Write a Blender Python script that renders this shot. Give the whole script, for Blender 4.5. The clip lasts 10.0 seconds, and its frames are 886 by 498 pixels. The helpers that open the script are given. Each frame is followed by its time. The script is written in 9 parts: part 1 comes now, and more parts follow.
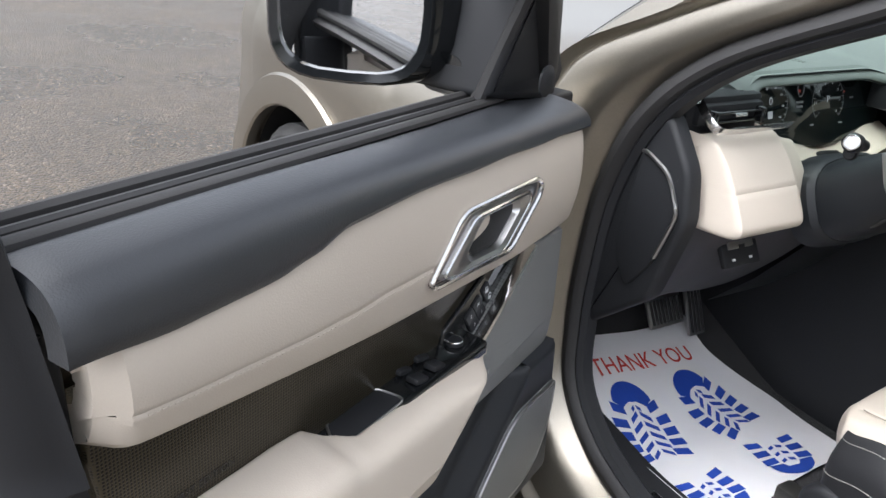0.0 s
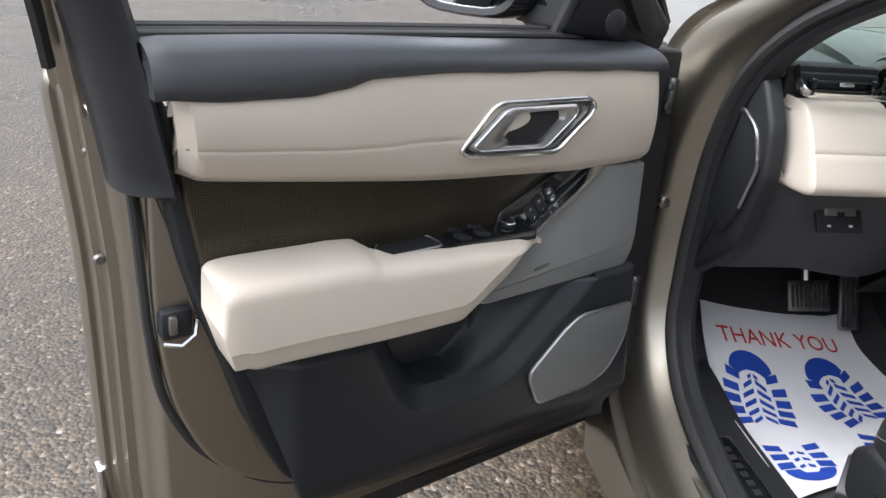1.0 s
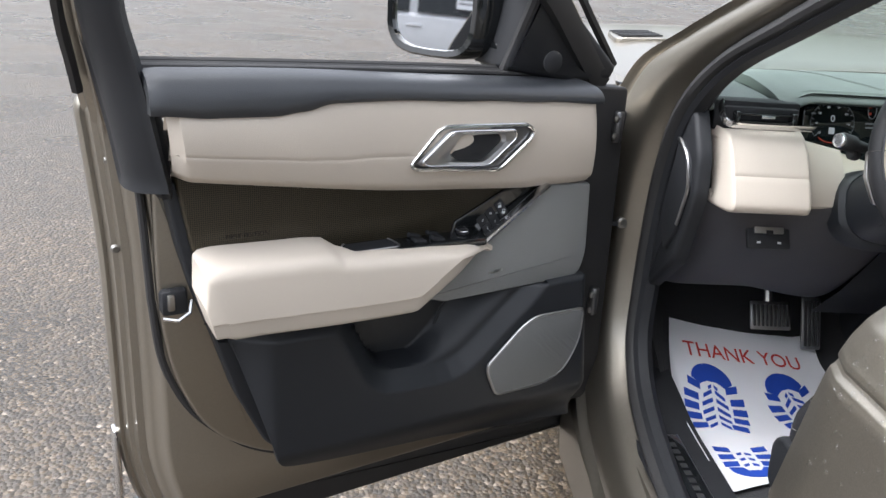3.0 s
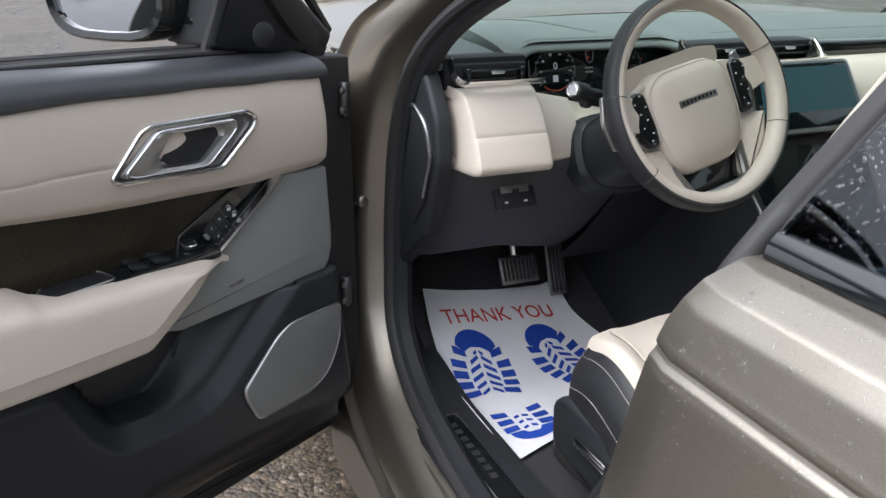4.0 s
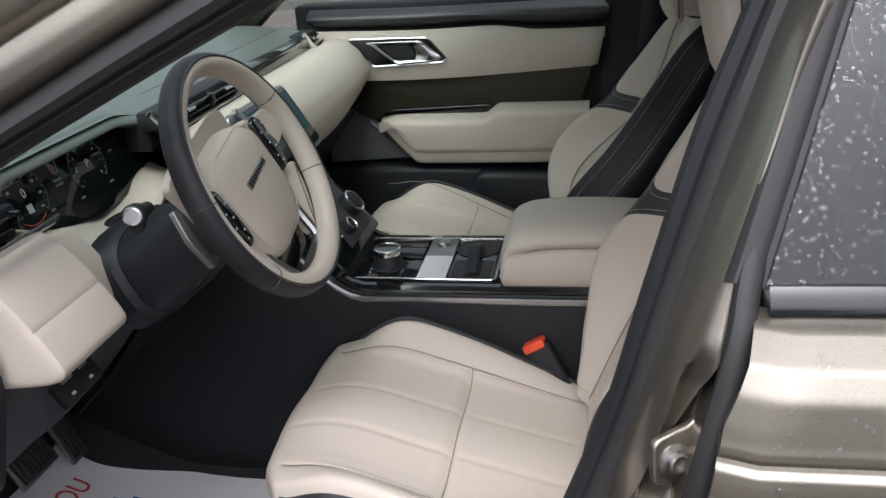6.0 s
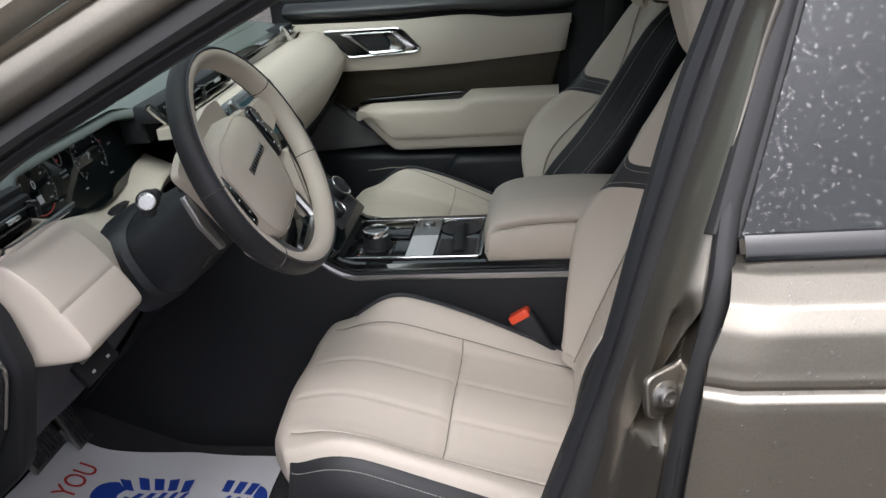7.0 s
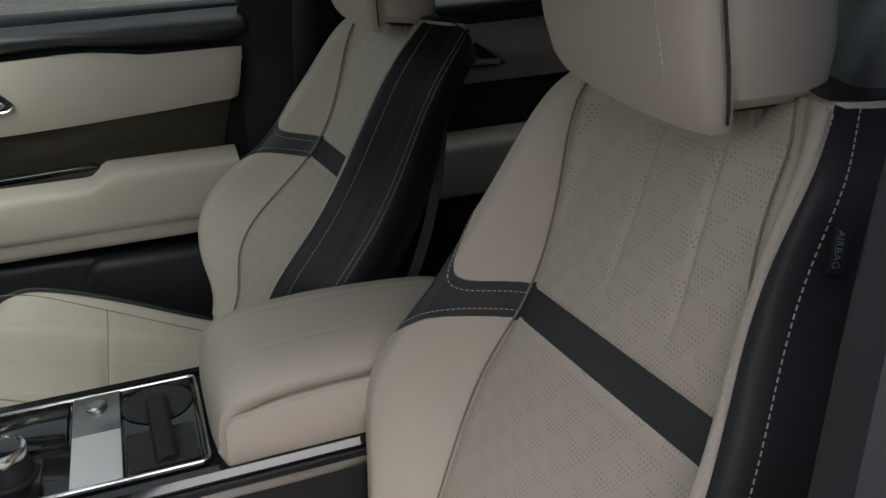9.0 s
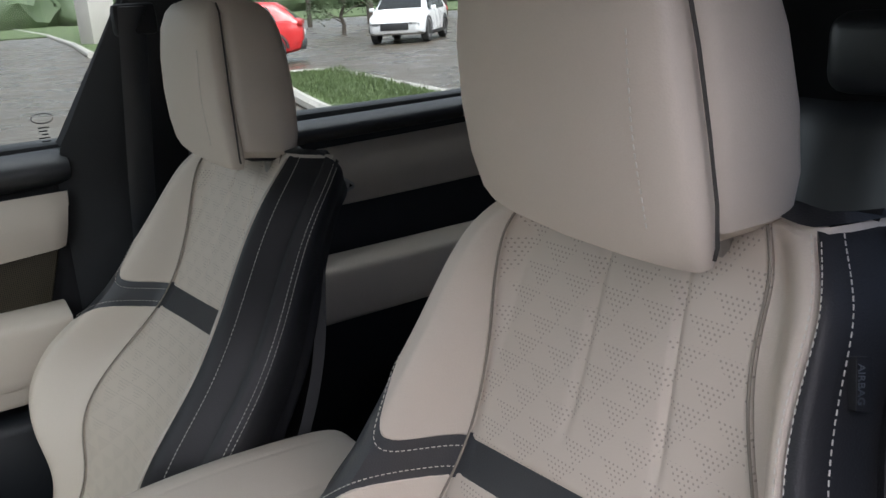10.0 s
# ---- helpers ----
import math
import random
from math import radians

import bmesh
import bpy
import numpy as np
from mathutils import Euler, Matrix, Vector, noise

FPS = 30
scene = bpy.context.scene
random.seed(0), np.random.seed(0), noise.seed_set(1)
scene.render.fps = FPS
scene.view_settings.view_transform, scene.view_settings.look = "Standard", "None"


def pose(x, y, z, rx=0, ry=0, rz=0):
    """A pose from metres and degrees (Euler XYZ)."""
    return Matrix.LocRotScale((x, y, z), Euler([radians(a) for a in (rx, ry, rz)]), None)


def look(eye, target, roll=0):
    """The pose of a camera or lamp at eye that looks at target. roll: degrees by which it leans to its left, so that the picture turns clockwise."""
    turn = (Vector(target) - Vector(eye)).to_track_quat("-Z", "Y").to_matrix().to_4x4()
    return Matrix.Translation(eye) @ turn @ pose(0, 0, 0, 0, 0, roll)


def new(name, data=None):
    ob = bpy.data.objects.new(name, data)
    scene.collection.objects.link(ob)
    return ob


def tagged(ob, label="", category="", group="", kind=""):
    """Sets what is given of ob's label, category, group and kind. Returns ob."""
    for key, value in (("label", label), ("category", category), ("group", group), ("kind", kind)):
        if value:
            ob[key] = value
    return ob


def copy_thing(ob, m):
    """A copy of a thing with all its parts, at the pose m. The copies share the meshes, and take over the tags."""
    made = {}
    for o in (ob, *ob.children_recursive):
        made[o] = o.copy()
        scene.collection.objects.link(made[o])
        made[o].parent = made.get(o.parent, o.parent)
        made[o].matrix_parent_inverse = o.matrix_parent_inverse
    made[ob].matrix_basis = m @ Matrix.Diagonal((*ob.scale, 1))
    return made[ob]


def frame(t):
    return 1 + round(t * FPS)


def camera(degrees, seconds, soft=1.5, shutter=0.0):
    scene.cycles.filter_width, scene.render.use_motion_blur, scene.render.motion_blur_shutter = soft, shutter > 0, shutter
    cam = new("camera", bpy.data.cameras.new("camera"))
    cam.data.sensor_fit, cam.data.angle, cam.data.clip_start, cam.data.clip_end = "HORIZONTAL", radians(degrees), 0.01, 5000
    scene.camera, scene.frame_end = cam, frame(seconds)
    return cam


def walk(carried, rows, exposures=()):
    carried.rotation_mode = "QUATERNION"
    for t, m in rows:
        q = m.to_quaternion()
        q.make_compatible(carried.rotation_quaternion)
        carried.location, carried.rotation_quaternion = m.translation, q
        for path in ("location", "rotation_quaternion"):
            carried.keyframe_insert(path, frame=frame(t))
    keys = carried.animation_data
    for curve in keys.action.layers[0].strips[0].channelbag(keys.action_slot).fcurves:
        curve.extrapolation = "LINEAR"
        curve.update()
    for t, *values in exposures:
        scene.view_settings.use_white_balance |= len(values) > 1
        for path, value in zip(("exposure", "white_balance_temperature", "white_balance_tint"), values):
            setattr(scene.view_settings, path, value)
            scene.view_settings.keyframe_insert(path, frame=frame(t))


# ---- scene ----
EXPOSURES = [(0.0, 1.58, 6150, 11), (0.75, 1.52, 6150, 11), (2.0, 1.74, 6150, 11), (3.5, 1.54, 6100, 11), (4.5, 1.06, 6050, 12), (5.5, 0.88, 6150, 14), (7.5, 0.76, 6200, 15), (8.5, 0.74, 6450, 16), (9.0, 0.52, 6350, 14), (9.5, 0.97, 6250, 17), (10.0, 1.57, 6150, 20)]
cam = camera(55.36, 10.0)
PATH = [
    (0.0, pose(-1.7477, -0.7479, 1.4209, 65.499, -4.790, -31.213)),
    (0.5, pose(-1.6168, -0.9729, 1.4031, 65.310, -4.896, -16.225)),
    (1.0, pose(-1.5380, -1.1880, 1.3796, 65.651, -4.646, -8.101)),
    (1.5, pose(-1.4547, -1.3309, 1.3974, 67.230, -4.862, -4.255)),
    (2.0, pose(-1.3749, -1.4430, 1.3997, 68.925, -4.404, -1.125)),
    (3.3, pose(-1.3982, -1.4499, 1.4022, 69.049, -3.230, -6.510)),
    (3.5, pose(-1.4179, -1.4147, 1.3996, 68.790, -3.260, -11.052)),
    (4.0, pose(-1.3853, -1.2536, 1.3914, 67.411, -1.986, -24.567)),
    (4.5, pose(-1.3209, -0.9986, 1.4196, 65.939, -1.391, -40.044)),
    (5.0, pose(-1.3161, -0.7972, 1.4329, 65.927, 0.474, -57.682)),
    (5.5, pose(-1.3983, -0.6516, 1.4514, 66.374, 2.861, -72.203)),
    (6.0, pose(-1.4963, -0.6315, 1.4556, 66.836, 3.733, -80.120)),
    (6.2, pose(-1.5333, -0.6353, 1.4660, 66.939, 4.153, -81.587)),
    (7.3, pose(-1.5892, -0.5928, 1.4680, 65.613, 4.345, -83.498)),
    (7.5, pose(-1.5616, -0.5951, 1.4585, 64.858, 4.073, -83.434)),
    (8.0, pose(-1.4025, -0.5410, 1.4192, 63.727, 3.539, -86.711)),
    (8.5, pose(-1.1604, -0.4487, 1.3748, 64.925, 2.354, -97.363)),
    (9.0, pose(-0.9312, -0.4324, 1.3718, 66.688, 2.154, -110.545)),
    (9.5, pose(-0.8277, -0.3911, 1.3913, 71.241, 3.425, -120.856)),
    (10.0, pose(-0.8051, -0.3777, 1.3885, 73.206, 3.490, -124.547)),
]
walk(cam, PATH, EXPOSURES)

# ---- world: overcast, wet afternoon ----
world = bpy.data.worlds.new("overcast_sky")
scene.world = world
world.use_nodes = True
wn, wl = world.node_tree.nodes, world.node_tree.links
wn.clear()
sky = wn.new("ShaderNodeTexSky")
sky.sky_type = "NISHITA"
sky.sun_disc = False
sky.sun_elevation = radians(62)
sky.sun_rotation = radians(267)
sky.air_density, sky.dust_density, sky.ozone_density = 1.0, 6.0, 1.0
grey = wn.new("ShaderNodeHueSaturation")
grey.inputs["Saturation"].default_value = 0.22
back = wn.new("ShaderNodeBackground")
back.inputs["Strength"].default_value = 0.15
wo = wn.new("ShaderNodeOutputWorld")
wl.new(sky.outputs[0], grey.inputs["Color"])
wl.new(grey.outputs[0], back.inputs["Color"])
wl.new(back.outputs[0], wo.inputs["Surface"])

sun_data = bpy.data.lights.new("sun", "SUN")
sun_data.energy, sun_data.angle, sun_data.color = 0.72, radians(86), (1.0, 0.985, 0.96)
sun = new("sun", sun_data)
sun.matrix_world = look((-7.4, -0.3, 13.0), (0, 0, 1))


# ---- materials ----
def node_material(name):
    m = bpy.data.materials.new(name)
    m.use_nodes = True
    return m, m.node_tree.nodes, m.node_tree.links, m.node_tree.nodes["Principled BSDF"]


def rgba(c, k=1.0):
    return (c[0] * k, c[1] * k, c[2] * k, 1)


def surface(name, colour, rough=0.5, metal=0.0, grain=400.0, bump=0.15, vary=0.08, patch=6.0, coat=0.0, rough_vary=0.1,
            kind="noise", depth=0.0006, spec=0.5, sheen=0.0):
    """A painted, moulded or upholstered surface: base colour varied at two scales, fine relief, uneven gloss."""
    m, n, l, p = node_material(name)
    co = n.new("ShaderNodeTexCoord")
    big = n.new("ShaderNodeTexNoise")
    big.inputs["Scale"].default_value, big.inputs["Detail"].default_value = patch, 5
    l.new(co.outputs["Object"], big.inputs["Vector"])
    if kind == "leather":
        fine = n.new("ShaderNodeTexVoronoi")
        fine.inputs["Scale"].default_value = grain
        fo = fine.outputs["Distance"]
    else:
        fine = n.new("ShaderNodeTexNoise")
        fine.inputs["Scale"].default_value, fine.inputs["Detail"].default_value = grain, 3
        fo = fine.outputs[0]
    l.new(co.outputs["Object"], fine.inputs["Vector"])
    ramp = n.new("ShaderNodeMix")
    ramp.data_type = "RGBA"
    ramp.inputs[6].default_value = rgba(colour, 1 - vary)
    ramp.inputs[7].default_value = rgba(colour, 1 + vary)
    mixf = n.new("ShaderNodeMath")
    mixf.operation = "MULTIPLY_ADD"
    mixf.inputs[1].default_value = 0.75
    half = n.new("ShaderNodeMath")
    half.operation = "MULTIPLY"
    half.inputs[1].default_value = 0.3
    l.new(fo, half.inputs[0])
    l.new(big.outputs[0], mixf.inputs[0])
    l.new(half.outputs[0], mixf.inputs[2])
    l.new(mixf.outputs[0], ramp.inputs[0])
    l.new(ramp.outputs[2], p.inputs["Base Color"])
    rr = n.new("ShaderNodeMapRange")
    rr.inputs[3].default_value, rr.inputs[4].default_value = max(0.02, rough - rough_vary), min(1, rough + rough_vary)
    l.new(big.outputs[0], rr.inputs[0])
    l.new(rr.outputs[0], p.inputs["Roughness"])
    if bump > 0:
        b = n.new("ShaderNodeBump")
        b.inputs["Strength"].default_value, b.inputs["Distance"].default_value = bump, depth
        l.new(fo, b.inputs["Height"])
        l.new(b.outputs[0], p.inputs["Normal"])
    p.inputs["Metallic"].default_value = metal
    p.inputs["Coat Weight"].default_value = coat
    p.inputs["Coat Roughness"].default_value = 0.05
    p.inputs["Specular IOR Level"].default_value = spec
    p.inputs["Sheen Weight"].default_value = sheen
    return m


def mesh_weave(name, dark, light, pitch, rough=0.45, metal=0.3, skew=0.0):
    """A fine punched mesh: staggered dots of the dark colour on the light one."""
    m, n, l, p = node_material(name)
    co = n.new("ShaderNodeTexCoord")
    vo = n.new("ShaderNodeTexVoronoi")
    vo.inputs["Scale"].default_value = 1.0 / pitch
    vo.inputs["Randomness"].default_value = skew
    l.new(co.outputs["Object"], vo.inputs["Vector"])
    st = n.new("ShaderNodeMapRange")
    st.interpolation_type = "SMOOTHSTEP"
    st.inputs[1].default_value, st.inputs[2].default_value = 0.30, 0.42
    l.new(vo.outputs["Distance"], st.inputs[0])
    mx = n.new("ShaderNodeMix")
    mx.data_type = "RGBA"
    mx.inputs[6].default_value, mx.inputs[7].default_value = rgba(dark), rgba(light)
    l.new(st.outputs[0], mx.inputs[0])
    l.new(mx.outputs[2], p.inputs["Base Color"])
    b = n.new("ShaderNodeBump")
    b.inputs["Strength"].default_value, b.inputs["Distance"].default_value = 0.6, 0.0005
    l.new(st.outputs[0], b.inputs["Height"])
    l.new(b.outputs[0], p.inputs["Normal"])
    p.inputs["Roughness"].default_value, p.inputs["Metallic"].default_value = rough, metal
    return m


def perforated_leather(name, colour):
    """Cream hide punched with fine holes that come in three-cornered clusters (x across, z up the panel)."""
    m, n, l, p = node_material(name)
    co = n.new("ShaderNodeTexCoord")
    sep = n.new("ShaderNodeSeparateXYZ")
    l.new(co.outputs["Object"], sep.inputs[0])

    def calc(op, a, b=None):
        q = n.new("ShaderNodeMath")
        q.operation = op
        for i, v in enumerate((a, b)):
            if v is None:
                continue
            if isinstance(v, (int, float)):
                q.inputs[i].default_value = v
            else:
                l.new(v, q.inputs[i])
        return q.outputs[0]
    pitch = 0.0046
    row = calc("FLOOR", calc("DIVIDE", sep.outputs["Z"], pitch * 0.87))
    odd = calc("MULTIPLY", calc("MODULO", row, 2.0), 0.5)
    u = calc("ADD", calc("DIVIDE", sep.outputs["X"], pitch), odd)
    fu = calc("SUBTRACT", calc("FRACT", u), 0.5)
    fv = calc("SUBTRACT", calc("FRACT", calc("DIVIDE", sep.outputs["Z"], pitch * 0.87)), 0.5)
    d = calc("SQRT", calc("ADD", calc("MULTIPLY", fu, fu), calc("MULTIPLY", calc("MULTIPLY", fv, fv), 0.8)))
    cw, ch = 0.045, 0.021
    cr_ = calc("FLOOR", calc("DIVIDE", sep.outputs["Z"], ch))
    cu = calc("FRACT", calc("ADD", calc("DIVIDE", sep.outputs["X"], cw), calc("MULTIPLY", cr_, 0.37)))
    cv = calc("FRACT", calc("DIVIDE", sep.outputs["Z"], ch))
    tri = calc("LESS_THAN", calc("MULTIPLY", calc("ABSOLUTE", calc("SUBTRACT", cu, 0.5)), 2.1), cv)
    hole = calc("MULTIPLY", calc("LESS_THAN", d, 0.20), tri)
    big = n.new("ShaderNodeTexNoise")
    big.inputs["Scale"].default_value = 7
    l.new(co.outputs["Object"], big.inputs["Vector"])
    base = n.new("ShaderNodeMix")
    base.data_type = "RGBA"
    base.inputs[6].default_value, base.inputs[7].default_value = rgba(colour, 0.93), rgba(colour, 1.06)
    l.new(big.outputs[0], base.inputs[0])
    mx = n.new("ShaderNodeMix")
    mx.data_type = "RGBA"
    mx.inputs[7].default_value = rgba(colour, 0.62)
    l.new(base.outputs[2], mx.inputs[6])
    l.new(hole, mx.inputs[0])
    l.new(mx.outputs[2], p.inputs["Base Color"])
    fine = n.new("ShaderNodeTexVoronoi")
    fine.inputs["Scale"].default_value = 520
    l.new(co.outputs["Object"], fine.inputs["Vector"])
    hgt = calc("SUBTRACT", calc("MULTIPLY", fine.outputs["Distance"], 0.3), hole)
    b = n.new("ShaderNodeBump")
    b.inputs["Strength"].default_value, b.inputs["Distance"].default_value = 0.4, 0.0006
    l.new(hgt, b.inputs["Height"])
    l.new(b.outputs[0], p.inputs["Normal"])
    p.inputs["Roughness"].default_value = 0.55
    return m


def clear(name, tint, rough=0.0, power=5.0, base=0.035):
    """Thin glass: part lets light straight through, part mirrors."""
    m, n, l, p = node_material(name)
    out = n["Material Output"]
    tr = n.new("ShaderNodeBsdfTransparent")
    tr.inputs["Color"].default_value = rgba(tint)
    gl = n.new("ShaderNodeBsdfGlossy")
    gl.inputs["Roughness"].default_value = rough
    lw = n.new("ShaderNodeLayerWeight")
    lw.inputs["Blend"].default_value = 0.5
    pw = n.new("ShaderNodeMath")
    pw.operation = "POWER"
    pw.inputs[1].default_value = power
    l.new(lw.outputs["Facing"], pw.inputs[0])
    fr = n.new("ShaderNodeMath")
    fr.operation = "MULTIPLY_ADD"
    fr.inputs[1].default_value, fr.inputs[2].default_value = 0.9, base
    l.new(pw.outputs[0], fr.inputs[0])
    mx = n.new("ShaderNodeMixShader")
    l.new(fr.outputs[0], mx.inputs[0])
    l.new(tr.outputs[0], mx.inputs[1])
    l.new(gl.outputs[0], mx.inputs[2])
    l.new(mx.outputs[0], out.inputs["Surface"])
    return m


def asphalt_material():
    m, n, l, p = node_material("wet_asphalt")
    co = n.new("ShaderNodeTexCoord")
    st = n.new("ShaderNodeTexVoronoi")
    st.inputs["Scale"].default_value = 78
    l.new(co.outputs["Object"], st.inputs["Vector"])
    no = n.new("ShaderNodeTexNoise")
    no.inputs["Scale"].default_value, no.inputs["Detail"].default_value = 0.9, 6
    l.new(co.outputs["Object"], no.inputs["Vector"])
    ramp = n.new("ShaderNodeValToRGB")
    e = ramp.color_ramp.elements
    e[0].position, e[0].color = 0.0, (0.018, 0.015, 0.012, 1)
    e[1].position, e[1].color = 1.0, (0.25, 0.212, 0.175, 1)
    e.new(0.55).color = (0.056, 0.044, 0.031, 1)
    e.new(0.8).color = (0.098, 0.072, 0.045, 1)
    l.new(st.outputs["Color"], ramp.inputs[0])
    mx = n.new("ShaderNodeMix")
    mx.data_type, mx.blend_type = "RGBA", "MULTIPLY"
    mx.inputs[0].default_value = 0.55
    l.new(ramp.outputs[0], mx.inputs[6])
    tone = n.new("ShaderNodeValToRGB")
    tone.color_ramp.elements[0].position, tone.color_ramp.elements[0].color = 0.3, (0.55, 0.55, 0.55, 1)
    tone.color_ramp.elements[1].position, tone.color_ramp.elements[1].color = 0.7, (1.15, 1.13, 1.1, 1)
    l.new(no.outputs[0], tone.inputs[0])
    l.new(tone.outputs[0], mx.inputs[7])
    l.new(mx.outputs[2], p.inputs["Base Color"])
    wet = n.new("ShaderNodeMapRange")
    wet.inputs[1].default_value, wet.inputs[2].default_value = 0.35, 0.62
    wet.inputs[3].default_value, wet.inputs[4].default_value = 0.20, 0.42
    l.new(no.outputs[0], wet.inputs[0])
    l.new(wet.outputs[0], p.inputs["Roughness"])
    b = n.new("ShaderNodeBump")
    b.inputs["Strength"].default_value, b.inputs["Distance"].default_value = 0.9, 0.005
    b.invert = True
    l.new(st.outputs["Distance"], b.inputs["Height"])
    l.new(b.outputs[0], p.inputs["Normal"])
    return m


def paint_material(name, colour, flake=0.75, rough=0.34):
    """Metallic lacquer with fine flake and a clear coat."""
    m, n, l, p = node_material(name)
    co = n.new("ShaderNodeTexCoord")
    fl = n.new("ShaderNodeTexVoronoi")
    fl.inputs["Scale"].default_value = 1400
    l.new(co.outputs["Object"], fl.inputs["Vector"])
    big = n.new("ShaderNodeTexNoise")
    big.inputs["Scale"].default_value = 3
    l.new(co.outputs["Object"], big.inputs["Vector"])
    mx = n.new("ShaderNodeMix")
    mx.data_type = "RGBA"
    mx.inputs[6].default_value, mx.inputs[7].default_value = rgba(colour, 0.86), rgba(colour, 1.12)
    l.new(fl.outputs["Color"], mx.inputs[0])
    l.new(mx.outputs[2], p.inputs["Base Color"])
    rr = n.new("ShaderNodeMapRange")
    rr.inputs[3].default_value, rr.inputs[4].default_value = rough - 0.06, rough + 0.06
    l.new(big.outputs[0], rr.inputs[0])
    l.new(rr.outputs[0], p.inputs["Roughness"])
    p.inputs["Metallic"].default_value = flake
    p.inputs["Coat Weight"].default_value = 0.45
    p.inputs["Coat Roughness"].default_value = 0.05
    return m


def glow_material(name, colour, strength):
    m, n, l, p = node_material(name)
    p.inputs["Base Color"].default_value = rgba(colour, 0.2)
    p.inputs["Emission Color"].default_value = rgba(colour)
    p.inputs["Emission Strength"].default_value = strength
    return m


CREAM = surface("cream_leather", (0.545, 0.488, 0.418), 0.52, grain=620, bump=0.22, vary=0.05, kind="leather")
CREAM_PERF = perforated_leather("cream_perforated_leather", (0.545, 0.488, 0.418))
NAVY = surface("blue_black_leather", (0.021, 0.0235, 0.028), 0.42, grain=620, bump=0.3, vary=0.12, kind="leather", spec=0.9)
BLACK_HIDE = surface("black_leather", (0.019, 0.0195, 0.0215), 0.48, grain=620, bump=0.3, vary=0.12, kind="leather", spec=0.35)
DASH_TOP = surface("dark_dash_leather", (0.105, 0.125, 0.117), 0.42, grain=560, bump=0.25, vary=0.1, kind="leather", spec=0.9)
SOFT_BLACK = surface("soft_black_plastic", (0.0165, 0.0175, 0.020), 0.55, grain=900, bump=0.25, vary=0.12, spec=0.35)
GREY_PLASTIC = surface("grey_moulded_plastic", (0.048, 0.047, 0.054), 0.6, grain=900, bump=0.25, vary=0.1)
RUBBER = surface("rubber_seal", (0.026, 0.0255, 0.026), 0.55, grain=700, bump=0.3, vary=0.2, spec=0.4)
CARPET = surface("black_carpet", (0.019, 0.019, 0.021), 0.95, grain=380, bump=0.9, vary=0.35, depth=0.003, sheen=0.1)
PIANO = surface("gloss_black_plastic", (0.008, 0.009, 0.010), 0.09, grain=200, bump=0.0, vary=0.2, coat=0.5, rough_vary=0.04)
WEAVE = mesh_weave("bronze_black_weave", (0.005, 0.0045, 0.0038), (0.062, 0.052, 0.033), 0.0034, rough=0.30, metal=0.4)
GRILLE = mesh_weave("grey_speaker_mesh", (0.055, 0.057, 0.058), (0.25, 0.256, 0.256), 0.0030, rough=0.5, metal=0.25)
TRIM_NAVY = surface("blue_black_moulded_plastic", (0.0125, 0.0145, 0.018), 0.5, grain=900, bump=0.25, vary=0.12, spec=0.45)
CHROME = surface("satin_chrome", (0.72, 0.72, 0.72), 0.16, metal=1.0, grain=300, bump=0.0, vary=0.05, rough_vary=0.06)
SATIN = surface("brushed_satin_metal", (0.42, 0.42, 0.42), 0.34, metal=1.0, grain=800, bump=0.1, vary=0.08)
PAINT = paint_material("bronze_grey_metallic_paint", (0.315, 0.288, 0.243), 0.93, 0.36)
DARK_SATIN = surface("dark_satin_metal", (0.16, 0.16, 0.165), 0.38, metal=0.9, grain=800, bump=0.1, vary=0.08)
CLADDING = surface("black_exterior_plastic", (0.02, 0.02, 0.021), 0.5, grain=600, bump=0.2, vary=0.2)
STEEL = surface("plated_steel", (0.35, 0.34, 0.32), 0.35, metal=1.0, grain=300, bump=0.1, vary=0.2)
SEAM = surface("shaded_leather_seam", (0.24, 0.215, 0.18), 0.7, grain=900, bump=0.1, vary=0.1)
THREAD = surface("pale_stitching_thread", (0.55, 0.53, 0.48), 0.8, grain=2500, bump=0.2, vary=0.1)
DARK_THREAD = surface("dark_piping_thread", (0.05, 0.048, 0.045), 0.7, grain=2500, bump=0.2, vary=0.1)
PAPER = surface("white_paper", (0.78, 0.78, 0.80), 0.75, grain=160, bump=0.25, vary=0.03, depth=0.0008)
RED_INK = surface("red_print", (0.55, 0.045, 0.035), 0.75, grain=160, bump=0.1, vary=0.12)
BLUE_INK = surface("blue_print", (0.012, 0.055, 0.36), 0.75, grain=160, bump=0.1, vary=0.12)
RED_PLASTIC = surface("red_plastic", (0.85, 0.085, 0.03), 0.4, grain=500, bump=0.1, vary=0.08)
ICON = surface("pale_printed_symbol", (0.62, 0.63, 0.64), 0.6, grain=500, bump=0.0, vary=0.05)
WIN = clear("tinted_window_glass", (0.86, 0.91, 0.875))
PRIVACY = clear("dark_privacy_glass", (0.25, 0.29, 0.34), power=4.0, base=0.055)
SCREEN_GLASS = surface("display_glass", (0.007, 0.011, 0.012), 0.05, grain=100, bump=0.0, vary=0.1, coat=0.5, rough_vary=0.02)
MIRROR = surface("mirror_silver", (0.86, 0.87, 0.88), 0.015, metal=1.0, grain=100, bump=0.0, vary=0.01, rough_vary=0.01)
WATER = clear("rain_water", (0.95, 0.955, 0.96), 0.03, power=3.4, base=0.04)
ASPHALT = asphalt_material()
HEADLINER = surface("pale_headliner_cloth", (0.45, 0.43, 0.40), 0.95, grain=500, bump=0.4, vary=0.06)
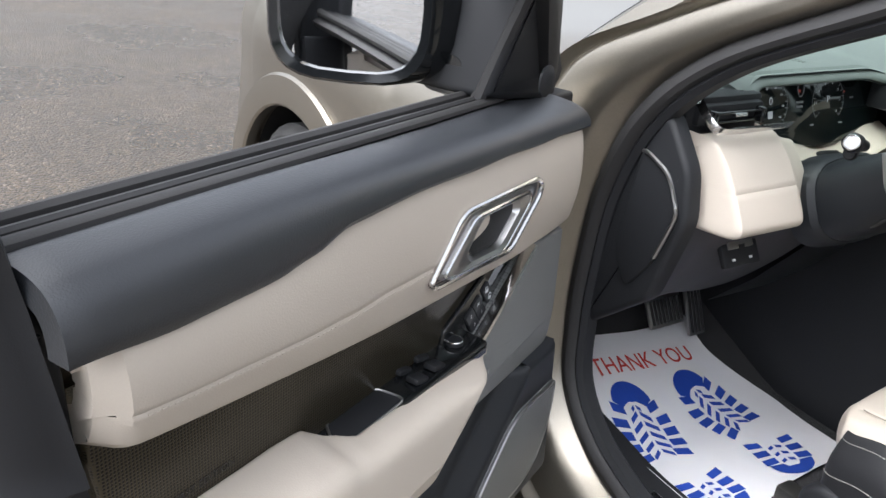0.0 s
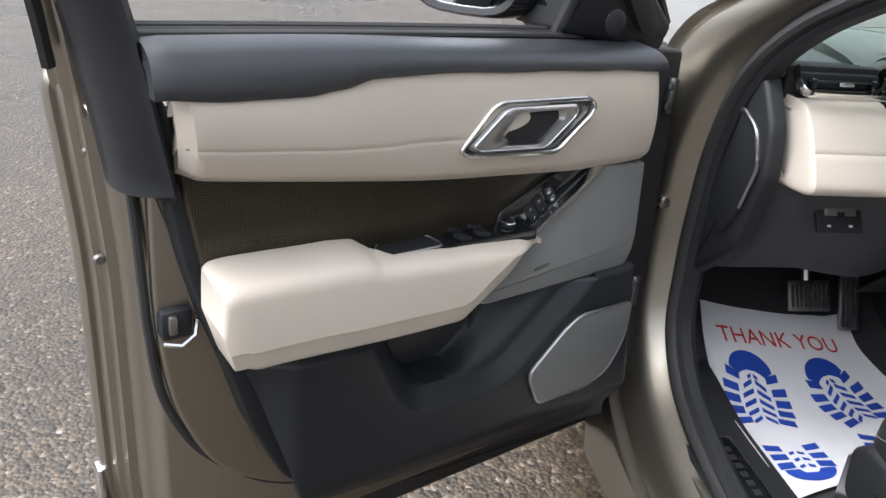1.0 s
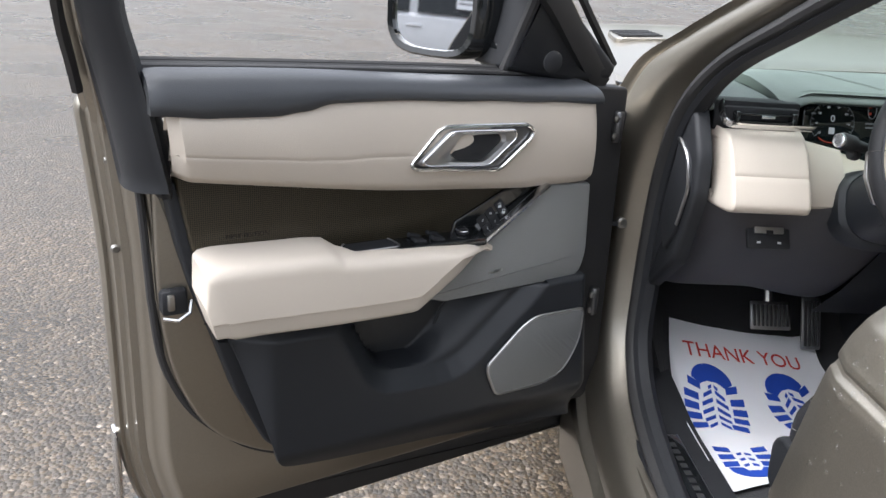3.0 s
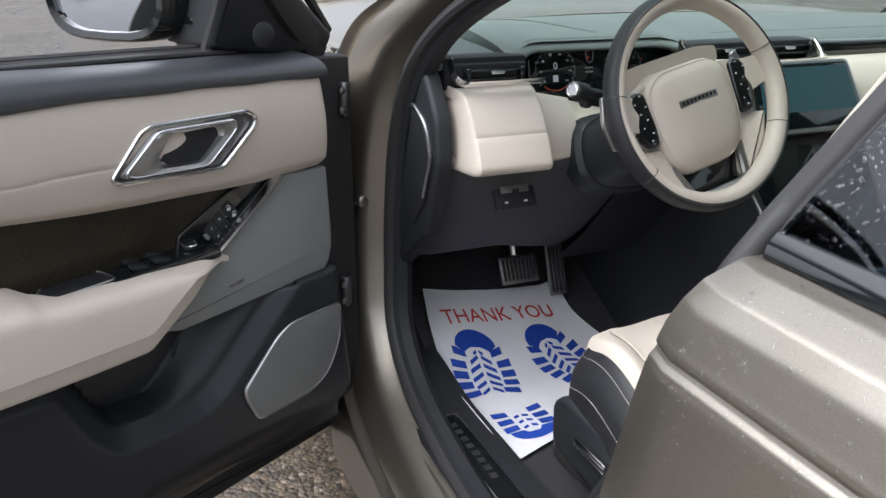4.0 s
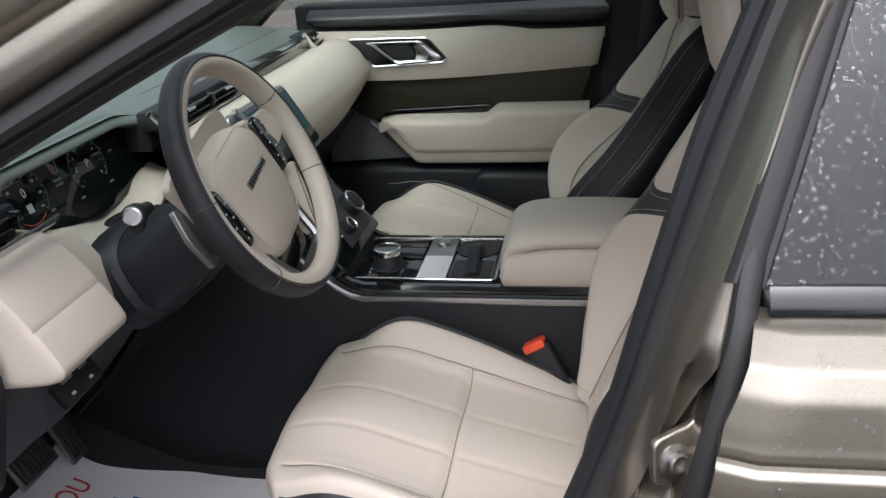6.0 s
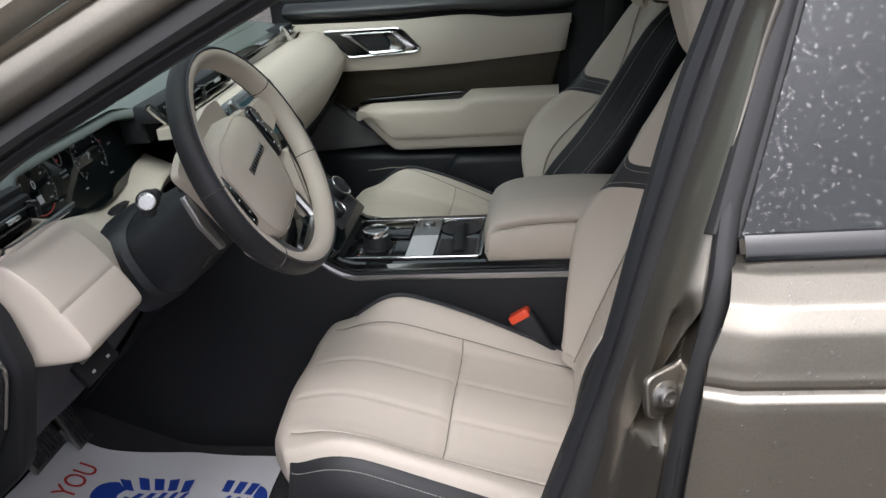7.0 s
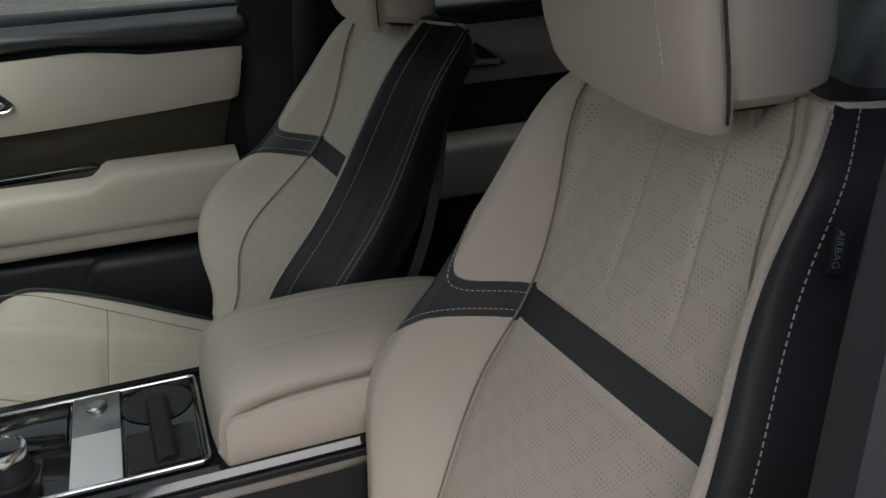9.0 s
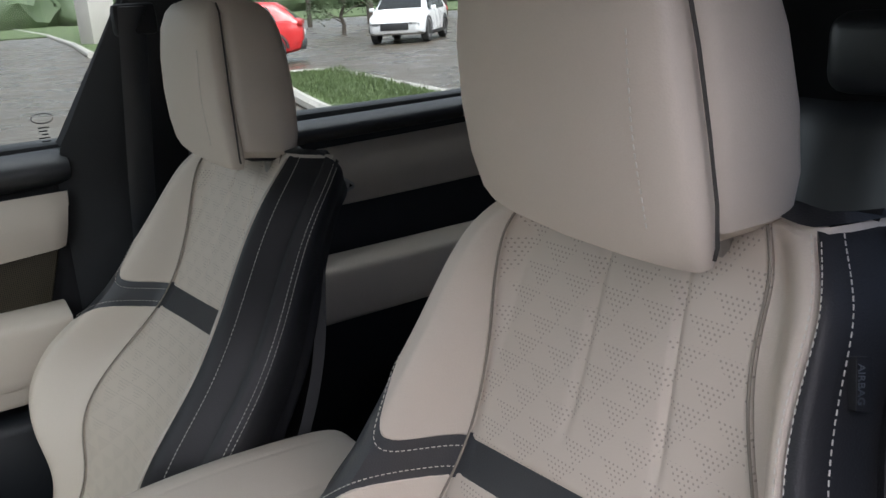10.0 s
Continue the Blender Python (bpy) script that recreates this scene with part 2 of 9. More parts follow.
GLOW_WHITE = glow_material("lit_white_display", (0.85, 0.9, 0.92), 0.075)
GLOW_DIM = glow_material("dim_grey_display", (0.7, 0.75, 0.78), 0.012)
GLOW_RED = glow_material("lit_red_display", (1.0, 0.12, 0.06), 0.035)
GLOW_BLUE = glow_material("lit_screen_reflection", (0.03, 0.10, 0.115), 0.15)
TYRE = surface("tyre_rubber", (0.025, 0.025, 0.025), 0.8, grain=120, bump=0.5, vary=0.2, depth=0.003)
GRASS = surface("wet_grass", (0.055, 0.085, 0.022), 0.7, grain=60, bump=0.9, vary=0.4, patch=1.5, depth=0.02)
CONCRETE = surface("wet_concrete", (0.33, 0.31, 0.28), 0.5, grain=80, bump=0.3, vary=0.15, patch=2.0, depth=0.003)


# ---- modelling helpers ----
def thing(name, at=(0, 0, 0), label="", category="", group="", kind="", turn=None):
    e = new(name)
    e.empty_display_size = 0.05
    e.matrix_world = turn if turn is not None else Matrix.Translation(at)
    return tagged(e, label, category, group, kind)


def part(name, bm, material, parent, label="", smooth=True, kind=""):
    """Links a bmesh as one mesh object. Its points are in the parent's thing's own axes."""
    me = bpy.data.meshes.new(name)
    bmesh.ops.recalc_face_normals(bm, faces=bm.faces)
    bm.to_mesh(me)
    bm.free()
    me.materials.append(material)
    if smooth:
        me.shade_smooth()
        me.set_sharp_from_angle(angle=radians(38))
    ob = new(name, me)
    if parent is not None:
        ob.parent = parent
    return tagged(ob, label, kind=kind)


def solo(name, bm, material, label, category, kind="", smooth=True, group=""):
    return tagged(part(name, bm, material, None, "", smooth), label, category, group, kind)


def vec(*p):
    return Vector(p)


def spline(points, n, closed=False):
    """n points evenly spaced in parameter on a Catmull-Rom curve through the given ones."""
    pts = [Vector(p) for p in points]
    k = len(pts)
    out = []
    spans = k if closed else k - 1
    for i in range(n):
        t = i * spans / (n if closed else n - 1)
        a = min(int(t), spans - 1)
        t -= a
        if closed:
            p0, p1, p2, p3 = (pts[(a + j) % k] for j in (-1, 0, 1, 2))
        else:
            p1, p2 = pts[a], pts[a + 1]
            p0 = pts[a - 1] if a > 0 else p1 * 2 - p2
            p3 = pts[a + 2] if a + 2 < k else p2 * 2 - p1
        out.append(0.5 * ((2 * p1) + (p2 - p0) * t + (2 * p0 - 5 * p1 + 4 * p2 - p3) * t * t + (3 * p1 - p0 - 3 * p2 + p3) * t ** 3))
    return out


def along(points, s):
    """The point at the share s of a Catmull-Rom curve."""
    k = len(points) - 1
    t = min(max(s, 0), 1) * k
    a = min(int(t), k - 1)
    t -= a
    pts = [Vector(p) for p in points]
    p1, p2 = pts[a], pts[a + 1]
    p0 = pts[a - 1] if a > 0 else p1 * 2 - p2
    p3 = pts[a + 2] if a + 2 <= k else p2 * 2 - p1
    return 0.5 * ((2 * p1) + (p2 - p0) * t + (2 * p0 - 5 * p1 + 4 * p2 - p3) * t * t + (3 * p1 - p0 - 3 * p2 + p3) * t ** 3)


def step(a, b, x):
    t = min(max((x - a) / (b - a), 0), 1)
    return t * t * (3 - 2 * t)


def bell(x, c, w):
    return math.exp(-((x - c) / w) ** 2)


def lerp(a, b, t):
    return a + (b - a) * t


def skin(bm, rows, close_u=False, close_v=False):
    """Faces between rows of points."""
    vs = [[bm.verts.new(p) for p in r] for r in rows]
    nr, nc = len(vs), len(vs[0])
    for i in range(nr if close_v else nr - 1):
        for j in range(nc if close_u else nc - 1):
            a, b = vs[i], vs[(i + 1) % nr]
            q = (a[j], a[(j + 1) % nc], b[(j + 1) % nc], b[j])
            if len(set(q)) == 4:
                try:
                    bm.faces.new(q)
                except ValueError:
                    pass
    return vs


def loft(loops, cap=True, bm=None):
    """A solid through closed loops of equal count."""
    bm = bm or bmesh.new()
    vs = skin(bm, loops, close_u=True)
    if cap:
        for r in (vs[0], vs[-1]):
            try:
                bm.faces.new(r)
            except ValueError:
                pass
    return bm


def frame_of(fn, u, v, e=1e-3):
    du = fn(min(u + e, 1), v) - fn(max(u - e, 0), v)
    dv = fn(u, min(v + e, 1)) - fn(u, max(v - e, 0))
    n = du.cross(dv)
    return n.normalized() if n.length > 1e-12 else Vector((0, 0, 1))


def sheet(fn, nu, nv, thick=0.006, u0=0.0, u1=1.0, v0=0.0, v1=1.0, puff=0.0, flip=False, roll=0.06, bm=None):
    """A curved panel of real thickness from fn(u, v), with its edges turned down by puff."""
    bm = bm or bmesh.new()
    top, low = [], []
    s = -1 if flip else 1
    for i in range(nv + 1):
        a, b = [], []
        v = lerp(v0, v1, i / nv)
        for j in range(nu + 1):
            u = lerp(u0, u1, j / nu)
            n = frame_of(fn, u, v) * s
            d = min(j / nu, 1 - j / nu, i / nv, 1 - i / nv)
            drop = puff * (1 - min(d / roll, 1)) ** 2 if puff else 0
            p = fn(u, v)
            a.append(p - n * drop)
            b.append(p - n * (thick + drop))
        top.append(a)
        low.append(b)
    vt = skin(bm, top)
    vb = skin(bm, low)
    ring = lambda g: g[0][:-1] + [r[-1] for r in g[:-1]] + g[-1][:0:-1] + [r[0] for r in g[:0:-1]]
    ra, rb = ring(vt), ring(vb)
    for i in range(len(ra)):
        k = (i + 1) % len(ra)
        bm.faces.new((ra[i], ra[k], rb[k], rb[i]))
    return bm


def box(cx, cy, cz, sx, sy, sz, r=0.004, seg=2, m=None, bm=None):
    """A box with rounded edges, by centre and full sizes."""
    out = bm or bmesh.new()
    b = bmesh.new()
    bmesh.ops.create_cube(b, size=1.0, matrix=Matrix.Diagonal((sx, sy, sz, 1)))
    if r > 0:
        bmesh.ops.bevel(b, geom=b.edges[:], offset=min(r, 0.45 * min(sx, sy, sz)), segments=seg, profile=0.5, affect="EDGES")
    b.transform((m or Matrix.Identity(4)) @ Matrix.Translation((cx, cy, cz)) if m is None else m @ Matrix.Translation((cx, cy, cz)))
    me = bpy.data.meshes.new("tmp")
    b.to_mesh(me)
    b.free()
    out.from_mesh(me)
    bpy.data.meshes.remove(me)
    return out


def fillet(poly, r, seg=4):
    """A polygon (x, y) with rounded corners; r one radius or one for each corner."""
    out = []
    k = len(poly)
    for i in range(k):
        p, a, b = Vector(poly[i]), Vector(poly[i - 1]), Vector(poly[(i + 1) % k])
        rr = r[i] if isinstance(r, (list, tuple)) else r
        da, db = (a - p), (b - p)
        c = min(rr, da.length * 0.45, db.length * 0.45)
        s, e = p + da.normalized() * c, p + db.normalized() * c
        for j in range(seg + 1):
            t = j / seg
            out.append(s * (1 - t) ** 2 + p * 2 * t * (1 - t) + e * t * t)
    return out


def slab(poly, z0, z1, place, edge=0.003, bm=None, seg=3, back=True):
    """A plate: polygon (a, b) raised from z0 to z1, its upper rim rounded; place(a, b, h) puts it into the world."""
    bm = bm or bmesh.new()
    c = Vector((sum(p[0] for p in poly) / len(poly), sum(p[1] for p in poly) / len(poly)))
    area = sum(poly[i - 1][0] * poly[i][1] - poly[i][0] * poly[i - 1][1] for i in range(len(poly)))
    sgn = 1 if area > 0 else -1

    def inset(d):
        out = []
        k = len(poly)
        for i in range(k):
            a, p, b = Vector(poly[i - 1]), Vector(poly[i]), Vector(poly[(i + 1) % k])
            t = (b - a)
            n = Vector((-t.y, t.x)) * sgn
            n = n.normalized() if n.length > 1e-9 else (c - p).normalized()
            out.append(p + n * d)
        return out
    rows = [[place(p[0], p[1], z0) for p in poly]]
    for j in range(seg + 1):
        a = j / seg * math.pi / 2
        q = inset(edge * (1 - math.cos(a)))
        rows.append([place(p[0], p[1], z1 - edge + edge * math.sin(a)) for p in q])
    vs = skin(bm, rows, close_u=True)
    bm.faces.new(vs[-1])
    if back:
        bm.faces.new(vs[0])
    return bm


def tube(points, r, seg=8, closed=False, bm=None, flat=1.0, up=None, taper=None):
    """A round bar along points; flat squeezes it across."""
    bm = bm or bmesh.new()
    k = len(points)
    rows = []
    ref = Vector(up) if up else Vector((0.13, 0.21, 0.97))
    for i, p in enumerate(points):
        a = points[i - 1] if (i > 0 or closed) else points[i]
        b = points[(i + 1) % k] if (i < k - 1 or closed) else points[i]
        t = (Vector(b) - Vector(a)).normalized()
        n = ref - t * ref.dot(t)
        n = n.normalized() if n.length > 1e-6 else t.orthogonal().normalized()
        bn = t.cross(n)
        rr = r * (taper[i] if taper else 1)
        rows.append([Vector(p) + n * rr * math.cos(2 * math.pi * j / seg) * flat + bn * rr * math.sin(2 * math.pi * j / seg) for j in range(seg)])
    vs = skin(bm, rows, close_u=True, close_v=closed)
    if not closed:
        bm.faces.new(vs[0])
        bm.faces.new(vs[-1])
    return bm


def band(points, sides, profile, closed=False, bm=None):
    """A moulding: profile (a, b) laid along points; a goes along each point's side vector, b along the other one."""
    bm = bm or bmesh.new()
    rows = [[Vector(p) + Vector(s) * a + Vector(q) * b for a, b in profile] for p, (s, q) in zip(points, sides)]
    vs = skin(bm, rows, close_u=True, close_v=closed)
    if not closed:
        bm.faces.new(vs[0])
        bm.faces.new(vs[-1])
    return bm


def turned(profile, m, seg=32, bm=None, close=True):
    """A turned body: profile of (radius, height) round the z axis of m."""
    bm = bm or bmesh.new()
    rows = [[m @ Vector((r * math.cos(2 * math.pi * j / seg), r * math.sin(2 * math.pi * j / seg), h)) for j in range(seg)] for r, h in profile]
    vs = skin(bm, rows, close_u=True)
    if close:
        bm.faces.new(vs[0])
        bm.faces.new(vs[-1])
    return bm


def stitches(points, length=0.0036, gap=0.0022, r=0.00052, bm=None):
    """A row of thread stitches along a line of points."""
    bm = bm or bmesh.new()
    pts = [Vector(p) for p in points]
    acc, nxt = 0.0, 0.0
    for a, b in zip(pts, pts[1:]):
        d = (b - a).length
        if d < 1e-9:
            continue
        t = (b - a) / d
        while nxt < acc + d:
            p = a + t * (nxt - acc)
            q = p + t * length
            n = t.orthogonal().normalized() * r
            m = t.cross(n)
            e0 = [bm.verts.new(p + w) for w in (n, m, -n, -m)]
            e1 = [bm.verts.new(q + w) for w in (n, m, -n, -m)]
            for i in range(4):
                bm.faces.new((e0[i], e0[(i + 1) % 4], e1[(i + 1) % 4], e1[i]))
            bm.faces.new(e0)
            bm.faces.new(e1[::-1])
            nxt += length + gap
        acc += d
    return bm


def drops(bm, spots, rng, lo, hi, flat=0.45):
    """Beads of water: spots gives (point, normal)."""
    for p, n in spots:
        r = rng.uniform(lo, hi) * (1.0 if rng.random() < 0.8 else 1.6)
        t = n.orthogonal().normalized()
        b = n.cross(t)
        k = 7
        sq, ang = rng.uniform(0.75, 1.3), rng.uniform(0, 6.28)
        rows = []
        for a in (0.0, 0.6, 1.1):
            rr, hh = r * math.cos(a), r * flat * math.sin(a)
            rows.append([p + n * (hh - 0.0001) + t * rr * math.cos(ang + 2 * math.pi * j / k) * sq + b * rr * math.sin(ang + 2 * math.pi * j / k) / sq for j in range(k)])
        vs = skin(bm, rows, close_u=True)
        bm.faces.new(vs[-1])
        bm.faces.new(vs[0][::-1])
    return bm


def letters(text, size, place, depth=0.0006, cut=0, align="CENTER"):
    """Raised lettering in the built-in font; place(x, y, h) puts it on its surface."""
    cu = bpy.data.curves.new("lettering", "FONT")
    cu.body, cu.size, cu.align_x, cu.align_y = text, size, align, "CENTER"
    cu.extrude = depth / 2
    cu.resolution_u = 3
    ob = bpy.data.objects.new("lettering", cu)
    scene.collection.objects.link(ob)
    me = bpy.data.meshes.new_from_object(ob.evaluated_get(bpy.context.evaluated_depsgraph_get()))
    bm = bmesh.new()
    bm.from_mesh(me)
    bpy.data.objects.remove(ob)
    bpy.data.curves.remove(cu)
    bpy.data.meshes.remove(me)
    if cut:
        for ax in (0, 1):
            lo, hi = min(v.co[ax] for v in bm.verts), max(v.co[ax] for v in bm.verts)
            for i in range(1, int((hi - lo) / cut) + 1):
                n = Vector((0, 0, 0))
                n[ax] = 1
                c = Vector((0, 0, 0))
                c[ax] = lo + i * cut
                bmesh.ops.bisect_plane(bm, geom=bm.verts[:] + bm.edges[:] + bm.faces[:], plane_co=c, plane_no=n)
    for v in bm.verts:
        v.co = place(v.co.x, v.co.y, v.co.z + depth / 2)
    return bm


# ---- ground and distance ----
def disc(r0, r1, z, rings=6, seg=64, mat_=None):
    bm = bmesh.new()
    rows = []
    for i in range(rings + 1):
        r = r0 * (r1 / r0) ** (i / rings)
        rows.append([Vector((r * math.cos(2 * math.pi * j / seg), r * math.sin(2 * math.pi * j / seg), z)) for j in range(seg)])
    vs = skin(bm, rows, close_u=True)
    bm.faces.new(vs[0])
    return bm


solo("ground", disc(3, 1500, 0.0), ASPHALT, "wet worn asphalt of a car lot with pale chippings", "ground", "structure", smooth=False)


# ---- parked cars, verge and planting round the lot ----
def car_paint(name, c, metal=0.2):
    return paint_material(name, c, metal, 0.28)


DARK_GLASS = surface("dark_car_glass", (0.012, 0.014, 0.015), 0.06, grain=100, bump=0.0, vary=0.1, rough_vary=0.02)
LAMP_RED = surface("red_lamp_lens", (0.35, 0.015, 0.015), 0.15, grain=200, bump=0.0, vary=0.1)
LAMP_CLEAR = surface("clear_lamp_lens", (0.62, 0.63, 0.64), 0.12, grain=200, bump=0.0, vary=0.1)
RIM = surface("alloy_rim", (0.45, 0.45, 0.46), 0.3, metal=0.9, grain=200, bump=0.0, vary=0.1)


def wheel_parts(parent, x, y, side, r=0.35):
    m = Matrix.Translation((x, y, r)) @ Matrix.Rotation(side * math.pi / 2, 4, "Y")
    t = part("wheel", turned([(r * 0.66, -0.11), (r * 0.92, -0.115), (r, -0.09), (r, 0.09), (r * 0.92, 0.115), (r * 0.66, 0.11)], m, 36), TYRE, parent, "black tyre")
    part("rim", turned([(r * 0.66, 0.0), (r * 0.68, 0.108), (r * 0.62, 0.112), (r * 0.60, 0.06), (0.06, 0.055), (0.05, 0.085), (0.02, 0.088)], m, 36), RIM, t, "alloy rim")
    sp_ = bmesh.new()
    for k in range(5):
        a = 2 * math.pi * k / 5
        tube([m @ Vector((0.05 * math.cos(a), 0.05 * math.sin(a), 0.08)), m @ Vector((r * 0.63 * math.cos(a), r * 0.63 * math.sin(a), 0.095))], 0.028, 6, bm=sp_, flat=0.5)
    part("spokes", sp_, RIM, t, "alloy spokes", kind="stuff")


def parked_car(name, paint, m, label, length=4.5, width=1.84, height=1.62, group="parked cars"):
    """A hatchback or SUV: y forward, z up from the ground, origin under its middle."""
    c = thing(name, label=label, category="car", group=group, turn=m)
    L, hw = length / 2, width / 2
    stations = [(-L, 0.50, 0.90, 0.86, 0.96), (-L + 0.10, 0.30, 0.98, 0.93, 1.02), (-L + 0.35, 0.24, 1.00, 0.98, 1.04), (-0.6, 0.22, 0.98, 1.0, 1.0), (0.3, 0.22, 0.98, 1.0, 0.99), (1.0, 0.22, 0.96, 1.0, 0.96), (L - 0.9, 0.24, 0.93, 0.99, 0.97), (L - 0.35, 0.26, 0.84, 0.95, 0.88), (L - 0.08, 0.32, 0.72, 0.84, 0.78), (L, 0.42, 0.62, 0.74, 0.66)]
    loops_ = []
    for y, z0, zs, w, zc in stations:
        W_ = hw * w
        half_ = [(W_ * 0.86, z0), (W_ * 0.97, z0 + 0.06), (W_, z0 + 0.22), (W_ * 0.995, lerp(z0, zs, 0.72)), (W_ * 0.965, zs - 0.03), (W_ * 0.90, zs + 0.01), (W_ * 0.5, zc + 0.03)]
        loops_.append([Vector((x, y, z)) for x, z in half_] + [Vector((-x, y, z)) for x, z in half_[::-1]])
    part("body", loft(loops_), paint, c, "painted lower body")
    cab = []
    for y, k, z in ((-L + 0.10, 0.0, 1.0), (-L + 0.38, 0.75, height - 0.22), (-L + 0.62, 1.0, height - 0.06), (-0.5, 1.0, height), (0.35, 0.98, height - 0.02), (0.75, 0.90, height - 0.14), (1.25, 0.30, 1.12), (1.45, 0.0, 0.97)):
        wl_, wt = hw * 0.93, hw * lerp(0.9, 0.70, k)
        half_ = [(wl_, 0.92), (lerp(wl_, wt, 0.55), lerp(0.92, z, 0.6)), (wt, max(z - 0.05, 0.93)), (wt * 0.9, z), (wt * 0.4, z + 0.015)]
        cab.append([Vector((x, y, zz)) for x, zz in half_] + [Vector((-x, y, zz)) for x, zz in half_[::-1]])
    part("cabin", loft(cab), paint, c, "painted roof and pillars")

    def side_glass(y0, y1, y2, y3, sx, nm):
        bm = bmesh.new()
        zb, zt = 0.99, height - 0.16
        q = [Vector((sx * hw * 0.925, y0, zb)), Vector((sx * hw * 0.925, y1, zb)), Vector((sx * hw * 0.755, y2, zt)), Vector((sx * hw * 0.755, y3, zt))]
        n = Vector((sx * 0.9, 0, 0.3)) * 0.03
        loft([[p - n for p in q], [p + n for p in q]], True, bm)
        part(nm, bm, DARK_GLASS, c, "dark side window")
    for sx in (-1, 1):
        side_glass(0.18, 1.08, 0.62, 0.18, sx, "window")
        side_glass(-0.85, 0.10, 0.10, -0.75, sx, "window")
        side_glass(-1.55, -0.93, -0.83, -1.35, sx, "window")
        part("door_mirror", box(sx * (hw + 0.08), 0.98, 1.03, 0.16, 0.10, 0.12, 0.03), paint, c, "painted door mirror")
        for dy in (0.12, -0.86):
            hd_ = part("door_handle", box(sx * (hw * 0.985), dy, 0.86, 0.03, 0.16, 0.03, 0.01), paint, c, "door handle")
        part("sill_trim", box(sx * hw * 0.96, 0.05, 0.27, 0.06, 2.2, 0.12, 0.02), CLADDING, c, "black sill trim")
        part("tail_lamp", box(sx * hw * 0.78, -L + 0.05, 0.93, 0.32, 0.12, 0.15, 0.03), LAMP_RED, c, "red tail lamp")
        part("head_lamp", box(sx * hw * 0.66, L - 0.16, 0.68, 0.36, 0.22, 0.12, 0.04), LAMP_CLEAR, c, "clear head lamp")
        for wy in (-1.36, 1.36):
            wheel_parts(c, sx * (hw - 0.115), wy, sx)
            arc = [Vector((sx * (hw - 0.02), wy + 0.40 * math.cos(a), 0.36 + 0.40 * math.sin(a))) for a in [math.pi * i / 16 for i in range(17)]]
            part("wheel_arch", tube(arc, 0.045, 6, flat=0.8), CLADDING, c, "black wheel arch")
    bm = bmesh.new()
    loft([[Vector((x, y + d, z)) for x, y, z in ((-0.66, -L + 0.17, 1.06), (0.66, -L + 0.17, 1.06), (0.56, -L + 0.44, height - 0.20), (-0.56, -L + 0.44, height - 0.20))] for d in (-0.05, 0.03)], True, bm)
    part("rear_window", bm, DARK_GLASS, c, "dark rear window")
    bm = bmesh.new()
    loft([[Vector((x, y, z)) for x, y, z in ((-0.70, 1.36 + d, 1.03 + d), (0.70, 1.36 + d, 1.03 + d), (0.60, 0.80 + d, height - 0.13 + d), (-0.60, 0.80 + d, height - 0.13 + d))] for d in (-0.02, 0.03)], True, bm)
    part("windscreen", bm, DARK_GLASS, c, "dark windscreen")
    part("rear_bumper", box(0, -L + 0.06, 0.42, width * 0.86, 0.20, 0.24, 0.05), CLADDING, c, "black rear bumper")
    part("rear_plate", box(0, -L - 0.03, 0.72, 0.34, 0.02, 0.15, 0.005), PAPER, c, "pale plain plate")
    part("front_grille", box(0, L - 0.03, 0.52, 0.9, 0.10, 0.22, 0.03), CLADDING, c, "black grille")
    return c


def at(x, y, deg):
    return Matrix.Translation((x, y, 0)) @ Matrix.Rotation(radians(deg), 4, "Z")


RED_P, WHITE_P, ORANGE_P = car_paint("red_car_paint", (0.55, 0.02, 0.02)), car_paint("white_car_paint", (0.75, 0.75, 0.76), 0.0), car_paint("orange_car_paint", (0.62, 0.12, 0.03))
parked_car("parked_car", RED_P, at(20.3, -8.0, -27), "red parked car wet with rain on the lot", 4.3, 1.8, 1.5)
parked_car("parked_car", WHITE_P, at(23.6, -15.8, 45), "white parked SUV with dark wheel arches", 4.5, 1.85, 1.62)
parked_car("parked_car", ORANGE_P, at(22.6, -19.1, 45), "orange-red parked SUV beside a white one", 4.4, 1.83, 1.6)
NEAR_CAR = at(-8.7, -3.0, 23)
parked_car("parked_car", WHITE_P, NEAR_CAR, "white parked estate car on the wet lot", 4.6, 1.84, 1.6)
sheet_a = thing("price_sheet", label="white price sheet with an orange head on a car window", category="price sheet", turn=NEAR_CAR @ Matrix.Translation((0.845, -0.40, 1.20)) @ Matrix.Rotation(radians(-20), 4, "Y"))
part("paper", box(0, 0, 0, 0.004, 0.22, 0.30, 0.0), PAPER, sheet_a, "white paper")
part("orange_head", box(0.003, 0, 0.10, 0.003, 0.20, 0.08, 0.0), ORANGE_P, sheet_a, "orange printed head")
bars_ = bmesh.new()
for i in range(4):
    box(0.003, 0, 0.04 - i * 0.045, 0.003, 0.17, 0.016, 0, bm=bars_)
part("print_bars", bars_, GREY_PLASTIC, sheet_a, "plain grey lines of print", False)

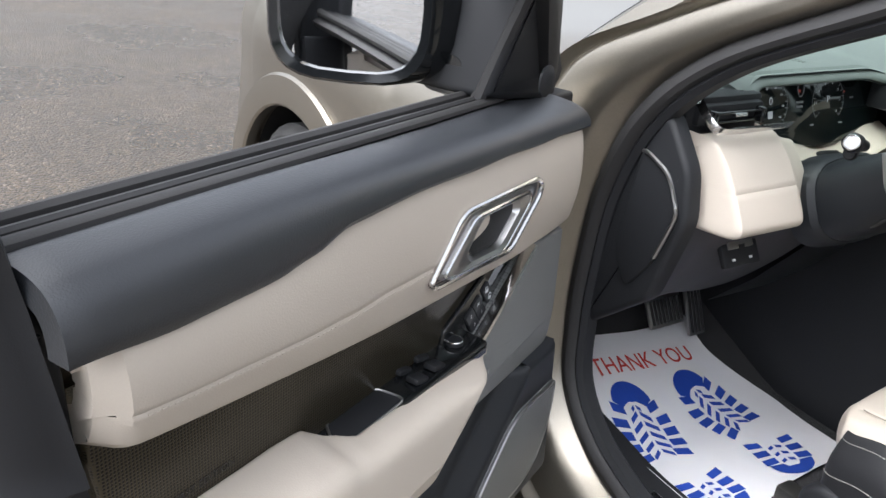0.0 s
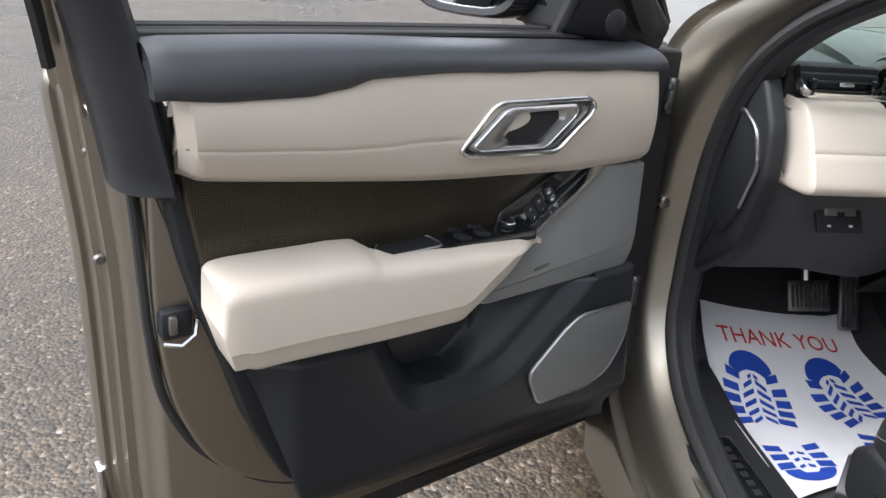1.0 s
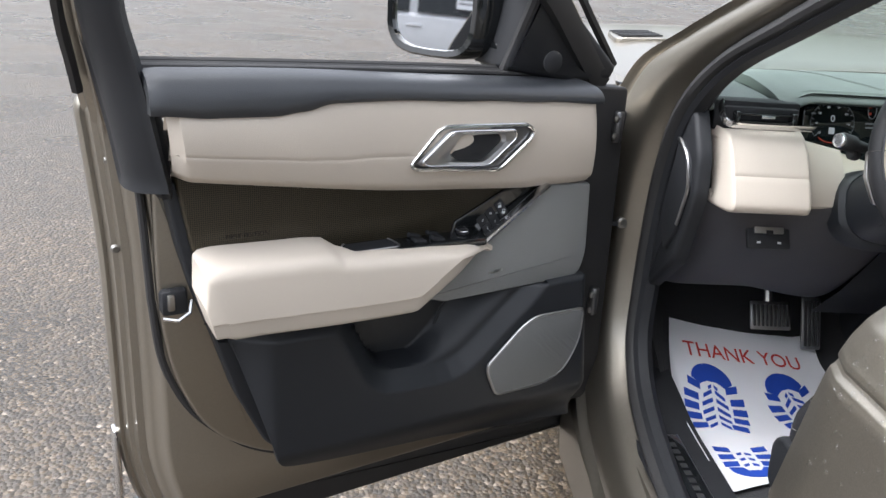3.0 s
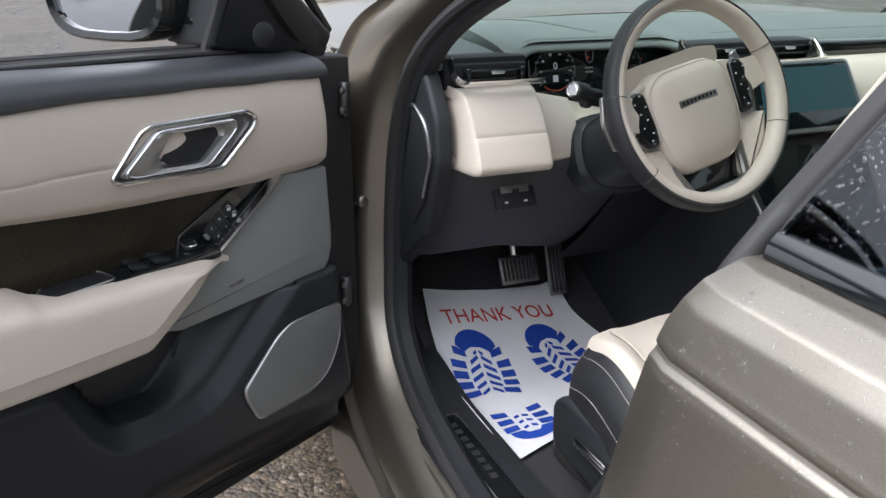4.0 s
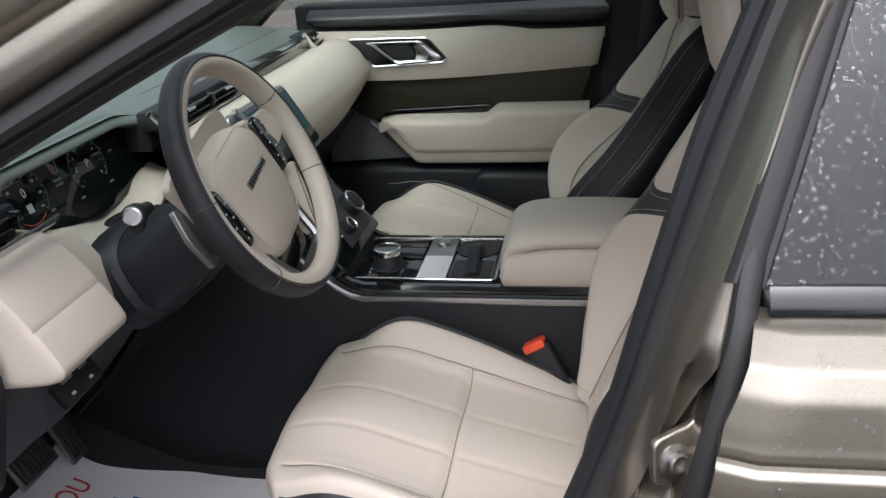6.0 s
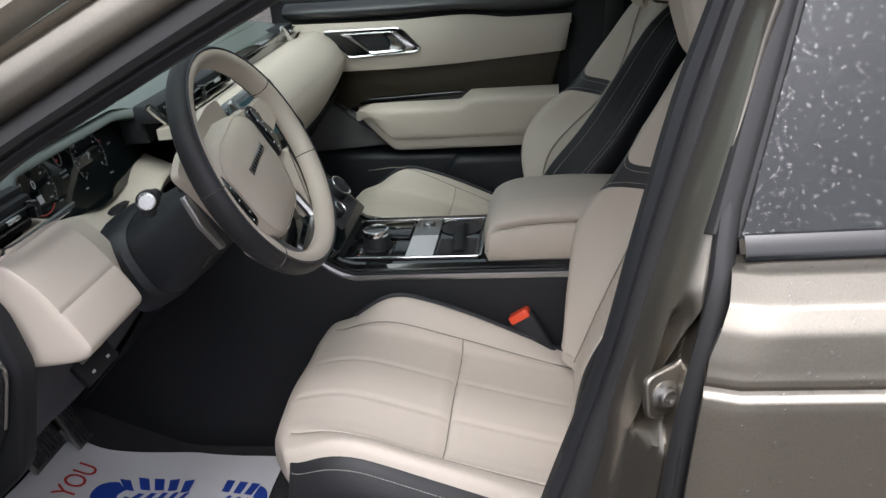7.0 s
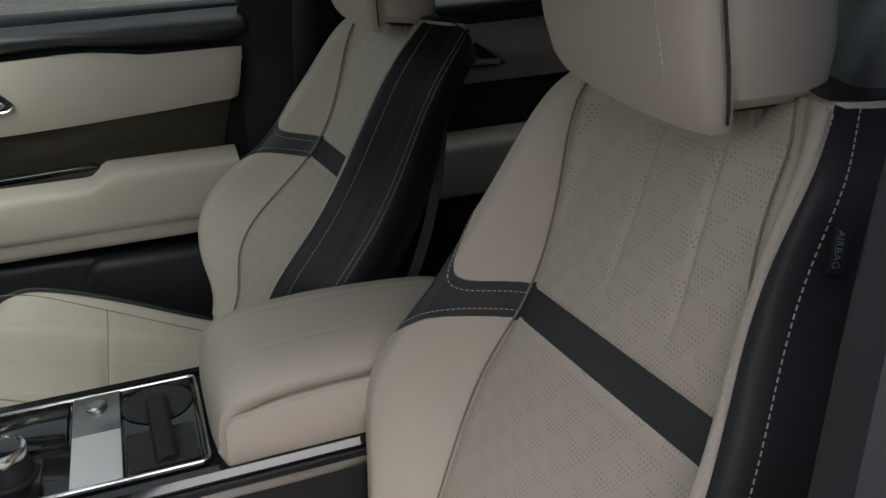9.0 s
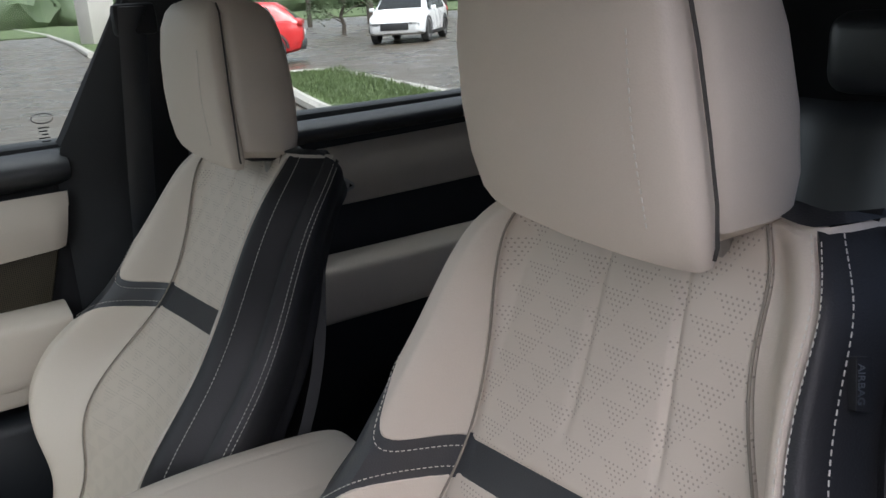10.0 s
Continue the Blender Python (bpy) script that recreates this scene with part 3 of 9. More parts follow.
# grass island with its kerb, beyond the passenger side
verge = bmesh.new()
isl = spline([(6.0, -4.6, 0), (8.6, -5.1, 0), (11.5, -5.9, 0), (14.5, -7.0, 0), (14.2, -8.0, 0), (11.0, -7.4, 0), (8.0, -6.8, 0), (5.6, -6.4, 0)], 48, True)
loft([[p + Vector((0, 0, 0.02)) for p in isl], [p + Vector((0, 0, 0.12)) for p in isl]], True, verge)
solo("grass_island", verge, GRASS, "wet grass island in the car lot", "grass", "structure", False)
solo("kerb", tube([p + Vector((0, 0, 0.06)) for p in isl], 0.10, 8, closed=True, flat=0.9), CONCRETE, "pale wet concrete kerb round the grass", "kerb", "structure")
blades = bmesh.new()
rng = random.Random(21)
for i in range(5000):
    a, b = rng.random(), rng.random()
    p = along([(5.8, -5.5, 0.12), (8.4, -5.95, 0.12), (11.3, -6.65, 0.12), (14.3, -7.5, 0.12)], a) + Vector((0, rng.uniform(-0.75, 0.75), 0))
    h, w, t = rng.uniform(0.04, 0.11), rng.uniform(0.006, 0.014), rng.uniform(0, 6.28)
    d = Vector((math.cos(t), math.sin(t), 0))
    v = [blades.verts.new(p - d * w), blades.verts.new(p + d * w), blades.verts.new(p + Vector((rng.uniform(-0.03, 0.03), rng.uniform(-0.03, 0.03), h)))]
    blades.faces.new(v)
solo("grass_blades", blades, GRASS, "wet blades of grass on the island", "grass", "stuff", False)

strip = bmesh.new()
line_ = [(31.0, -7.3), (45.0, -9.6), (80.0, -14.5), (240.0, -33.0)]
wide = [(31.6, -9.0), (45.5, -12.0), (81.0, -19.0), (240.0, -44.0)]
loft([[Vector((a[0], a[1], z)) for a in line_] + [Vector((a[0], a[1], z)) for a in wide[::-1]] for z in (0.02, 0.14)], True, strip)
solo("grass_strip", strip, GRASS, "wet grass strip along the lot's edge", "grass", "structure", False)
solo("kerb_far", tube([Vector((a[0], a[1], 0.08)) for a in line_], 0.14, 8), CONCRETE, "pale wet kerb along the grass strip", "kerb", "structure")
far_field = bmesh.new()
loft([[Vector((r * math.cos(a), r * math.sin(a), z)) for a in [radians(-78 + i * 4) for i in range(20)] for r in (75,)] + [Vector((150 * math.cos(a), 150 * math.sin(a), z)) for a in [radians(-2 - i * 4) for i in range(20)]] for z in (0.01, 0.10)], True, far_field)
solo("lawn", far_field, GRASS, "wet lawn beyond the car lot", "grass", "structure", False)

post_ = thing("stone_gatepost", label="square weathered stone gatepost at the lot's edge", category="post", turn=at(43.0, -10.4, 15))
part("shaft", box(0, 0, 1.2, 1.3, 1.3, 2.40, 0.03), CONCRETE, post_, "grey stone shaft")
part("cap", box(0, 0, 2.46, 1.5, 1.5, 0.14, 0.03), CONCRETE, post_, "grey stone cap")

BARK = surface("wet_bark", (0.06, 0.048, 0.038), 0.85, grain=40, bump=0.8, vary=0.3, depth=0.01)
LEAF = surface("dull_green_leaves", (0.045, 0.07, 0.028), 0.6, grain=30, bump=0.2, vary=0.5, patch=1.0)


def tree(x, y, h, seed, label, low=0.25):
    rng_ = random.Random(seed)
    t_ = thing("tree", (x, y, 0), label, "tree", "trees by the lot")
    tr = bmesh.new()
    trunk = [Vector((rng_.uniform(-0.05, 0.05) * k, rng_.uniform(-0.05, 0.05) * k, h * 0.8 * k / 6)) for k in range(7)]
    tube(trunk, 0.035 * h, 8, bm=tr, taper=[1, 0.85, 0.7, 0.55, 0.42, 0.3, 0.15])
    limbs = []
    for k in range(12):
        z = h * rng_.uniform(low, 0.75)
        a = rng_.uniform(0, 6.28)
        r = 0.34 * h * (1.1 - z / h) + 0.1 * h
        e = Vector((r * math.cos(a), r * math.sin(a), z + 0.15 * h))
        tube([Vector((0, 0, z)), lerp(Vector((0, 0, z)), e, 0.5) + Vector((0, 0, 0.02 * h)), e], 0.010 * h, 5, bm=tr, taper=[1, 0.7, 0.3])
        limbs.append(e)
    part("trunk", tr, BARK, t_, "brown trunk and limbs")
    cr = bmesh.new()
    for e in limbs + trunk[3:]:
        for i in range(150):
            d = Vector((rng_.gauss(0, 1), rng_.gauss(0, 1), rng_.gauss(0, 0.8)))
            p = e + d * 0.085 * h
            if p.z < low * h * 0.6:
                continue
            s = rng_.uniform(0.012, 0.026) * h
            n = Vector((rng_.gauss(0, 1), rng_.gauss(0, 1), rng_.gauss(0.5, 1))).normalized()
            u = n.orthogonal().normalized()
            w = n.cross(u)
            cr.faces.new([cr.verts.new(p + u * s), cr.verts.new(p + w * s * 0.5), cr.verts.new(p - u * s), cr.verts.new(p - w * s * 0.5)])
    part("crown", cr, LEAF, t_, "loose green crown", False, "stuff")


for i, (x, y, h) in enumerate(((31.5, -17.5, 3.0), (44, -26, 7), (52, -14, 9), (60, -20, 10), (48, -34, 8), (38, -42, 8), (70, -8, 11), (-26, 9, 7), (-34, 2, 9), (-30, 16, 8), (-40, -8, 9))):
    tree(x, y, h, 40 + i, "leafy tree beyond the wet car lot" if h > 4 else "low bushy conifer on the lawn", 0.05 if h < 4 else 0.25)
for i, (x, y) in enumerate(((46, -23), (62, -27), (-28, 6))):
    pl = thing("utility_pole", (x, y, 0), "tall weathered wooden utility pole by the road", "pole", "utility poles")
    part("shaft", tube([vec(0, 0, 0), vec(0, 0, 9)], 0.14, 10, taper=[1, 0.75]), BARK, pl, "weathered wooden shaft")
    part("crossarm", box(0, 0, 8.4, 0.12, 1.8, 0.12, 0.01), BARK, pl, "wooden crossarm")
# low far line of hedges closes the horizon
hedge = bmesh.new()
rng = random.Random(77)
for i in range(120):
    a = 2 * math.pi * i / 120
    r = 170 + rng.uniform(-8, 8)
    h = rng.uniform(5, 11)
    w = 2 * math.pi * 170 / 120 * 0.75
    m = Matrix.Translation((r * math.cos(a), r * math.sin(a), h * 0.3)) @ Matrix.Diagonal((w, w, h * 0.6, 1))
    b0 = bmesh.ops.create_icosphere(hedge, subdivisions=3, radius=1.0, matrix=m)
    for v in b0["verts"]:
        v.co += Vector((0, 0, 1)) * noise.noise(v.co * 0.35) * 1.6 + (v.co - m.translation).normalized() * noise.noise(v.co * 0.8 + Vector((9, 2, 4))) * 1.2
solo("distant_trees", hedge, LEAF, "far line of dull green trees", "trees", "stuff")


# ---- car body shell ----
car_body = thing("car_body", (0, 0, 0), "bronze-grey metallic SUV body shell, wet with rain", "car body")

# the front door's opening: the seal's line and the outer skin's edge, from the roof forwards, down, back along the sill and up
SEAL = [(-0.64, -0.62, 1.53), (-0.687, -0.527, 1.50), (-0.717, -0.33, 1.40), (-0.745, -0.125, 1.30), (-0.775, 0.06, 1.20), (-0.795, 0.165, 1.09),
        (-0.80, 0.225, 0.95), (-0.80, 0.245, 0.80), (-0.80, 0.245, 0.68), (-0.805, 0.22, 0.57), (-0.81, 0.14, 0.49), (-0.815, 0.02, 0.445),
        (-0.82, -0.15, 0.42), (-0.83, -0.35, 0.43), (-0.845, -0.470, 0.50), (-0.836, -0.550, 0.65), (-0.812, -0.606, 0.80), (-0.778, -0.658, 0.95),
        (-0.741, -0.708, 1.10), (-0.69, -0.778, 1.30), (-0.66, -0.815, 1.42), (-0.64, -0.77, 1.50)]
SKIN = [(-0.655, -0.62, 1.585), (-0.70, -0.47, 1.545), (-0.735, -0.27, 1.45), (-0.77, -0.05, 1.345), (-0.81, 0.16, 1.245), (-0.85, 0.31, 1.15),
        (-0.885, 0.345, 1.00), (-0.89, 0.355, 0.80), (-0.89, 0.35, 0.65), (-0.89, 0.31, 0.50), (-0.895, 0.20, 0.385), (-0.90, 0.02, 0.33),
        (-0.905, -0.20, 0.315), (-0.91, -0.42, 0.325), (-0.915, -0.57, 0.40), (-0.912, -0.645, 0.60), (-0.905, -0.685, 0.80), (-0.89, -0.71, 0.98),
        (-0.835, -0.755, 1.115), (-0.755, -0.80, 1.28), (-0.70, -0.845, 1.41), (-0.665, -0.80, 1.54)]
NRING = 420
ring_s, ring_o = spline(SEAL, NRING, True), spline(SKIN, NRING, True)


def opening_ring(cols):
    """The shut face round the opening: columns of (share from seal to skin, inward push); the rear pillar stands proud, with the rear door's hinge pocket sunk into it."""
    rows = []
    for f, push in cols:
        row = []
        for a, b in zip(ring_s, ring_o):
            z, y = lerp(a.z, b.z, f), lerp(a.y, b.y, f)
            edge_f = lerp(0.36, 0.86, (z - 0.94) / 0.12)
            sunk = 0.034 * step(edge_f - 0.05, edge_f + 0.09, f) * step(0.925, 0.94, z) * step(1.10, 1.05, z) * step(1.03, 0.96, f) if y < -0.5 else 0.0
            proud = lerp(0.62, 0.84, step(1.08, 1.24, z)) * abs(b.x - a.x) * step(0.02, 0.11, f) * min(1.0, max(0.0, (0.98 - f) / 0.87)) if y < -0.5 else 0.0
            proud *= step(0.86, 0.98, z) * step(1.50, 1.42, z) * (1 - step(0.24, 0.46, f) * step(1.085, 1.035, z))
            row.append(Vector((lerp(a.x, b.x, f) + push + sunk - proud, y, z)))
        rows.append(row)
    bm = bmesh.new()
    skin(bm, rows, close_u=True)
    return bm


shut = [(0.0, 0.020), (0.08, 0.023), (0.14, 0.020), (0.22, 0.009), (0.29, -0.003), (0.34, -0.009), (0.40, -0.012)]
shut += [(f, lerp(-0.012, 0.002, ((f - 0.40) / 0.50) ** 2)) for f in [0.45 + 0.03 * i for i in range(16)]]
shut += [(0.95, 0.010), (1.0, 0.008), (1.03, 0.002), (1.07, -0.002), (1.11, 0.03)]
part("door_aperture", opening_ring(shut),
     PAINT, car_body, "bronze-grey painted door shut face")
part("aperture_return", opening_ring([(-0.13, 0.035), (-0.10, 0.020), (0.0, 0.018), (0.03, 0.019)]), SOFT_BLACK, car_body, "black inner return of the door opening")
inner = [Vector((a.x + 0.004 - 0.10 * (b.x - a.x) - 0.003, lerp(a.y, b.y, 0.04), lerp(a.z, b.z, 0.04))) for a, b in zip(ring_s, ring_o)]
seal_sides = []
for a, b in zip(ring_s, ring_o):
    s = Vector((0, a.y - b.y, a.z - b.z)).normalized()
    seal_sides.append((s, Vector((-1, 0, 0))))
part("door_seal", band(inner, seal_sides, [(-0.020, -0.008), (-0.018, 0.006), (-0.010, 0.013), (0.004, 0.016), (0.013, 0.011), (0.017, 0.002), (0.011, -0.010), (-0.010, -0.014)], True),
     RUBBER, car_body, "dark rubber door seal")
part("aperture_trim", band([p + s[0] * 0.022 + Vector((0.012, 0, 0)) for p, s in zip(inner, seal_sides)], seal_sides,
     [(-0.010, -0.03), (-0.008, 0.012), (0.0, 0.016), (0.010, 0.008), (0.012, -0.012), (0.002, -0.022)], True), SOFT_BLACK, car_body, "black inner trim of the door opening")


# B-pillar hinge of the rear door, with its bolts
def hinge_plate(m):
    poly = fillet([(-0.02, -0.022), (0.020, -0.024), (0.028, 0.004), (0.05, 0.018), (0.058, 0.058), (0.036, 0.056), (0.022, 0.030), (-0.022, 0.022)], 0.010)
    return slab(poly, 0, 0.007, lambda a, b, h: m @ Vector((a, b, h)), 0.003)


pillar_m = Matrix.Translation((-0.852, -0.694, 0.974)) @ Matrix(((0.50, 0.18, -0.85), (-0.86, 0.0, -0.50), (0.0, 0.98, 0.1))).to_4x4()
hinge = part("hinge", hinge_plate(pillar_m), PAINT, car_body, "painted rear-door hinge plate")
for a, b in ((0.0, 0.0), (0.042, 0.042)):
    mm = pillar_m @ Matrix.Translation((a, b, 0.007))
    part("hinge_bolt", turned([(0.0155, 0), (0.0155, 0.002), (0.011, 0.004), (0.0098, 0.009), (0.008, 0.010), (0.0055, 0.0095), (0.004, 0.005)], mm, 24), STEEL, hinge, "plated bolt")
# the rear door's rubber edge on the pillar
edge = spline([(-0.908, -0.655, 0.58), (-0.903, -0.69, 0.80), (-0.892, -0.716, 0.97), (-0.869, -0.740, 1.07), (-0.842, -0.750, 1.125), (-0.819, -0.760, 1.165), (-0.794, -0.775, 1.215), (-0.760, -0.798, 1.28), (-0.727, -0.820, 1.345), (-0.675, -0.858, 1.45)], 60)
part("rear_door_seal", tube([p + Vector((0.007 * step(1.10, 1.18, p.z), 0, 0)) for p in edge], 0.0115, 10, flat=1.1), RUBBER, car_body, "dark rubber edge seal of the rear door")


# sill with its plate
sill = bmesh.new()
rows = []
for k in range(25):
    y = lerp(0.30, -0.62, k / 24)
    up = 0.03 * step(0.05, 0.28, y)
    rows.append([Vector((-0.905, y, 0.20)), Vector((-0.915, y, 0.27 + up)), Vector((-0.905, y, 0.318 + up)), Vector((-0.87, y, 0.345 + up)), Vector((-0.845, y, 0.37 + up)), Vector((-0.835, y, 0.405 + up)), Vector((-0.79, y, 0.415 + up)),
                 Vector((-0.70, y, 0.412 + up)), Vector((-0.685, y, 0.36)), Vector((-0.685, y, 0.2))])
part("sill", loft(rows), PAINT, car_body, "bronze-grey painted sill")
sp = bmesh.new()
rows = []
for k in range(25):
    y = lerp(0.285, -0.60, k / 24)
    up = 0.03 * step(0.05, 0.28, y)
    rows.append([Vector((-0.825, y, 0.414 + up)), Vector((-0.82, y, 0.424 + up)), Vector((-0.80, y, 0.428 + up)), Vector((-0.72, y, 0.428 + up)), Vector((-0.675, y, 0.422 + up)), Vector((-0.662, y, 0.40)), Vector((-0.662, y, 0.37)), Vector((-0.69, y, 0.37)), Vector((-0.70, y, 0.405 + up))])
plate = part("sill_cover", loft(rows), SOFT_BLACK, car_body, "black moulded sill cover")
part("tread_strip", box(-0.752, -0.17, 0.4295, 0.05, 0.42, 0.003, 0.002), SATIN, plate, "satin metal tread strip")
part("tread_inlay", box(-0.752, -0.17, 0.4318, 0.044, 0.412, 0.0014, 0.0005), PIANO, plate, "black inlay of the tread strip")
inlay = bmesh.new()
for i in range(8):
    box(-0.752, 0.0 - i * 0.024, 0.4328, 0.014, 0.014, 0.0008, 0, bm=inlay)
part("tread_marks", inlay, DARK_SATIN, plate, "worn pale marks on the strip", False)


# outer skin: front wing, bonnet, rear side
def side_x(y, z):
    """How far out the flank stands."""
    base = -0.945 + 0.02 * step(0.62, 0.30, z) + 0.012 * bell(z, 0.78, 0.14)
    top = 0.055 * max(0, (z - 0.93) / 0.19) ** 2
    nose = 0.10 * max(0, (y - 1.2) / 0.75) ** 2
    return base + top + nose


ARCH_Y, ARCH_Z, ARCH_R = 1.22, 0.40, 0.45


def wing_fn(u, v):
    # u runs forwards, v from the arch line up to the bonnet edge
    y = lerp(0.36, 1.95, u)
    dy = y - ARCH_Y
    low = ARCH_Z + math.sqrt(max(ARCH_R ** 2 - dy * dy, 0)) if abs(dy) < ARCH_R else ARCH_Z - 0.14
    low = max(low, 0.26)
    top = lerp(1.112, 1.05, u ** 1.5)
    z = lerp(low, top, v)
    return Vector((side_x(y, z) + (0.05 * v ** 6), y, z))


part("front_wing", sheet(wing_fn, 70, 14, 0.02, flip=True), PAINT, car_body, "bronze-grey front wing wet with rain")
arch = [Vector((side_x(ARCH_Y, 0.7) - 0.004, ARCH_Y + ARCH_R * math.cos(a), ARCH_Z + ARCH_R * math.sin(a))) for a in [lerp(-0.25, math.pi + 0.25, i / 40) for i in range(41)]]
arch_sides = [((p - Vector((p.x, ARCH_Y, ARCH_Z))).normalized(), Vector((-1, 0, 0))) for p in arch]
part("wheel_arch_trim", band(arch, arch_sides, [(-0.03, -0.02), (-0.03, 0.006), (-0.024, 0.012), (0.0, 0.014), (0.05, 0.010), (0.056, 0.0), (0.05, -0.02)]), PAINT, car_body, "painted lip of the wheel arch")
liner = [Vector((-0.90, ARCH_Y + 0.43 * math.cos(a), ARCH_Z + 0.43 * math.sin(a))) for a in [lerp(-0.3, math.pi + 0.3, i / 30) for i in range(31)]]
bm = bmesh.new()
skin(bm, [liner, [p + Vector((0.30, 0, 0)) for p in liner], [Vector((-0.60, lerp(p.y, ARCH_Y, 0.95), lerp(p.z, ARCH_Z, 0.95))) for p in liner]])
part("arch_liner", bm, CLADDING, car_body, "black wheel arch liner")
wheel_parts(car_body, -0.815, ARCH_Y, -1, 0.385)


def bonnet_fn(u, v):
    # u across from the wing, v forwards
    x = lerp(-0.885, 0.885, u)
    c = 1 - (x / 0.885) ** 2
    y = lerp(0.40 + 0.17 * c, 1.95, v)
    crown = 0.030 * (1 - abs(x / 0.885) ** 2.5) + 0.012 * step(0.80, 0.66, abs(x))
    return Vector((x * (1 - 0.10 * v), y, 1.108 - 0.012 * v - 0.05 * v ** 4 + crown))


part("bonnet", sheet(bonnet_fn, 48, 24, 0.02, puff=0.012, roll=0.03, flip=False), PAINT, car_body, "bronze-grey bonnet, wet and pale under the sky")
for sx in (-1, 1):
    poly = fillet([(-0.085, -0.10), (0.07, -0.13), (0.085, 0.05), (0.02, 0.12), (-0.06, 0.10)], 0.03)

    def vent_place(a, b, h, sx=sx):
        x, y = sx * (0.63 - a), 1.10 + b
        p = bonnet_fn((x + 0.885) / 1.77, (y - 0.5) / 1.45)
        return Vector((x, y, p.z + 0.004 + h))
    vent = part("bonnet_vent", slab(poly, -0.01, 0.004, vent_place, 0.003), PAINT, car_body, "flush painted bonnet vent")
    bars = bmesh.new()
    for i in range(5):
        tube([vent_place(lerp(-0.06, 0.06, k / 4), -0.07 + i * 0.035, 0.005) for k in range(5)], 0.006, 6, bm=bars, flat=0.5)
    part("vent_slats", bars, CLADDING, vent, "dark slats of the vent")

# windscreen, its frame, roof and far side
WS_TOP, WS_LOW = [], []


def screen_fn(u, v):
    x = lerp(-1, 1, u)
    lo = Vector((x * 0.74, 0.62 - 0.17 * x * x, 1.10))
    hi = Vector((x * 0.575, -0.26 - 0.07 * x * x, 1.555 + 0.03 * (1 - x * x)))
    p = lerp(lo, hi, v)
    return p + Vector((0, 0.06, 0.05)) * math.sin(math.pi * v) * (1 - 0.3 * x * x)


glass = part("windscreen", sheet(screen_fn, 24, 16, 0.004), WIN, car_body, "clear laminated windscreen with rain drops")
for sx in (-1, 1):
    line = [screen_fn(0.0 if sx < 0 else 1.0, i / 16) for i in range(17)]
    outs = []
    for i, p in enumerate(line):
        outs.append((Vector((sx * 1.0, -0.35, 0)).normalized(), Vector((0, 0.45, 0.89)).normalized()))
    part("a_pillar", band(line, outs, [(-0.012, 0.006), (0.03, 0.012), (0.06, 0.002), (0.075, -0.03), (0.065, -0.06), (0.03, -0.06), (-0.012, -0.02)]), PAINT, car_body, "bronze-grey windscreen pillar wet with drops")
    part("screen_moulding", tube([p + Vector((0, 0.012, 0.006)) for p in line], 0.011, 8, flat=0.7), RUBBER, car_body, "black windscreen edge moulding")


def roof_fn(u, v):
    x = lerp(-0.665, 0.665, u)
    y = lerp(-0.24, -2.2, v)
    return Vector((x, y, 1.60 - 0.06 * abs(x / 0.665) ** 3 + 0.03 * math.sin(math.pi * min(1, v * 1.2)) - 0.05 * v ** 3))


part("roof", sheet(roof_fn, 24, 20, 0.03, flip=True), PAINT, car_body, "bronze-grey roof panel")
part("headliner", sheet(lambda u, v: roof_fn(u, v) - Vector((0, 0, 0.045)), 20, 16, 0.01, flip=True), HEADLINER, car_body, "pale cloth headliner")
cowl = bmesh.new()
skin(cowl, [[Vector((x, 0.40 + 0.17 * (1 - (x / 0.885) ** 2) + dy, z)) for x in [lerp(-0.86, 0.86, i / 30) for i in range(31)]] for dy, z in ((0.05, 1.06), (0.03, 1.10), (-0.02, 1.105), (-0.06, 1.09), (-0.10, 1.05))])
part("cowl", cowl, CLADDING, car_body, "black plastic cowl below the windscreen")


# ---- rear left door, shut ----
rear_door = thing("rear_door", (0, 0, 0), "shut bronze-grey rear car door beaded with rain", "car door")


def flank_x(z):
    pts = [(0.25, -0.90), (0.40, -0.925), (0.62, -0.945), (0.85, -0.948), (1.00, -0.934), (1.018, -0.932), (1.040, -0.925), (1.075, -0.916), (1.095, -0.904), (1.112, -0.872), (1.118, -0.838)]
    for a, b in zip(pts, pts[1:]):
        if a[0] <= z <= b[0]:
            return lerp(a[1], b[1], (z - a[0]) / (b[0] - a[0]))
    return pts[0][1] if z < pts[0][0] else pts[-1][1]


def rear_front_y(z):
    pts = [(0.28, -0.50), (0.42, -0.575), (0.6, -0.655), (0.8, -0.695), (0.98, -0.718), (1.05, -0.729), (1.118, -0.757)]
    for a, b in zip(pts, pts[1:]):
        if a[0] <= z <= b[0]:
            return lerp(a[1], b[1], (z - a[0]) / (b[0] - a[0]))
    return pts[-1][1] if z > 1.1 else pts[0][1]


ZS = [0.28, 0.30, 0.36, 0.45, 0.55, 0.65, 0.75, 0.85, 0.93, 0.98, 1.006, 1.014, 1.019, 1.023, 1.028, 1.034, 1.040, 1.052, 1.066, 1.080, 1.090, 1.098, 1.106, 1.112, 1.117]
CREASE = {1.014: 0.001, 1.019: 0.0048, 1.023: 0.0052, 1.028: 0.0012}


def rear_arch(y):
    """Lower edge of the flank over the rear wheel."""
    d = y + 1.65
    return 0.40 + math.sqrt(max(0.45 ** 2 - d * d, 0)) if abs(d) < 0.45 else 0.0


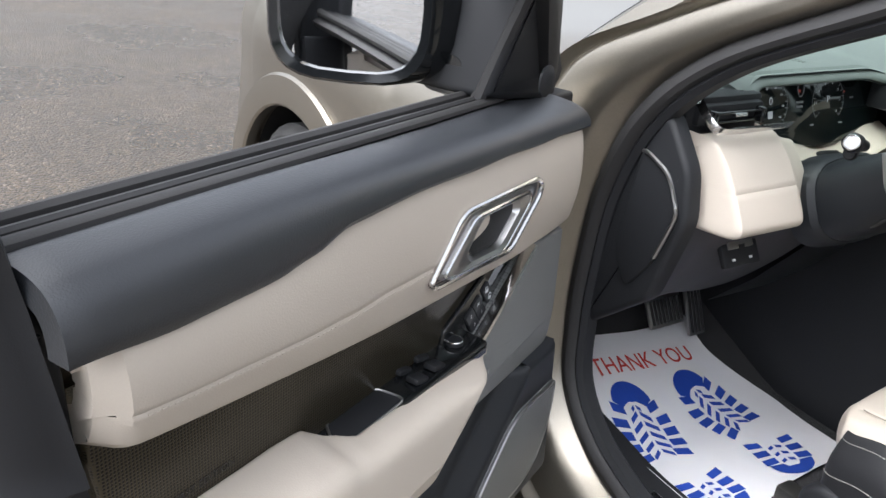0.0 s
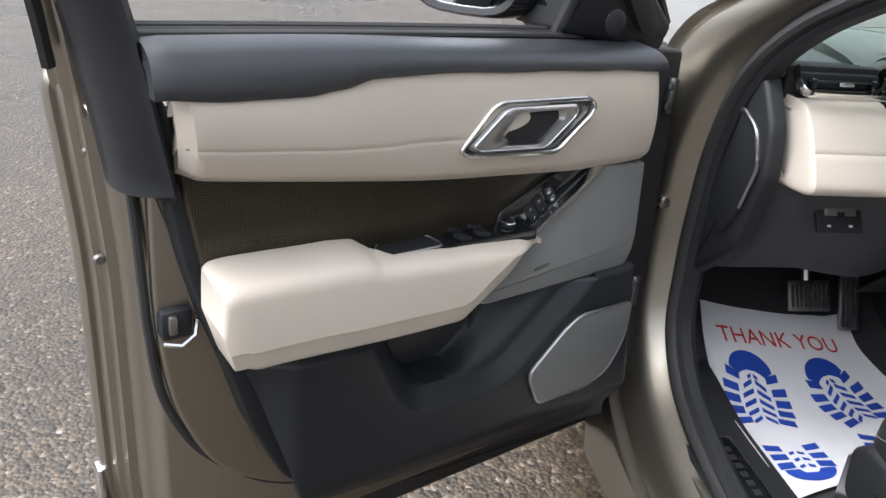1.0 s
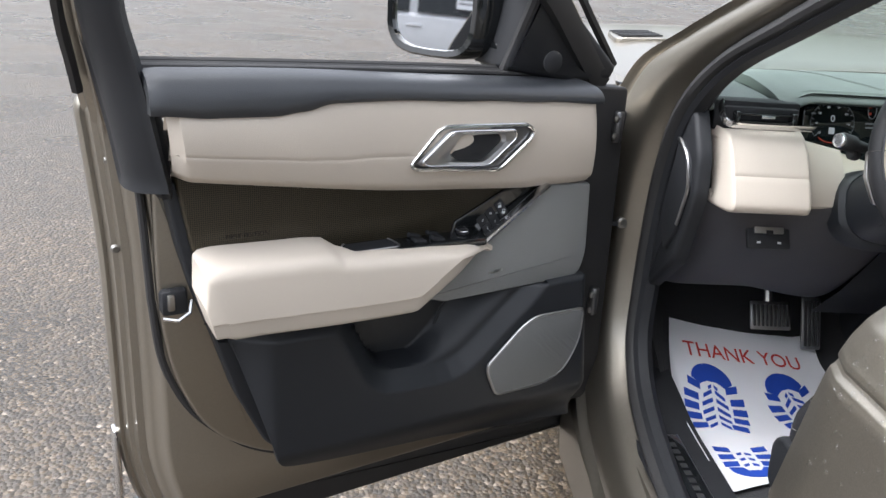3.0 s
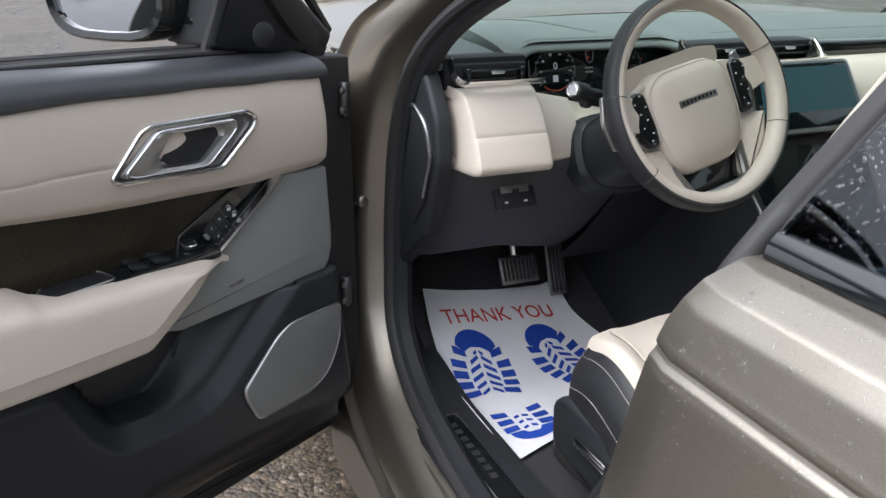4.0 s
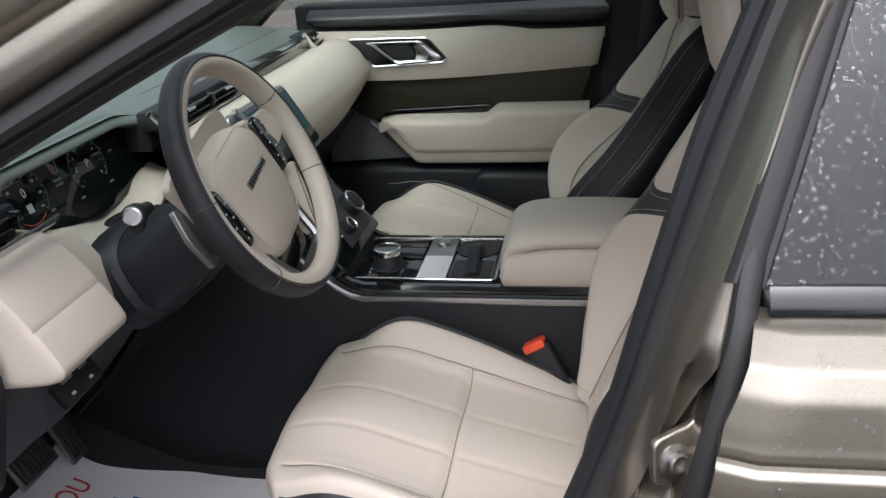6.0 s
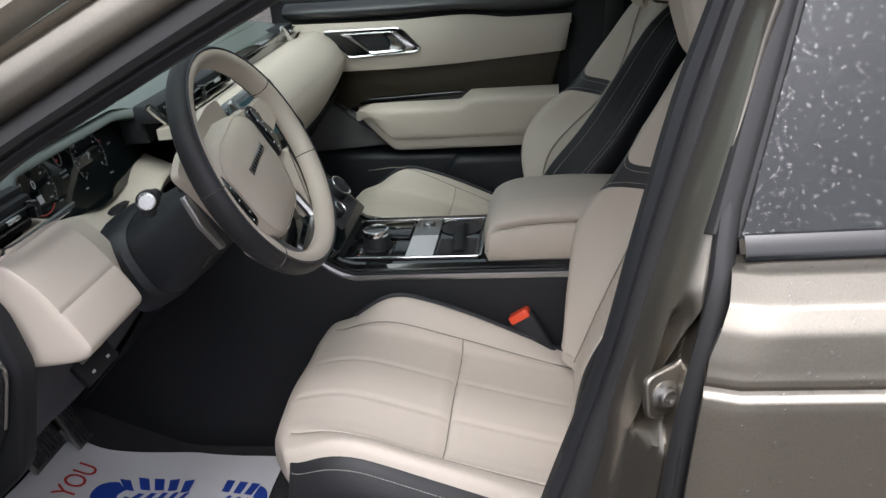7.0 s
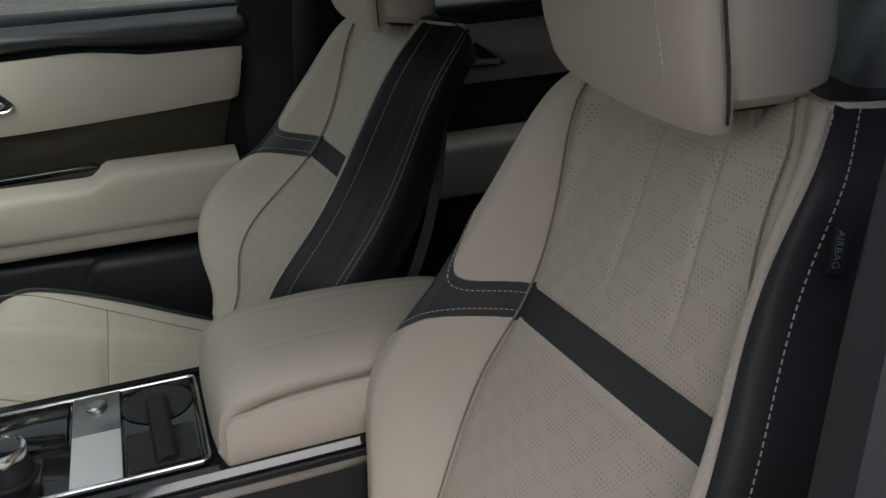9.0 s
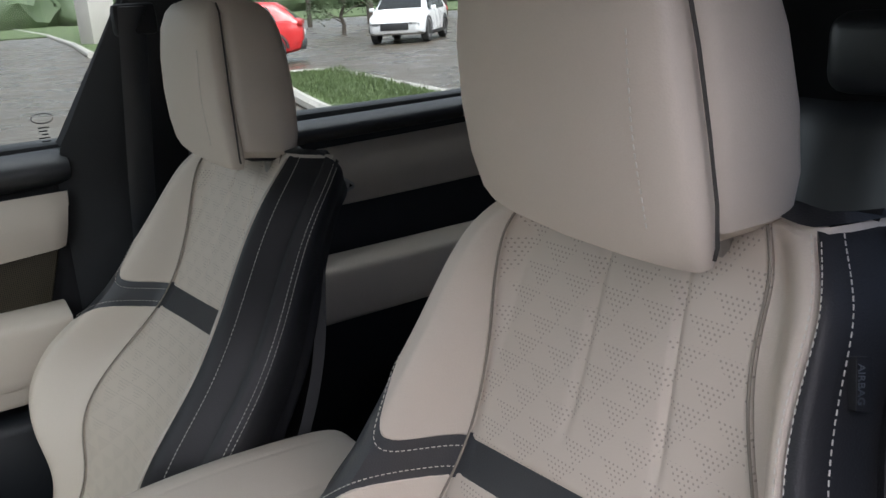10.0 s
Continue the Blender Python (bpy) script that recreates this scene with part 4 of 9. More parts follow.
def flank_fn(u, v):
    k = v * (len(ZS) - 1)
    i = min(int(k), len(ZS) - 2)
    z = lerp(ZS[i], ZS[i + 1], k - i)
    c = lerp(CREASE.get(ZS[i], 0), CREASE.get(ZS[i + 1], 0), k - i)
    y = lerp(rear_front_y(z), -1.95, u)
    z = max(z, rear_arch(y))
    lift = 0.018 * (-(y + 0.7)) * step(0.6, 1.0, z)
    return Vector((flank_x(z) + c - 0.006 * u + 0.010 * step(0.012, 0.0, u), y, z + lift))


part("outer_panel", sheet(flank_fn, 40, 96, 0.02), PAINT, rear_door, "bronze-grey outer panel with a sharp waist crease")
sill_line = [vec(lerp(-0.846, -0.85, t), lerp(-0.768, -1.9, t), 1.121 + 0.0195 * t * 1.15) for t in [i / 20 for i in range(21)]]
part("waist_moulding", band(sill_line, [(Vector((0.55, 0, 0.83)), Vector((-0.83, 0, 0.55)))] * 21, [(-0.008, -0.02), (-0.006, 0.004), (0.004, 0.008), (0.018, 0.006), (0.024, -0.004), (0.02, -0.02)]), PIANO, rear_door, "gloss black waist moulding with drops")


def rglass_fn(u, v):
    z = lerp(1.135, 1.50, v)
    y = lerp(-0.7655 - 0.34 * (z - 1.135), -1.9, u)
    return Vector((-0.838 + 0.50 * (z - 1.135) + 0.10 * (z - 1.135) ** 2, y, z + 0.018 * (-(y + 0.78))))


g = part("window_glass", sheet(rglass_fn, 20, 12, 0.004), PRIVACY, rear_door, "dark privacy glass running with rain drops")
front_line = [rglass_fn(0, i / 16) + Vector((0.004, 0.004, 0)) for i in range(17)]
channel = [(-0.006, -0.006), (-0.006, 0.001), (-0.003, 0.003), (0.0, 0.0015), (0.002, 0.0015), (0.005, 0.0050), (0.010, 0.0065), (0.022, 0.0050), (0.027, -0.001), (0.028, -0.020), (-0.004, -0.020)]
part("window_channel", band(front_line, [(Vector((0.02, 0.985, 0.17)).normalized(), Vector((-0.894, 0.0, 0.447)))] * 17, channel), RUBBER, rear_door, "black rubber window channel")
bar = [rglass_fn(0.245, i / 10) + Vector((0.012, 0, 0)) for i in range(11)]
part("quarter_bar", tube(bar, 0.012, 6), RUBBER, rear_door, "black quarter light bar")
rng = random.Random(5)
spots = []
for i in range(1300):
    u, v = 0.03 + rng.random() ** 1.3 * 0.72, 0.97 * rng.random()
    if rng.random() < 0.10:
        v = min(1, max(0, rng.gauss(0.42, 0.14)))
    spots.append((flank_fn(u, v), frame_of(flank_fn, u, v)))
wet = part("body_drops", drops(bmesh.new(), spots, rng, 0.0007, 0.0026, 0.5), WATER, rear_door, "beads of rain water", kind="stuff")
spots = []
for i in range(2200):
    u, v = rng.random() ** 1.4 * 0.5, rng.random()
    n = frame_of(rglass_fn, u, v)
    n = n if n.x < 0 else -n
    spots.append((rglass_fn(u, v) + n * 0.0003, n))
part("glass_drops", drops(bmesh.new(), spots, rng, 0.0006, 0.0019, 0.5), WATER, rear_door, "rain drops on the glass", kind="stuff")


# ---- the open driver's door: s runs back from the hinge, n towards the cabin, z up ----
DOOR_M = Matrix(((-0.897, 0.4415, 0, -0.88), (-0.4415, -0.897, 0, 0.30), (0, 0, 1, 0), (0, 0, 0, 1)))
door = thing("front_door", label="open bronze-grey car door with cream and black trim", category="car door", turn=DOOR_M)


def stepped(poly, levels, cap=True):
    """A shell from an outline (s, z): levels of (inset, n)."""
    area = sum(poly[i - 1][0] * poly[i][1] - poly[i][0] * poly[i - 1][1] for i in range(len(poly)))
    sg = 1 if area > 0 else -1
    rows = []
    for d, n in levels:
        r = []
        for i in range(len(poly)):
            a, p, b = Vector(poly[i - 1]), Vector(poly[i]), Vector(poly[(i + 1) % len(poly)])
            t = b - a
            q = p + Vector((-t.y, t.x)).normalized() * sg * d
            r.append(Vector((q.x, n, q.y)))
        rows.append(r)
    bm = bmesh.new()
    vs = skin(bm, rows, close_u=True)
    if cap:
        bm.faces.new(vs[0])
        bm.faces.new(vs[-1])
    return bm


SHELL = fillet([(0.0, 0.30), (0.88, 0.275), (1.0, 0.31), (1.036, 0.45), (1.040, 0.86), (1.053, 1.02), (1.062, 1.125), (0.9, 1.13), (0.06, 1.10), (-0.005, 1.07)],
               [0.09, 0.3, 0.15, 0.12, 0.3, 0.06, 0.04, 0.05, 0.03, 0.05], 8)
part("door_shell", stepped(SHELL, [(0.02, -0.088), (0.004, -0.088), (0.0, -0.082), (0.0, -0.066), (0.006, -0.058), (0.012, -0.058), (0.018, -0.04), (0.026, -0.036), (0.030, -0.020), (0.042, -0.016),
                                   (0.048, 0.000), (0.054, 0.004), (0.060, 0.010), (0.066, 0.022), (0.070, 0.030), (0.076, 0.034)]), PAINT, door, "bronze-grey painted door shell")
SEAL_D = [(1.045, 0.055, 1.30), (1.022, 0.03, 1.20), (1.0, 0.028, 1.09), (0.988, 0.03, 0.985), (0.982, 0.032, 0.85), (0.979, 0.032, 0.785), (0.966, 0.032, 0.675), (0.924, 0.032, 0.575), (0.855, 0.032, 0.50), (0.785, 0.03, 0.452),
          (0.62, 0.018, 0.382), (0.36, 0.018, 0.358), (0.10, 0.018, 0.345), (0.03, 0.02, 0.40)]
part("door_seal", tube(spline(SEAL_D, 90), 0.0068, 8, flat=1.0, up=(0, 1, 0)), RUBBER, door, "black rubber door seal")

# bronze inner pan between seal and trim
PAN = fillet([(0.972, 0.994), (0.974, 0.80), (0.958, 0.66), (0.90, 0.525), (0.78, 0.445), (0.5, 0.405), (0.5, 0.994)], [0.006, 0.1, 0.1, 0.1, 0.1, 0.02, 0.02], 6)
part("inner_pan", slab([(p[0], p[1]) for p in PAN], 0.0, 0.046, lambda a, b, h: Vector((a, h, b)), 0.008), PAINT, door, "bronze-grey inner pan of the door")
latch = part("latch", box(0.948, 0.045, 0.797, 0.044, 0.035, 0.045, 0.008), SOFT_BLACK, door, "black door latch")
part("latch_claw", box(0.955, 0.062, 0.80, 0.012, 0.012, 0.028, 0.003), STEEL, latch, "steel latch claw")
part("latch_lip", tube([vec(0.968, 0.06, 0.772), vec(0.945, 0.066, 0.767), vec(0.925, 0.062, 0.778), vec(0.921, 0.058, 0.80)], 0.0035, 6), CHROME, latch, "bright lip below the latch")
for z in (1.105, 1.02, 0.87):
    part("edge_bolt", turned([(0.008, 0), (0.008, 0.003), (0.005, 0.006)], Matrix.Translation((1.02, -0.03, z)) @ Matrix.Rotation(-math.pi / 2, 4, "X"), 12), STEEL, door, "small bolt")
# added chrome strip stands for the gleam on the painted flange
part("edge_guard", box(1.038, -0.075, 0.41, 0.012, 0.03, 0.19, 0.006), CHROME, door, "chrome strip for the gleam on the painted lower flange")
part("lower_cladding", slab(fillet([(0.0, 0.262), (0.97, 0.235), (1.02, 0.32), (0.98, 0.335), (0.02, 0.335)], 0.012), -0.10, -0.03, lambda a, b, h: Vector((a, h, b)), 0.01), CLADDING, door, "black lower door cladding")

# window frame, leaning in towards the top
REAR_POST = [(1.012, -0.045, 0.93), (1.024, -0.035, 1.04), (1.040, -0.015, 1.13), (1.052, 0.015, 1.19), (1.068, 0.06, 1.27), (1.075, 0.12, 1.37), (1.05, 0.17, 1.46), (0.98, 0.20, 1.52), (0.86, 0.205, 1.555), (0.70, 0.19, 1.535), (0.48, 0.15, 1.455), (0.285, 0.095, 1.345), (0.160, 0.052, 1.235), (0.06, 0.01, 1.148)]
post = spline(REAR_POST, 80)
post_sides = []
for i, p in enumerate(post):
    t = (post[min(i + 1, 79)] - post[max(i - 1, 0)]).normalized()
    nn = Vector((0, 1, 0))
    out = t.cross(nn).normalized()
    if out.dot(p - Vector((0.55, 0.1, 1.25))) < 0:
        out = -out
    post_sides.append((out, nn))
part("window_frame", band(post, post_sides, [(0.012, -0.05), (0.016, -0.035), (0.008, -0.028), (0.008, -0.012), (-0.002, -0.004), (-0.004, 0.012), (-0.026, 0.016), (-0.036, 0.004), (-0.036, -0.05)]), PAINT, door, "bronze-grey window frame")
up = [i for i, p in enumerate(post) if p.z > 1.0]
part("frame_seal", band([post[i] for i in up], [post_sides[i] for i in up], [(-0.012, 0.014), (-0.016, 0.030), (-0.04, 0.034), (-0.058, 0.030), (-0.064, 0.0), (-0.062, -0.045), (-0.038, -0.03), (-0.036, 0.006)]), RUBBER, door, "black rubber window frame lining")
part("frame_gasket", tube([p + s[0] * 0.018 + Vector((0, 0.008, 0)) for p, s in zip(post, post_sides) if p.z > 1.13], 0.009, 6), RUBBER, door, "thin black edge gasket")

# trim: belt pad
BELT_TOP = [(0.99, 0.101, 1.190), (0.8, 0.099, 1.184), (0.5, 0.089, 1.171), (0.3, 0.071, 1.158), (0.165, 0.051, 1.146)]
PANEL_TOP = [(0.990, 0.156, 1.134), (0.90, 0.156, 1.127), (0.81, 0.153, 1.125), (0.765, 0.152, 1.130), (0.715, 0.150, 1.140), (0.62, 0.147, 1.140), (0.45, 0.143, 1.132), (0.30, 0.140, 1.124), (0.172, 0.137, 1.115)]


def panel_top_at(s):
    pts = PANEL_TOP
    for a, b in zip(pts, pts[1:]):
        if a[0] >= s >= b[0]:
            t = (a[0] - s) / (a[0] - b[0])
            t2 = t * t * (3 - 2 * t)
            return Vector((s, lerp(a[1], b[1], t), lerp(a[2], b[2], t2)))
    return Vector(pts[0] if s > pts[0][0] else pts[-1])


def belt2_fn(u, v):
    s = lerp(0.99, 0.165, u)
    a = along(BELT_TOP, u)
    b = panel_top_at(s)
    ang = v * math.pi / 2
    y = lerp(a.y, b.y + 0.010, math.sin(ang) ** 0.85)
    z = lerp(a.z, b.z - 0.004, 0.14 * v + 0.86 * (1 - math.cos(ang)) ** 1.5)
    return Vector((s, y, z))


part("belt_pad", sheet(belt2_fn, 80, 16, 0.02, puff=0.004, roll=0.03, flip=True), NAVY, door, "blue-black leather belt pad")
part("waist_seal", tube([along(BELT_TOP, i / 30) + Vector((0, -0.006, -0.002)) for i in range(31)], 0.007, 8, flat=0.7), RUBBER, door, "black rubber window waist seal")
part("waist_lip", tube([along(BELT_TOP, i / 30) + Vector((0, -0.019, -0.001)) for i in range(31)], 0.0055, 8), CLADDING, door, "black inner waist lip")
part("waist_channel", tube([along(BELT_TOP, i / 30) + Vector((0, -0.022, -0.022)) for i in range(31)], 0.030, 8, flat=0.4), RUBBER, door, "black window channel")
part("waist_lip", tube([along(BELT_TOP, i / 30) + Vector((0, -0.036, 0.0)) for i in range(31)], 0.0075, 8), RUBBER, door, "outer window waist seal")
COVER_OUT = [(1.052, 0.062, 1.36), (1.042, 0.050, 1.29), (1.022, 0.034, 1.20), (1.0, 0.032, 1.09), (0.988, 0.034, 1.006)]
COVER_IN = [(1.000, 0.150, 1.36), (1.006, 0.118, 1.28), (0.984, 0.104, 1.185), (0.970, 0.104, 1.110), (0.952, 0.100, 1.008)]


def cover_fn(u, v):
    a, b = along(COVER_OUT, v), along(COVER_IN, v)
    return lerp(a, b, u) + Vector((0.012, 0.012, 0)) * math.sin(math.pi * u)


part("frame_cover", sheet(cover_fn, 14, 40, 0.025, puff=0.004, roll=0.06), SOFT_BLACK, door, "smooth black cover of the rear window post")
part("rear_end_cap", slab(fillet([(0.950, 0.985), (0.975, 0.99), (0.992, 1.09), (1.000, 1.140), (0.97, 1.15), (0.955, 1.09)], 0.008), 0.03, 0.112, lambda a, b, h: Vector((a, h, b)), 0.02), SOFT_BLACK, door, "black end cap of the door trim")

# cream upper panel
PANEL_LOW = [(0.955, 0.128, 1.019), (0.80, 0.130, 0.998), (0.60, 0.130, 0.972), (0.45, 0.130, 0.960), (0.32, 0.128, 0.950), (0.27, 0.126, 0.949), (0.20, 0.124, 0.948), (0.152, 0.120, 0.949)]


def cream_fn(u, v):
    s = lerp(0.966, 0.170, u)
    a = panel_top_at(s)
    b = along(PANEL_LOW, u)
    s2 = lerp(s, b.x, v ** 1.2)
    y = lerp(a.y, b.y, v) + 0.016 * math.sin(math.pi * v) ** 0.7 - 0.012 * step(0.86, 1.0, v)
    y -= 0.016 * step(0.022, 0.0, u) ** 1.4 + 0.01 * step(0.985, 1.0, u)
    y -= 0.0022 * bell(v, 0.55, 0.014) * step(0.50, 0.48, u)
    return Vector((s2, y, lerp(a.z, b.z, v)))


part("upper_panel", sheet(cream_fn, 110, 36, 0.028, puff=0.006, roll=0.035, flip=True), CREAM, door, "cream leather upper door panel")
part("panel_stitching", stitches([cream_fn(u, 0.575) + Vector((0, 0.0006, 0)) for u in [lerp(0.03, 0.49, i / 60) for i in range(61)]]), CREAM, door, "cream stitching", kind="stuff")

# dark woven insert, switch panel
INS = fillet([(0.950, 1.03), (0.926, 0.90), (0.900, 0.80), (0.42, 0.83), (0.255, 0.96), (0.40, 0.985)], 0.01)
part("woven_insert", slab([(p[0], p[1]) for p in INS], 0.04, 0.102, lambda a, b, h: Vector((a, h, b)), 0.006), WEAVE, door, "bronze and black woven-look insert")


EDGE_TRIM = fillet([(0.962, 1.01), (0.944, 0.90), (0.921, 0.813), (0.892, 0.729), (0.858, 0.616), (0.806, 0.505), (0.74, 0.45), (0.70, 0.6), (0.70, 1.01)], 0.02, 4)
part("trim_edge", slab([(p[0], p[1]) for p in EDGE_TRIM], 0.02, 0.086, lambda a, b, h: Vector((a, h, b)), 0.006), TRIM_NAVY, door, "blue-black edge of the door trim")
# black slab paints the shade of the gap at the hinge edge
part("front_edge_cover", slab(fillet([(0.0, 0.40), (0.17, 0.40), (0.17, 1.13), (0.03, 1.12)], 0.01), 0.02, 0.056, lambda a, b, h: Vector((a, h, b)), 0.006), RUBBER, door, "black slab for the shaded gap at the door's front edge")
part("edition_mark", letters("FIRST EDITION", 0.011, lambda x, y, h: Vector((0.838 - x, 0.1022 + h, 0.917 + y)), 0.0004), PIANO, door, "faint dark lettering FIRST EDITION", False)


def sw_place(a, b, h):
    # the switch panel: a shelf behind the armrest, a runs forwards, b in towards the door; it turns up at the front
    return Vector((0.70 - a, 0.140 - b + 0.0 * a, 0.872 + h + 0.10 * b))


sw = part("switch_panel", slab(fillet([(-0.01, 0.0), (0.30, -0.004), (0.30, 0.055), (0.02, 0.055)], 0.008), -0.012, 0.002, sw_place, 0.002), PIANO, door, "gloss black switch panel")
part("pull_cup", slab(fillet([(0.005, 0.004), (0.125, 0.004), (0.115, 0.042), (0.03, 0.042)], 0.012), -0.002, 0.0035, sw_place, 0.0015), SOFT_BLACK, sw, "black pull recess")
part("cup_rim", tube([sw_place(p[0], p[1], 0.004) for p in fillet([(0.005, 0.004), (0.125, 0.004), (0.115, 0.042), (0.03, 0.042)], 0.012)], 0.0016, 6, closed=True), SATIN, sw, "satin rim of the recess")
for i in range(2):
    for j in range(2):
        k = part("window_switch", box(0, 0, 0, 0.026, 0.018, 0.008, 0.003, m=Matrix.Translation(sw_place(0.165 + 0.037 * i, 0.016 + 0.024 * j, 0.004)) @ Matrix.Rotation(radians(-14), 4, "Y")), SOFT_BLACK, sw, "black rocker switch")
        part("switch_tip", box(0, 0, 0, 0.003, 0.016, 0.003, 0.001, m=Matrix.Translation(sw_place(0.155 + 0.037 * i, 0.016 + 0.024 * j, 0.008))), CHROME, k, "bright switch tip")
knob_m = Matrix.Translation(sw_place(0.262, 0.026, 0.002))
kn = part("mirror_knob", turned([(0.012, 0), (0.012, 0.004), (0.009, 0.007), (0.006, 0.0075)], knob_m, 20), SOFT_BLACK, sw, "black mirror adjuster knob")
part("knob_ring", tube([knob_m @ Vector((0.0105 * math.cos(a), 0.0105 * math.sin(a), 0.0055)) for a in [i * math.pi / 12 for i in range(24)]], 0.0014, 6, closed=True), CHROME, kn, "bright ring")
# the slanting switch face with the seat memory keys
MEM_N = 0.108
mem_poly = fillet([(0.398, 0.852), (0.262, 0.955), (0.300, 0.957), (0.352, 0.948), (0.452, 0.898), (0.462, 0.862)], 0.004)
mem = part("memory_panel", slab([(p[0], p[1]) for p in mem_poly], 0.07, MEM_N, lambda a, b, h: Vector((a, h, b)), 0.003), PIANO, door, "gloss black seat memory panel")


def mem_place(cx, cz):
    """Key axes on the panel: a runs up along the bright trim, b away from it."""
    ca, sa = math.cos(radians(143)), math.sin(radians(143))
    return lambda a, b, h: Vector((cx + ca * a + sa * b, MEM_N + h, cz + sa * a - ca * b))


for (ka, kb), tx in zip(((0.0095, 0.0095), (-0.0105, 0.0095), (0.0095, -0.0105), (-0.0105, -0.0105)), ("M", "3", "1", "2")):
    fn = mem_place(0.3805, 0.8935)
    k = part("memory_key", slab(fillet([(ka - 0.0094, kb - 0.0094), (ka + 0.0094, kb - 0.0094), (ka + 0.0094, kb + 0.0094), (ka - 0.0094, kb + 0.0094)], 0.002), -0.001, 0.0032, fn, 0.001), SOFT_BLACK, mem, "black memory key")
    part("key_mark", letters(tx, 0.0068, lambda x, y, h, ka=ka, kb=kb, fn=fn: fn(ka, kb, 0.0034 + h) + Vector((-x, 0, y)), 0.0003), ICON, k, "pale printed mark", False)
fn = mem_place(0.3545, 0.9145)
k = part("lock_key", slab(fillet([(-0.0085, -0.0165), (0.0085, -0.0165), (0.0085, 0.0165), (-0.0085, 0.0165)], 0.002), -0.001, 0.0032, fn, 0.001), SOFT_BLACK, mem, "black lock key")
for b, wide_ in ((0.008, 0.7), (-0.008, 0.0)):
    part("lock_mark", tube([fn(0, b, 0.0036) + Vector((0.0030 * math.cos(t) + 0.002 * wide_, 0, 0.0030 * math.sin(t) + 0.002)) for t in [i * math.pi / 5 for i in range(6)]], 0.0006, 5), ICON, k, "pale lock symbol")
    part("lock_mark", box(0, 0, 0, 0.0068, 0.0006, 0.0048, 0, m=Matrix.Translation(fn(0, b, 0.0036) + Vector((0, 0, -0.0018)))), ICON, k, "pale lock symbol", False)
part("bright_trim", band([vec(0.405, 0.126, 0.853), vec(0.36, 0.127, 0.886), vec(0.31, 0.127, 0.922), vec(0.262, 0.126, 0.957)], [(Vector((0.6, 0, 0.8)), Vector((0, 1, 0)))] * 4,
     [(-0.004, -0.01), (-0.004, 0.004), (0.0, 0.006), (0.004, 0.004), (0.004, -0.01)]), CHROME, door, "satin chrome trim strip")

# door handle
HB = fillet([(0.577, 1.026), (0.566, 1.019), (0.398, 1.006), (0.336, 1.058), (0.331, 1.074), (0.347, 1.084), (0.512, 1.089), (0.528, 1.082)], 0.012, 4)
hp = lambda a, b, h: Vector((a, h, b))
hd = part("door_handle", slab([(p[0], p[1]) for p in HB], 0.11, 0.152, hp, 0.004), DARK_SATIN, door, "recessed chrome inner door handle")
part("handle_bezel", tube([vec(p[0], 0.156, p[1]) for p in HB], 0.0036, 8, closed=True), CHROME, hd, "chrome bezel")
hl_out = fillet([(0.567, 1.030), (0.556, 1.024), (0.425, 1.016), (0.368, 1.064), (0.372, 1.078), (0.508, 1.082)], 0.012, 6)
hl_in = fillet([(0.500, 1.040), (0.488, 1.028), (0.437, 1.024), (0.398, 1.056), (0.402, 1.070), (0.478, 1.073)], 0.012, 6)
bm = bmesh.new()
rows = [[vec(p[0], 0.146, p[1]) for p in hl_out], [vec(p[0], 0.158, p[1]) for p in hl_out], [vec(lerp(p[0], q[0], 0.3), 0.163, lerp(p[1], q[1], 0.3)) for p, q in zip(hl_out, hl_in)],
        [vec(lerp(p[0], q[0], 0.8), 0.160, lerp(p[1], q[1], 0.8)) for p, q in zip(hl_out, hl_in)], [vec(q[0], 0.150, q[1]) for q in hl_in]]
skin(bm, rows, close_u=True)
part("handle_lever", bm, SATIN, hd, "satin chrome pull lever")
part("lever_edge", tube([vec(lerp(p[0], q[0], 0.12), 0.1615, lerp(p[1], q[1], 0.12)) for p, q in zip(hl_out, hl_in)], 0.0022, 6, closed=True), CHROME, hd, "bright edge of the lever")
part("handle_cup", slab([(p[0], p[1]) for p in hl_in], 0.10, 0.1535, hp, 0.002), SOFT_BLACK, hd, "dark finger recess")

# armrest: sections from the rear end forwards
ARM_BACK = [(0.932, 0.905), (0.90, 0.908), (0.76, 0.905), (0.72, 0.902), (0.69, 0.888), (0.66, 0.880), (0.55, 0.874), (0.45, 0.868), (0.40, 0.862), (0.383, 0.856)]


def arm_sec(s):
    # top inner height
    pts = [p for p in ARM_BACK]
    zt = None
    for a, b in zip(pts, pts[1:]):
        if a[0] >= s >= b[0]:
            t = (a[0] - s) / (a[0] - b[0])
            zt = lerp(a[1], b[1], t * t * (3 - 2 * t))
            break
    zt = zt if zt is not None else pts[-1][1]
    wide = step(0.66, 0.72, s)
    nb = lerp(0.134, 0.100, wide)
    nf = 0.178 - 0.046 * step(0.49, 0.385, s) ** 1.5
    zf = zt - lerp(0.008, 0.018, wide)
    low = 0.758 + 0.008 * step(0.6, 0.9, s) + max(0, 0.555 - s) * 0.74
    low = min(low, zt - 0.020)
    mid = min(low + 0.036, zf - 0.006)
    return nb, nf, zt, zf, low, mid


def arm_loop(s):
    nb, nf, zt, zf, low, mid = arm_sec(s)
    c = [(nb, low + 0.008), (nb, zt), (nf - 0.001, zf), (nf + 0.003, mid + 0.001), (nf + 0.0005, mid - 0.001), (nf - 0.007, low)]
    return [vec(s, p.x, p.y) for p in fillet(c, [0.004, 0.008, 0.020, 0.0015, 0.0015, 0.012], 5)]


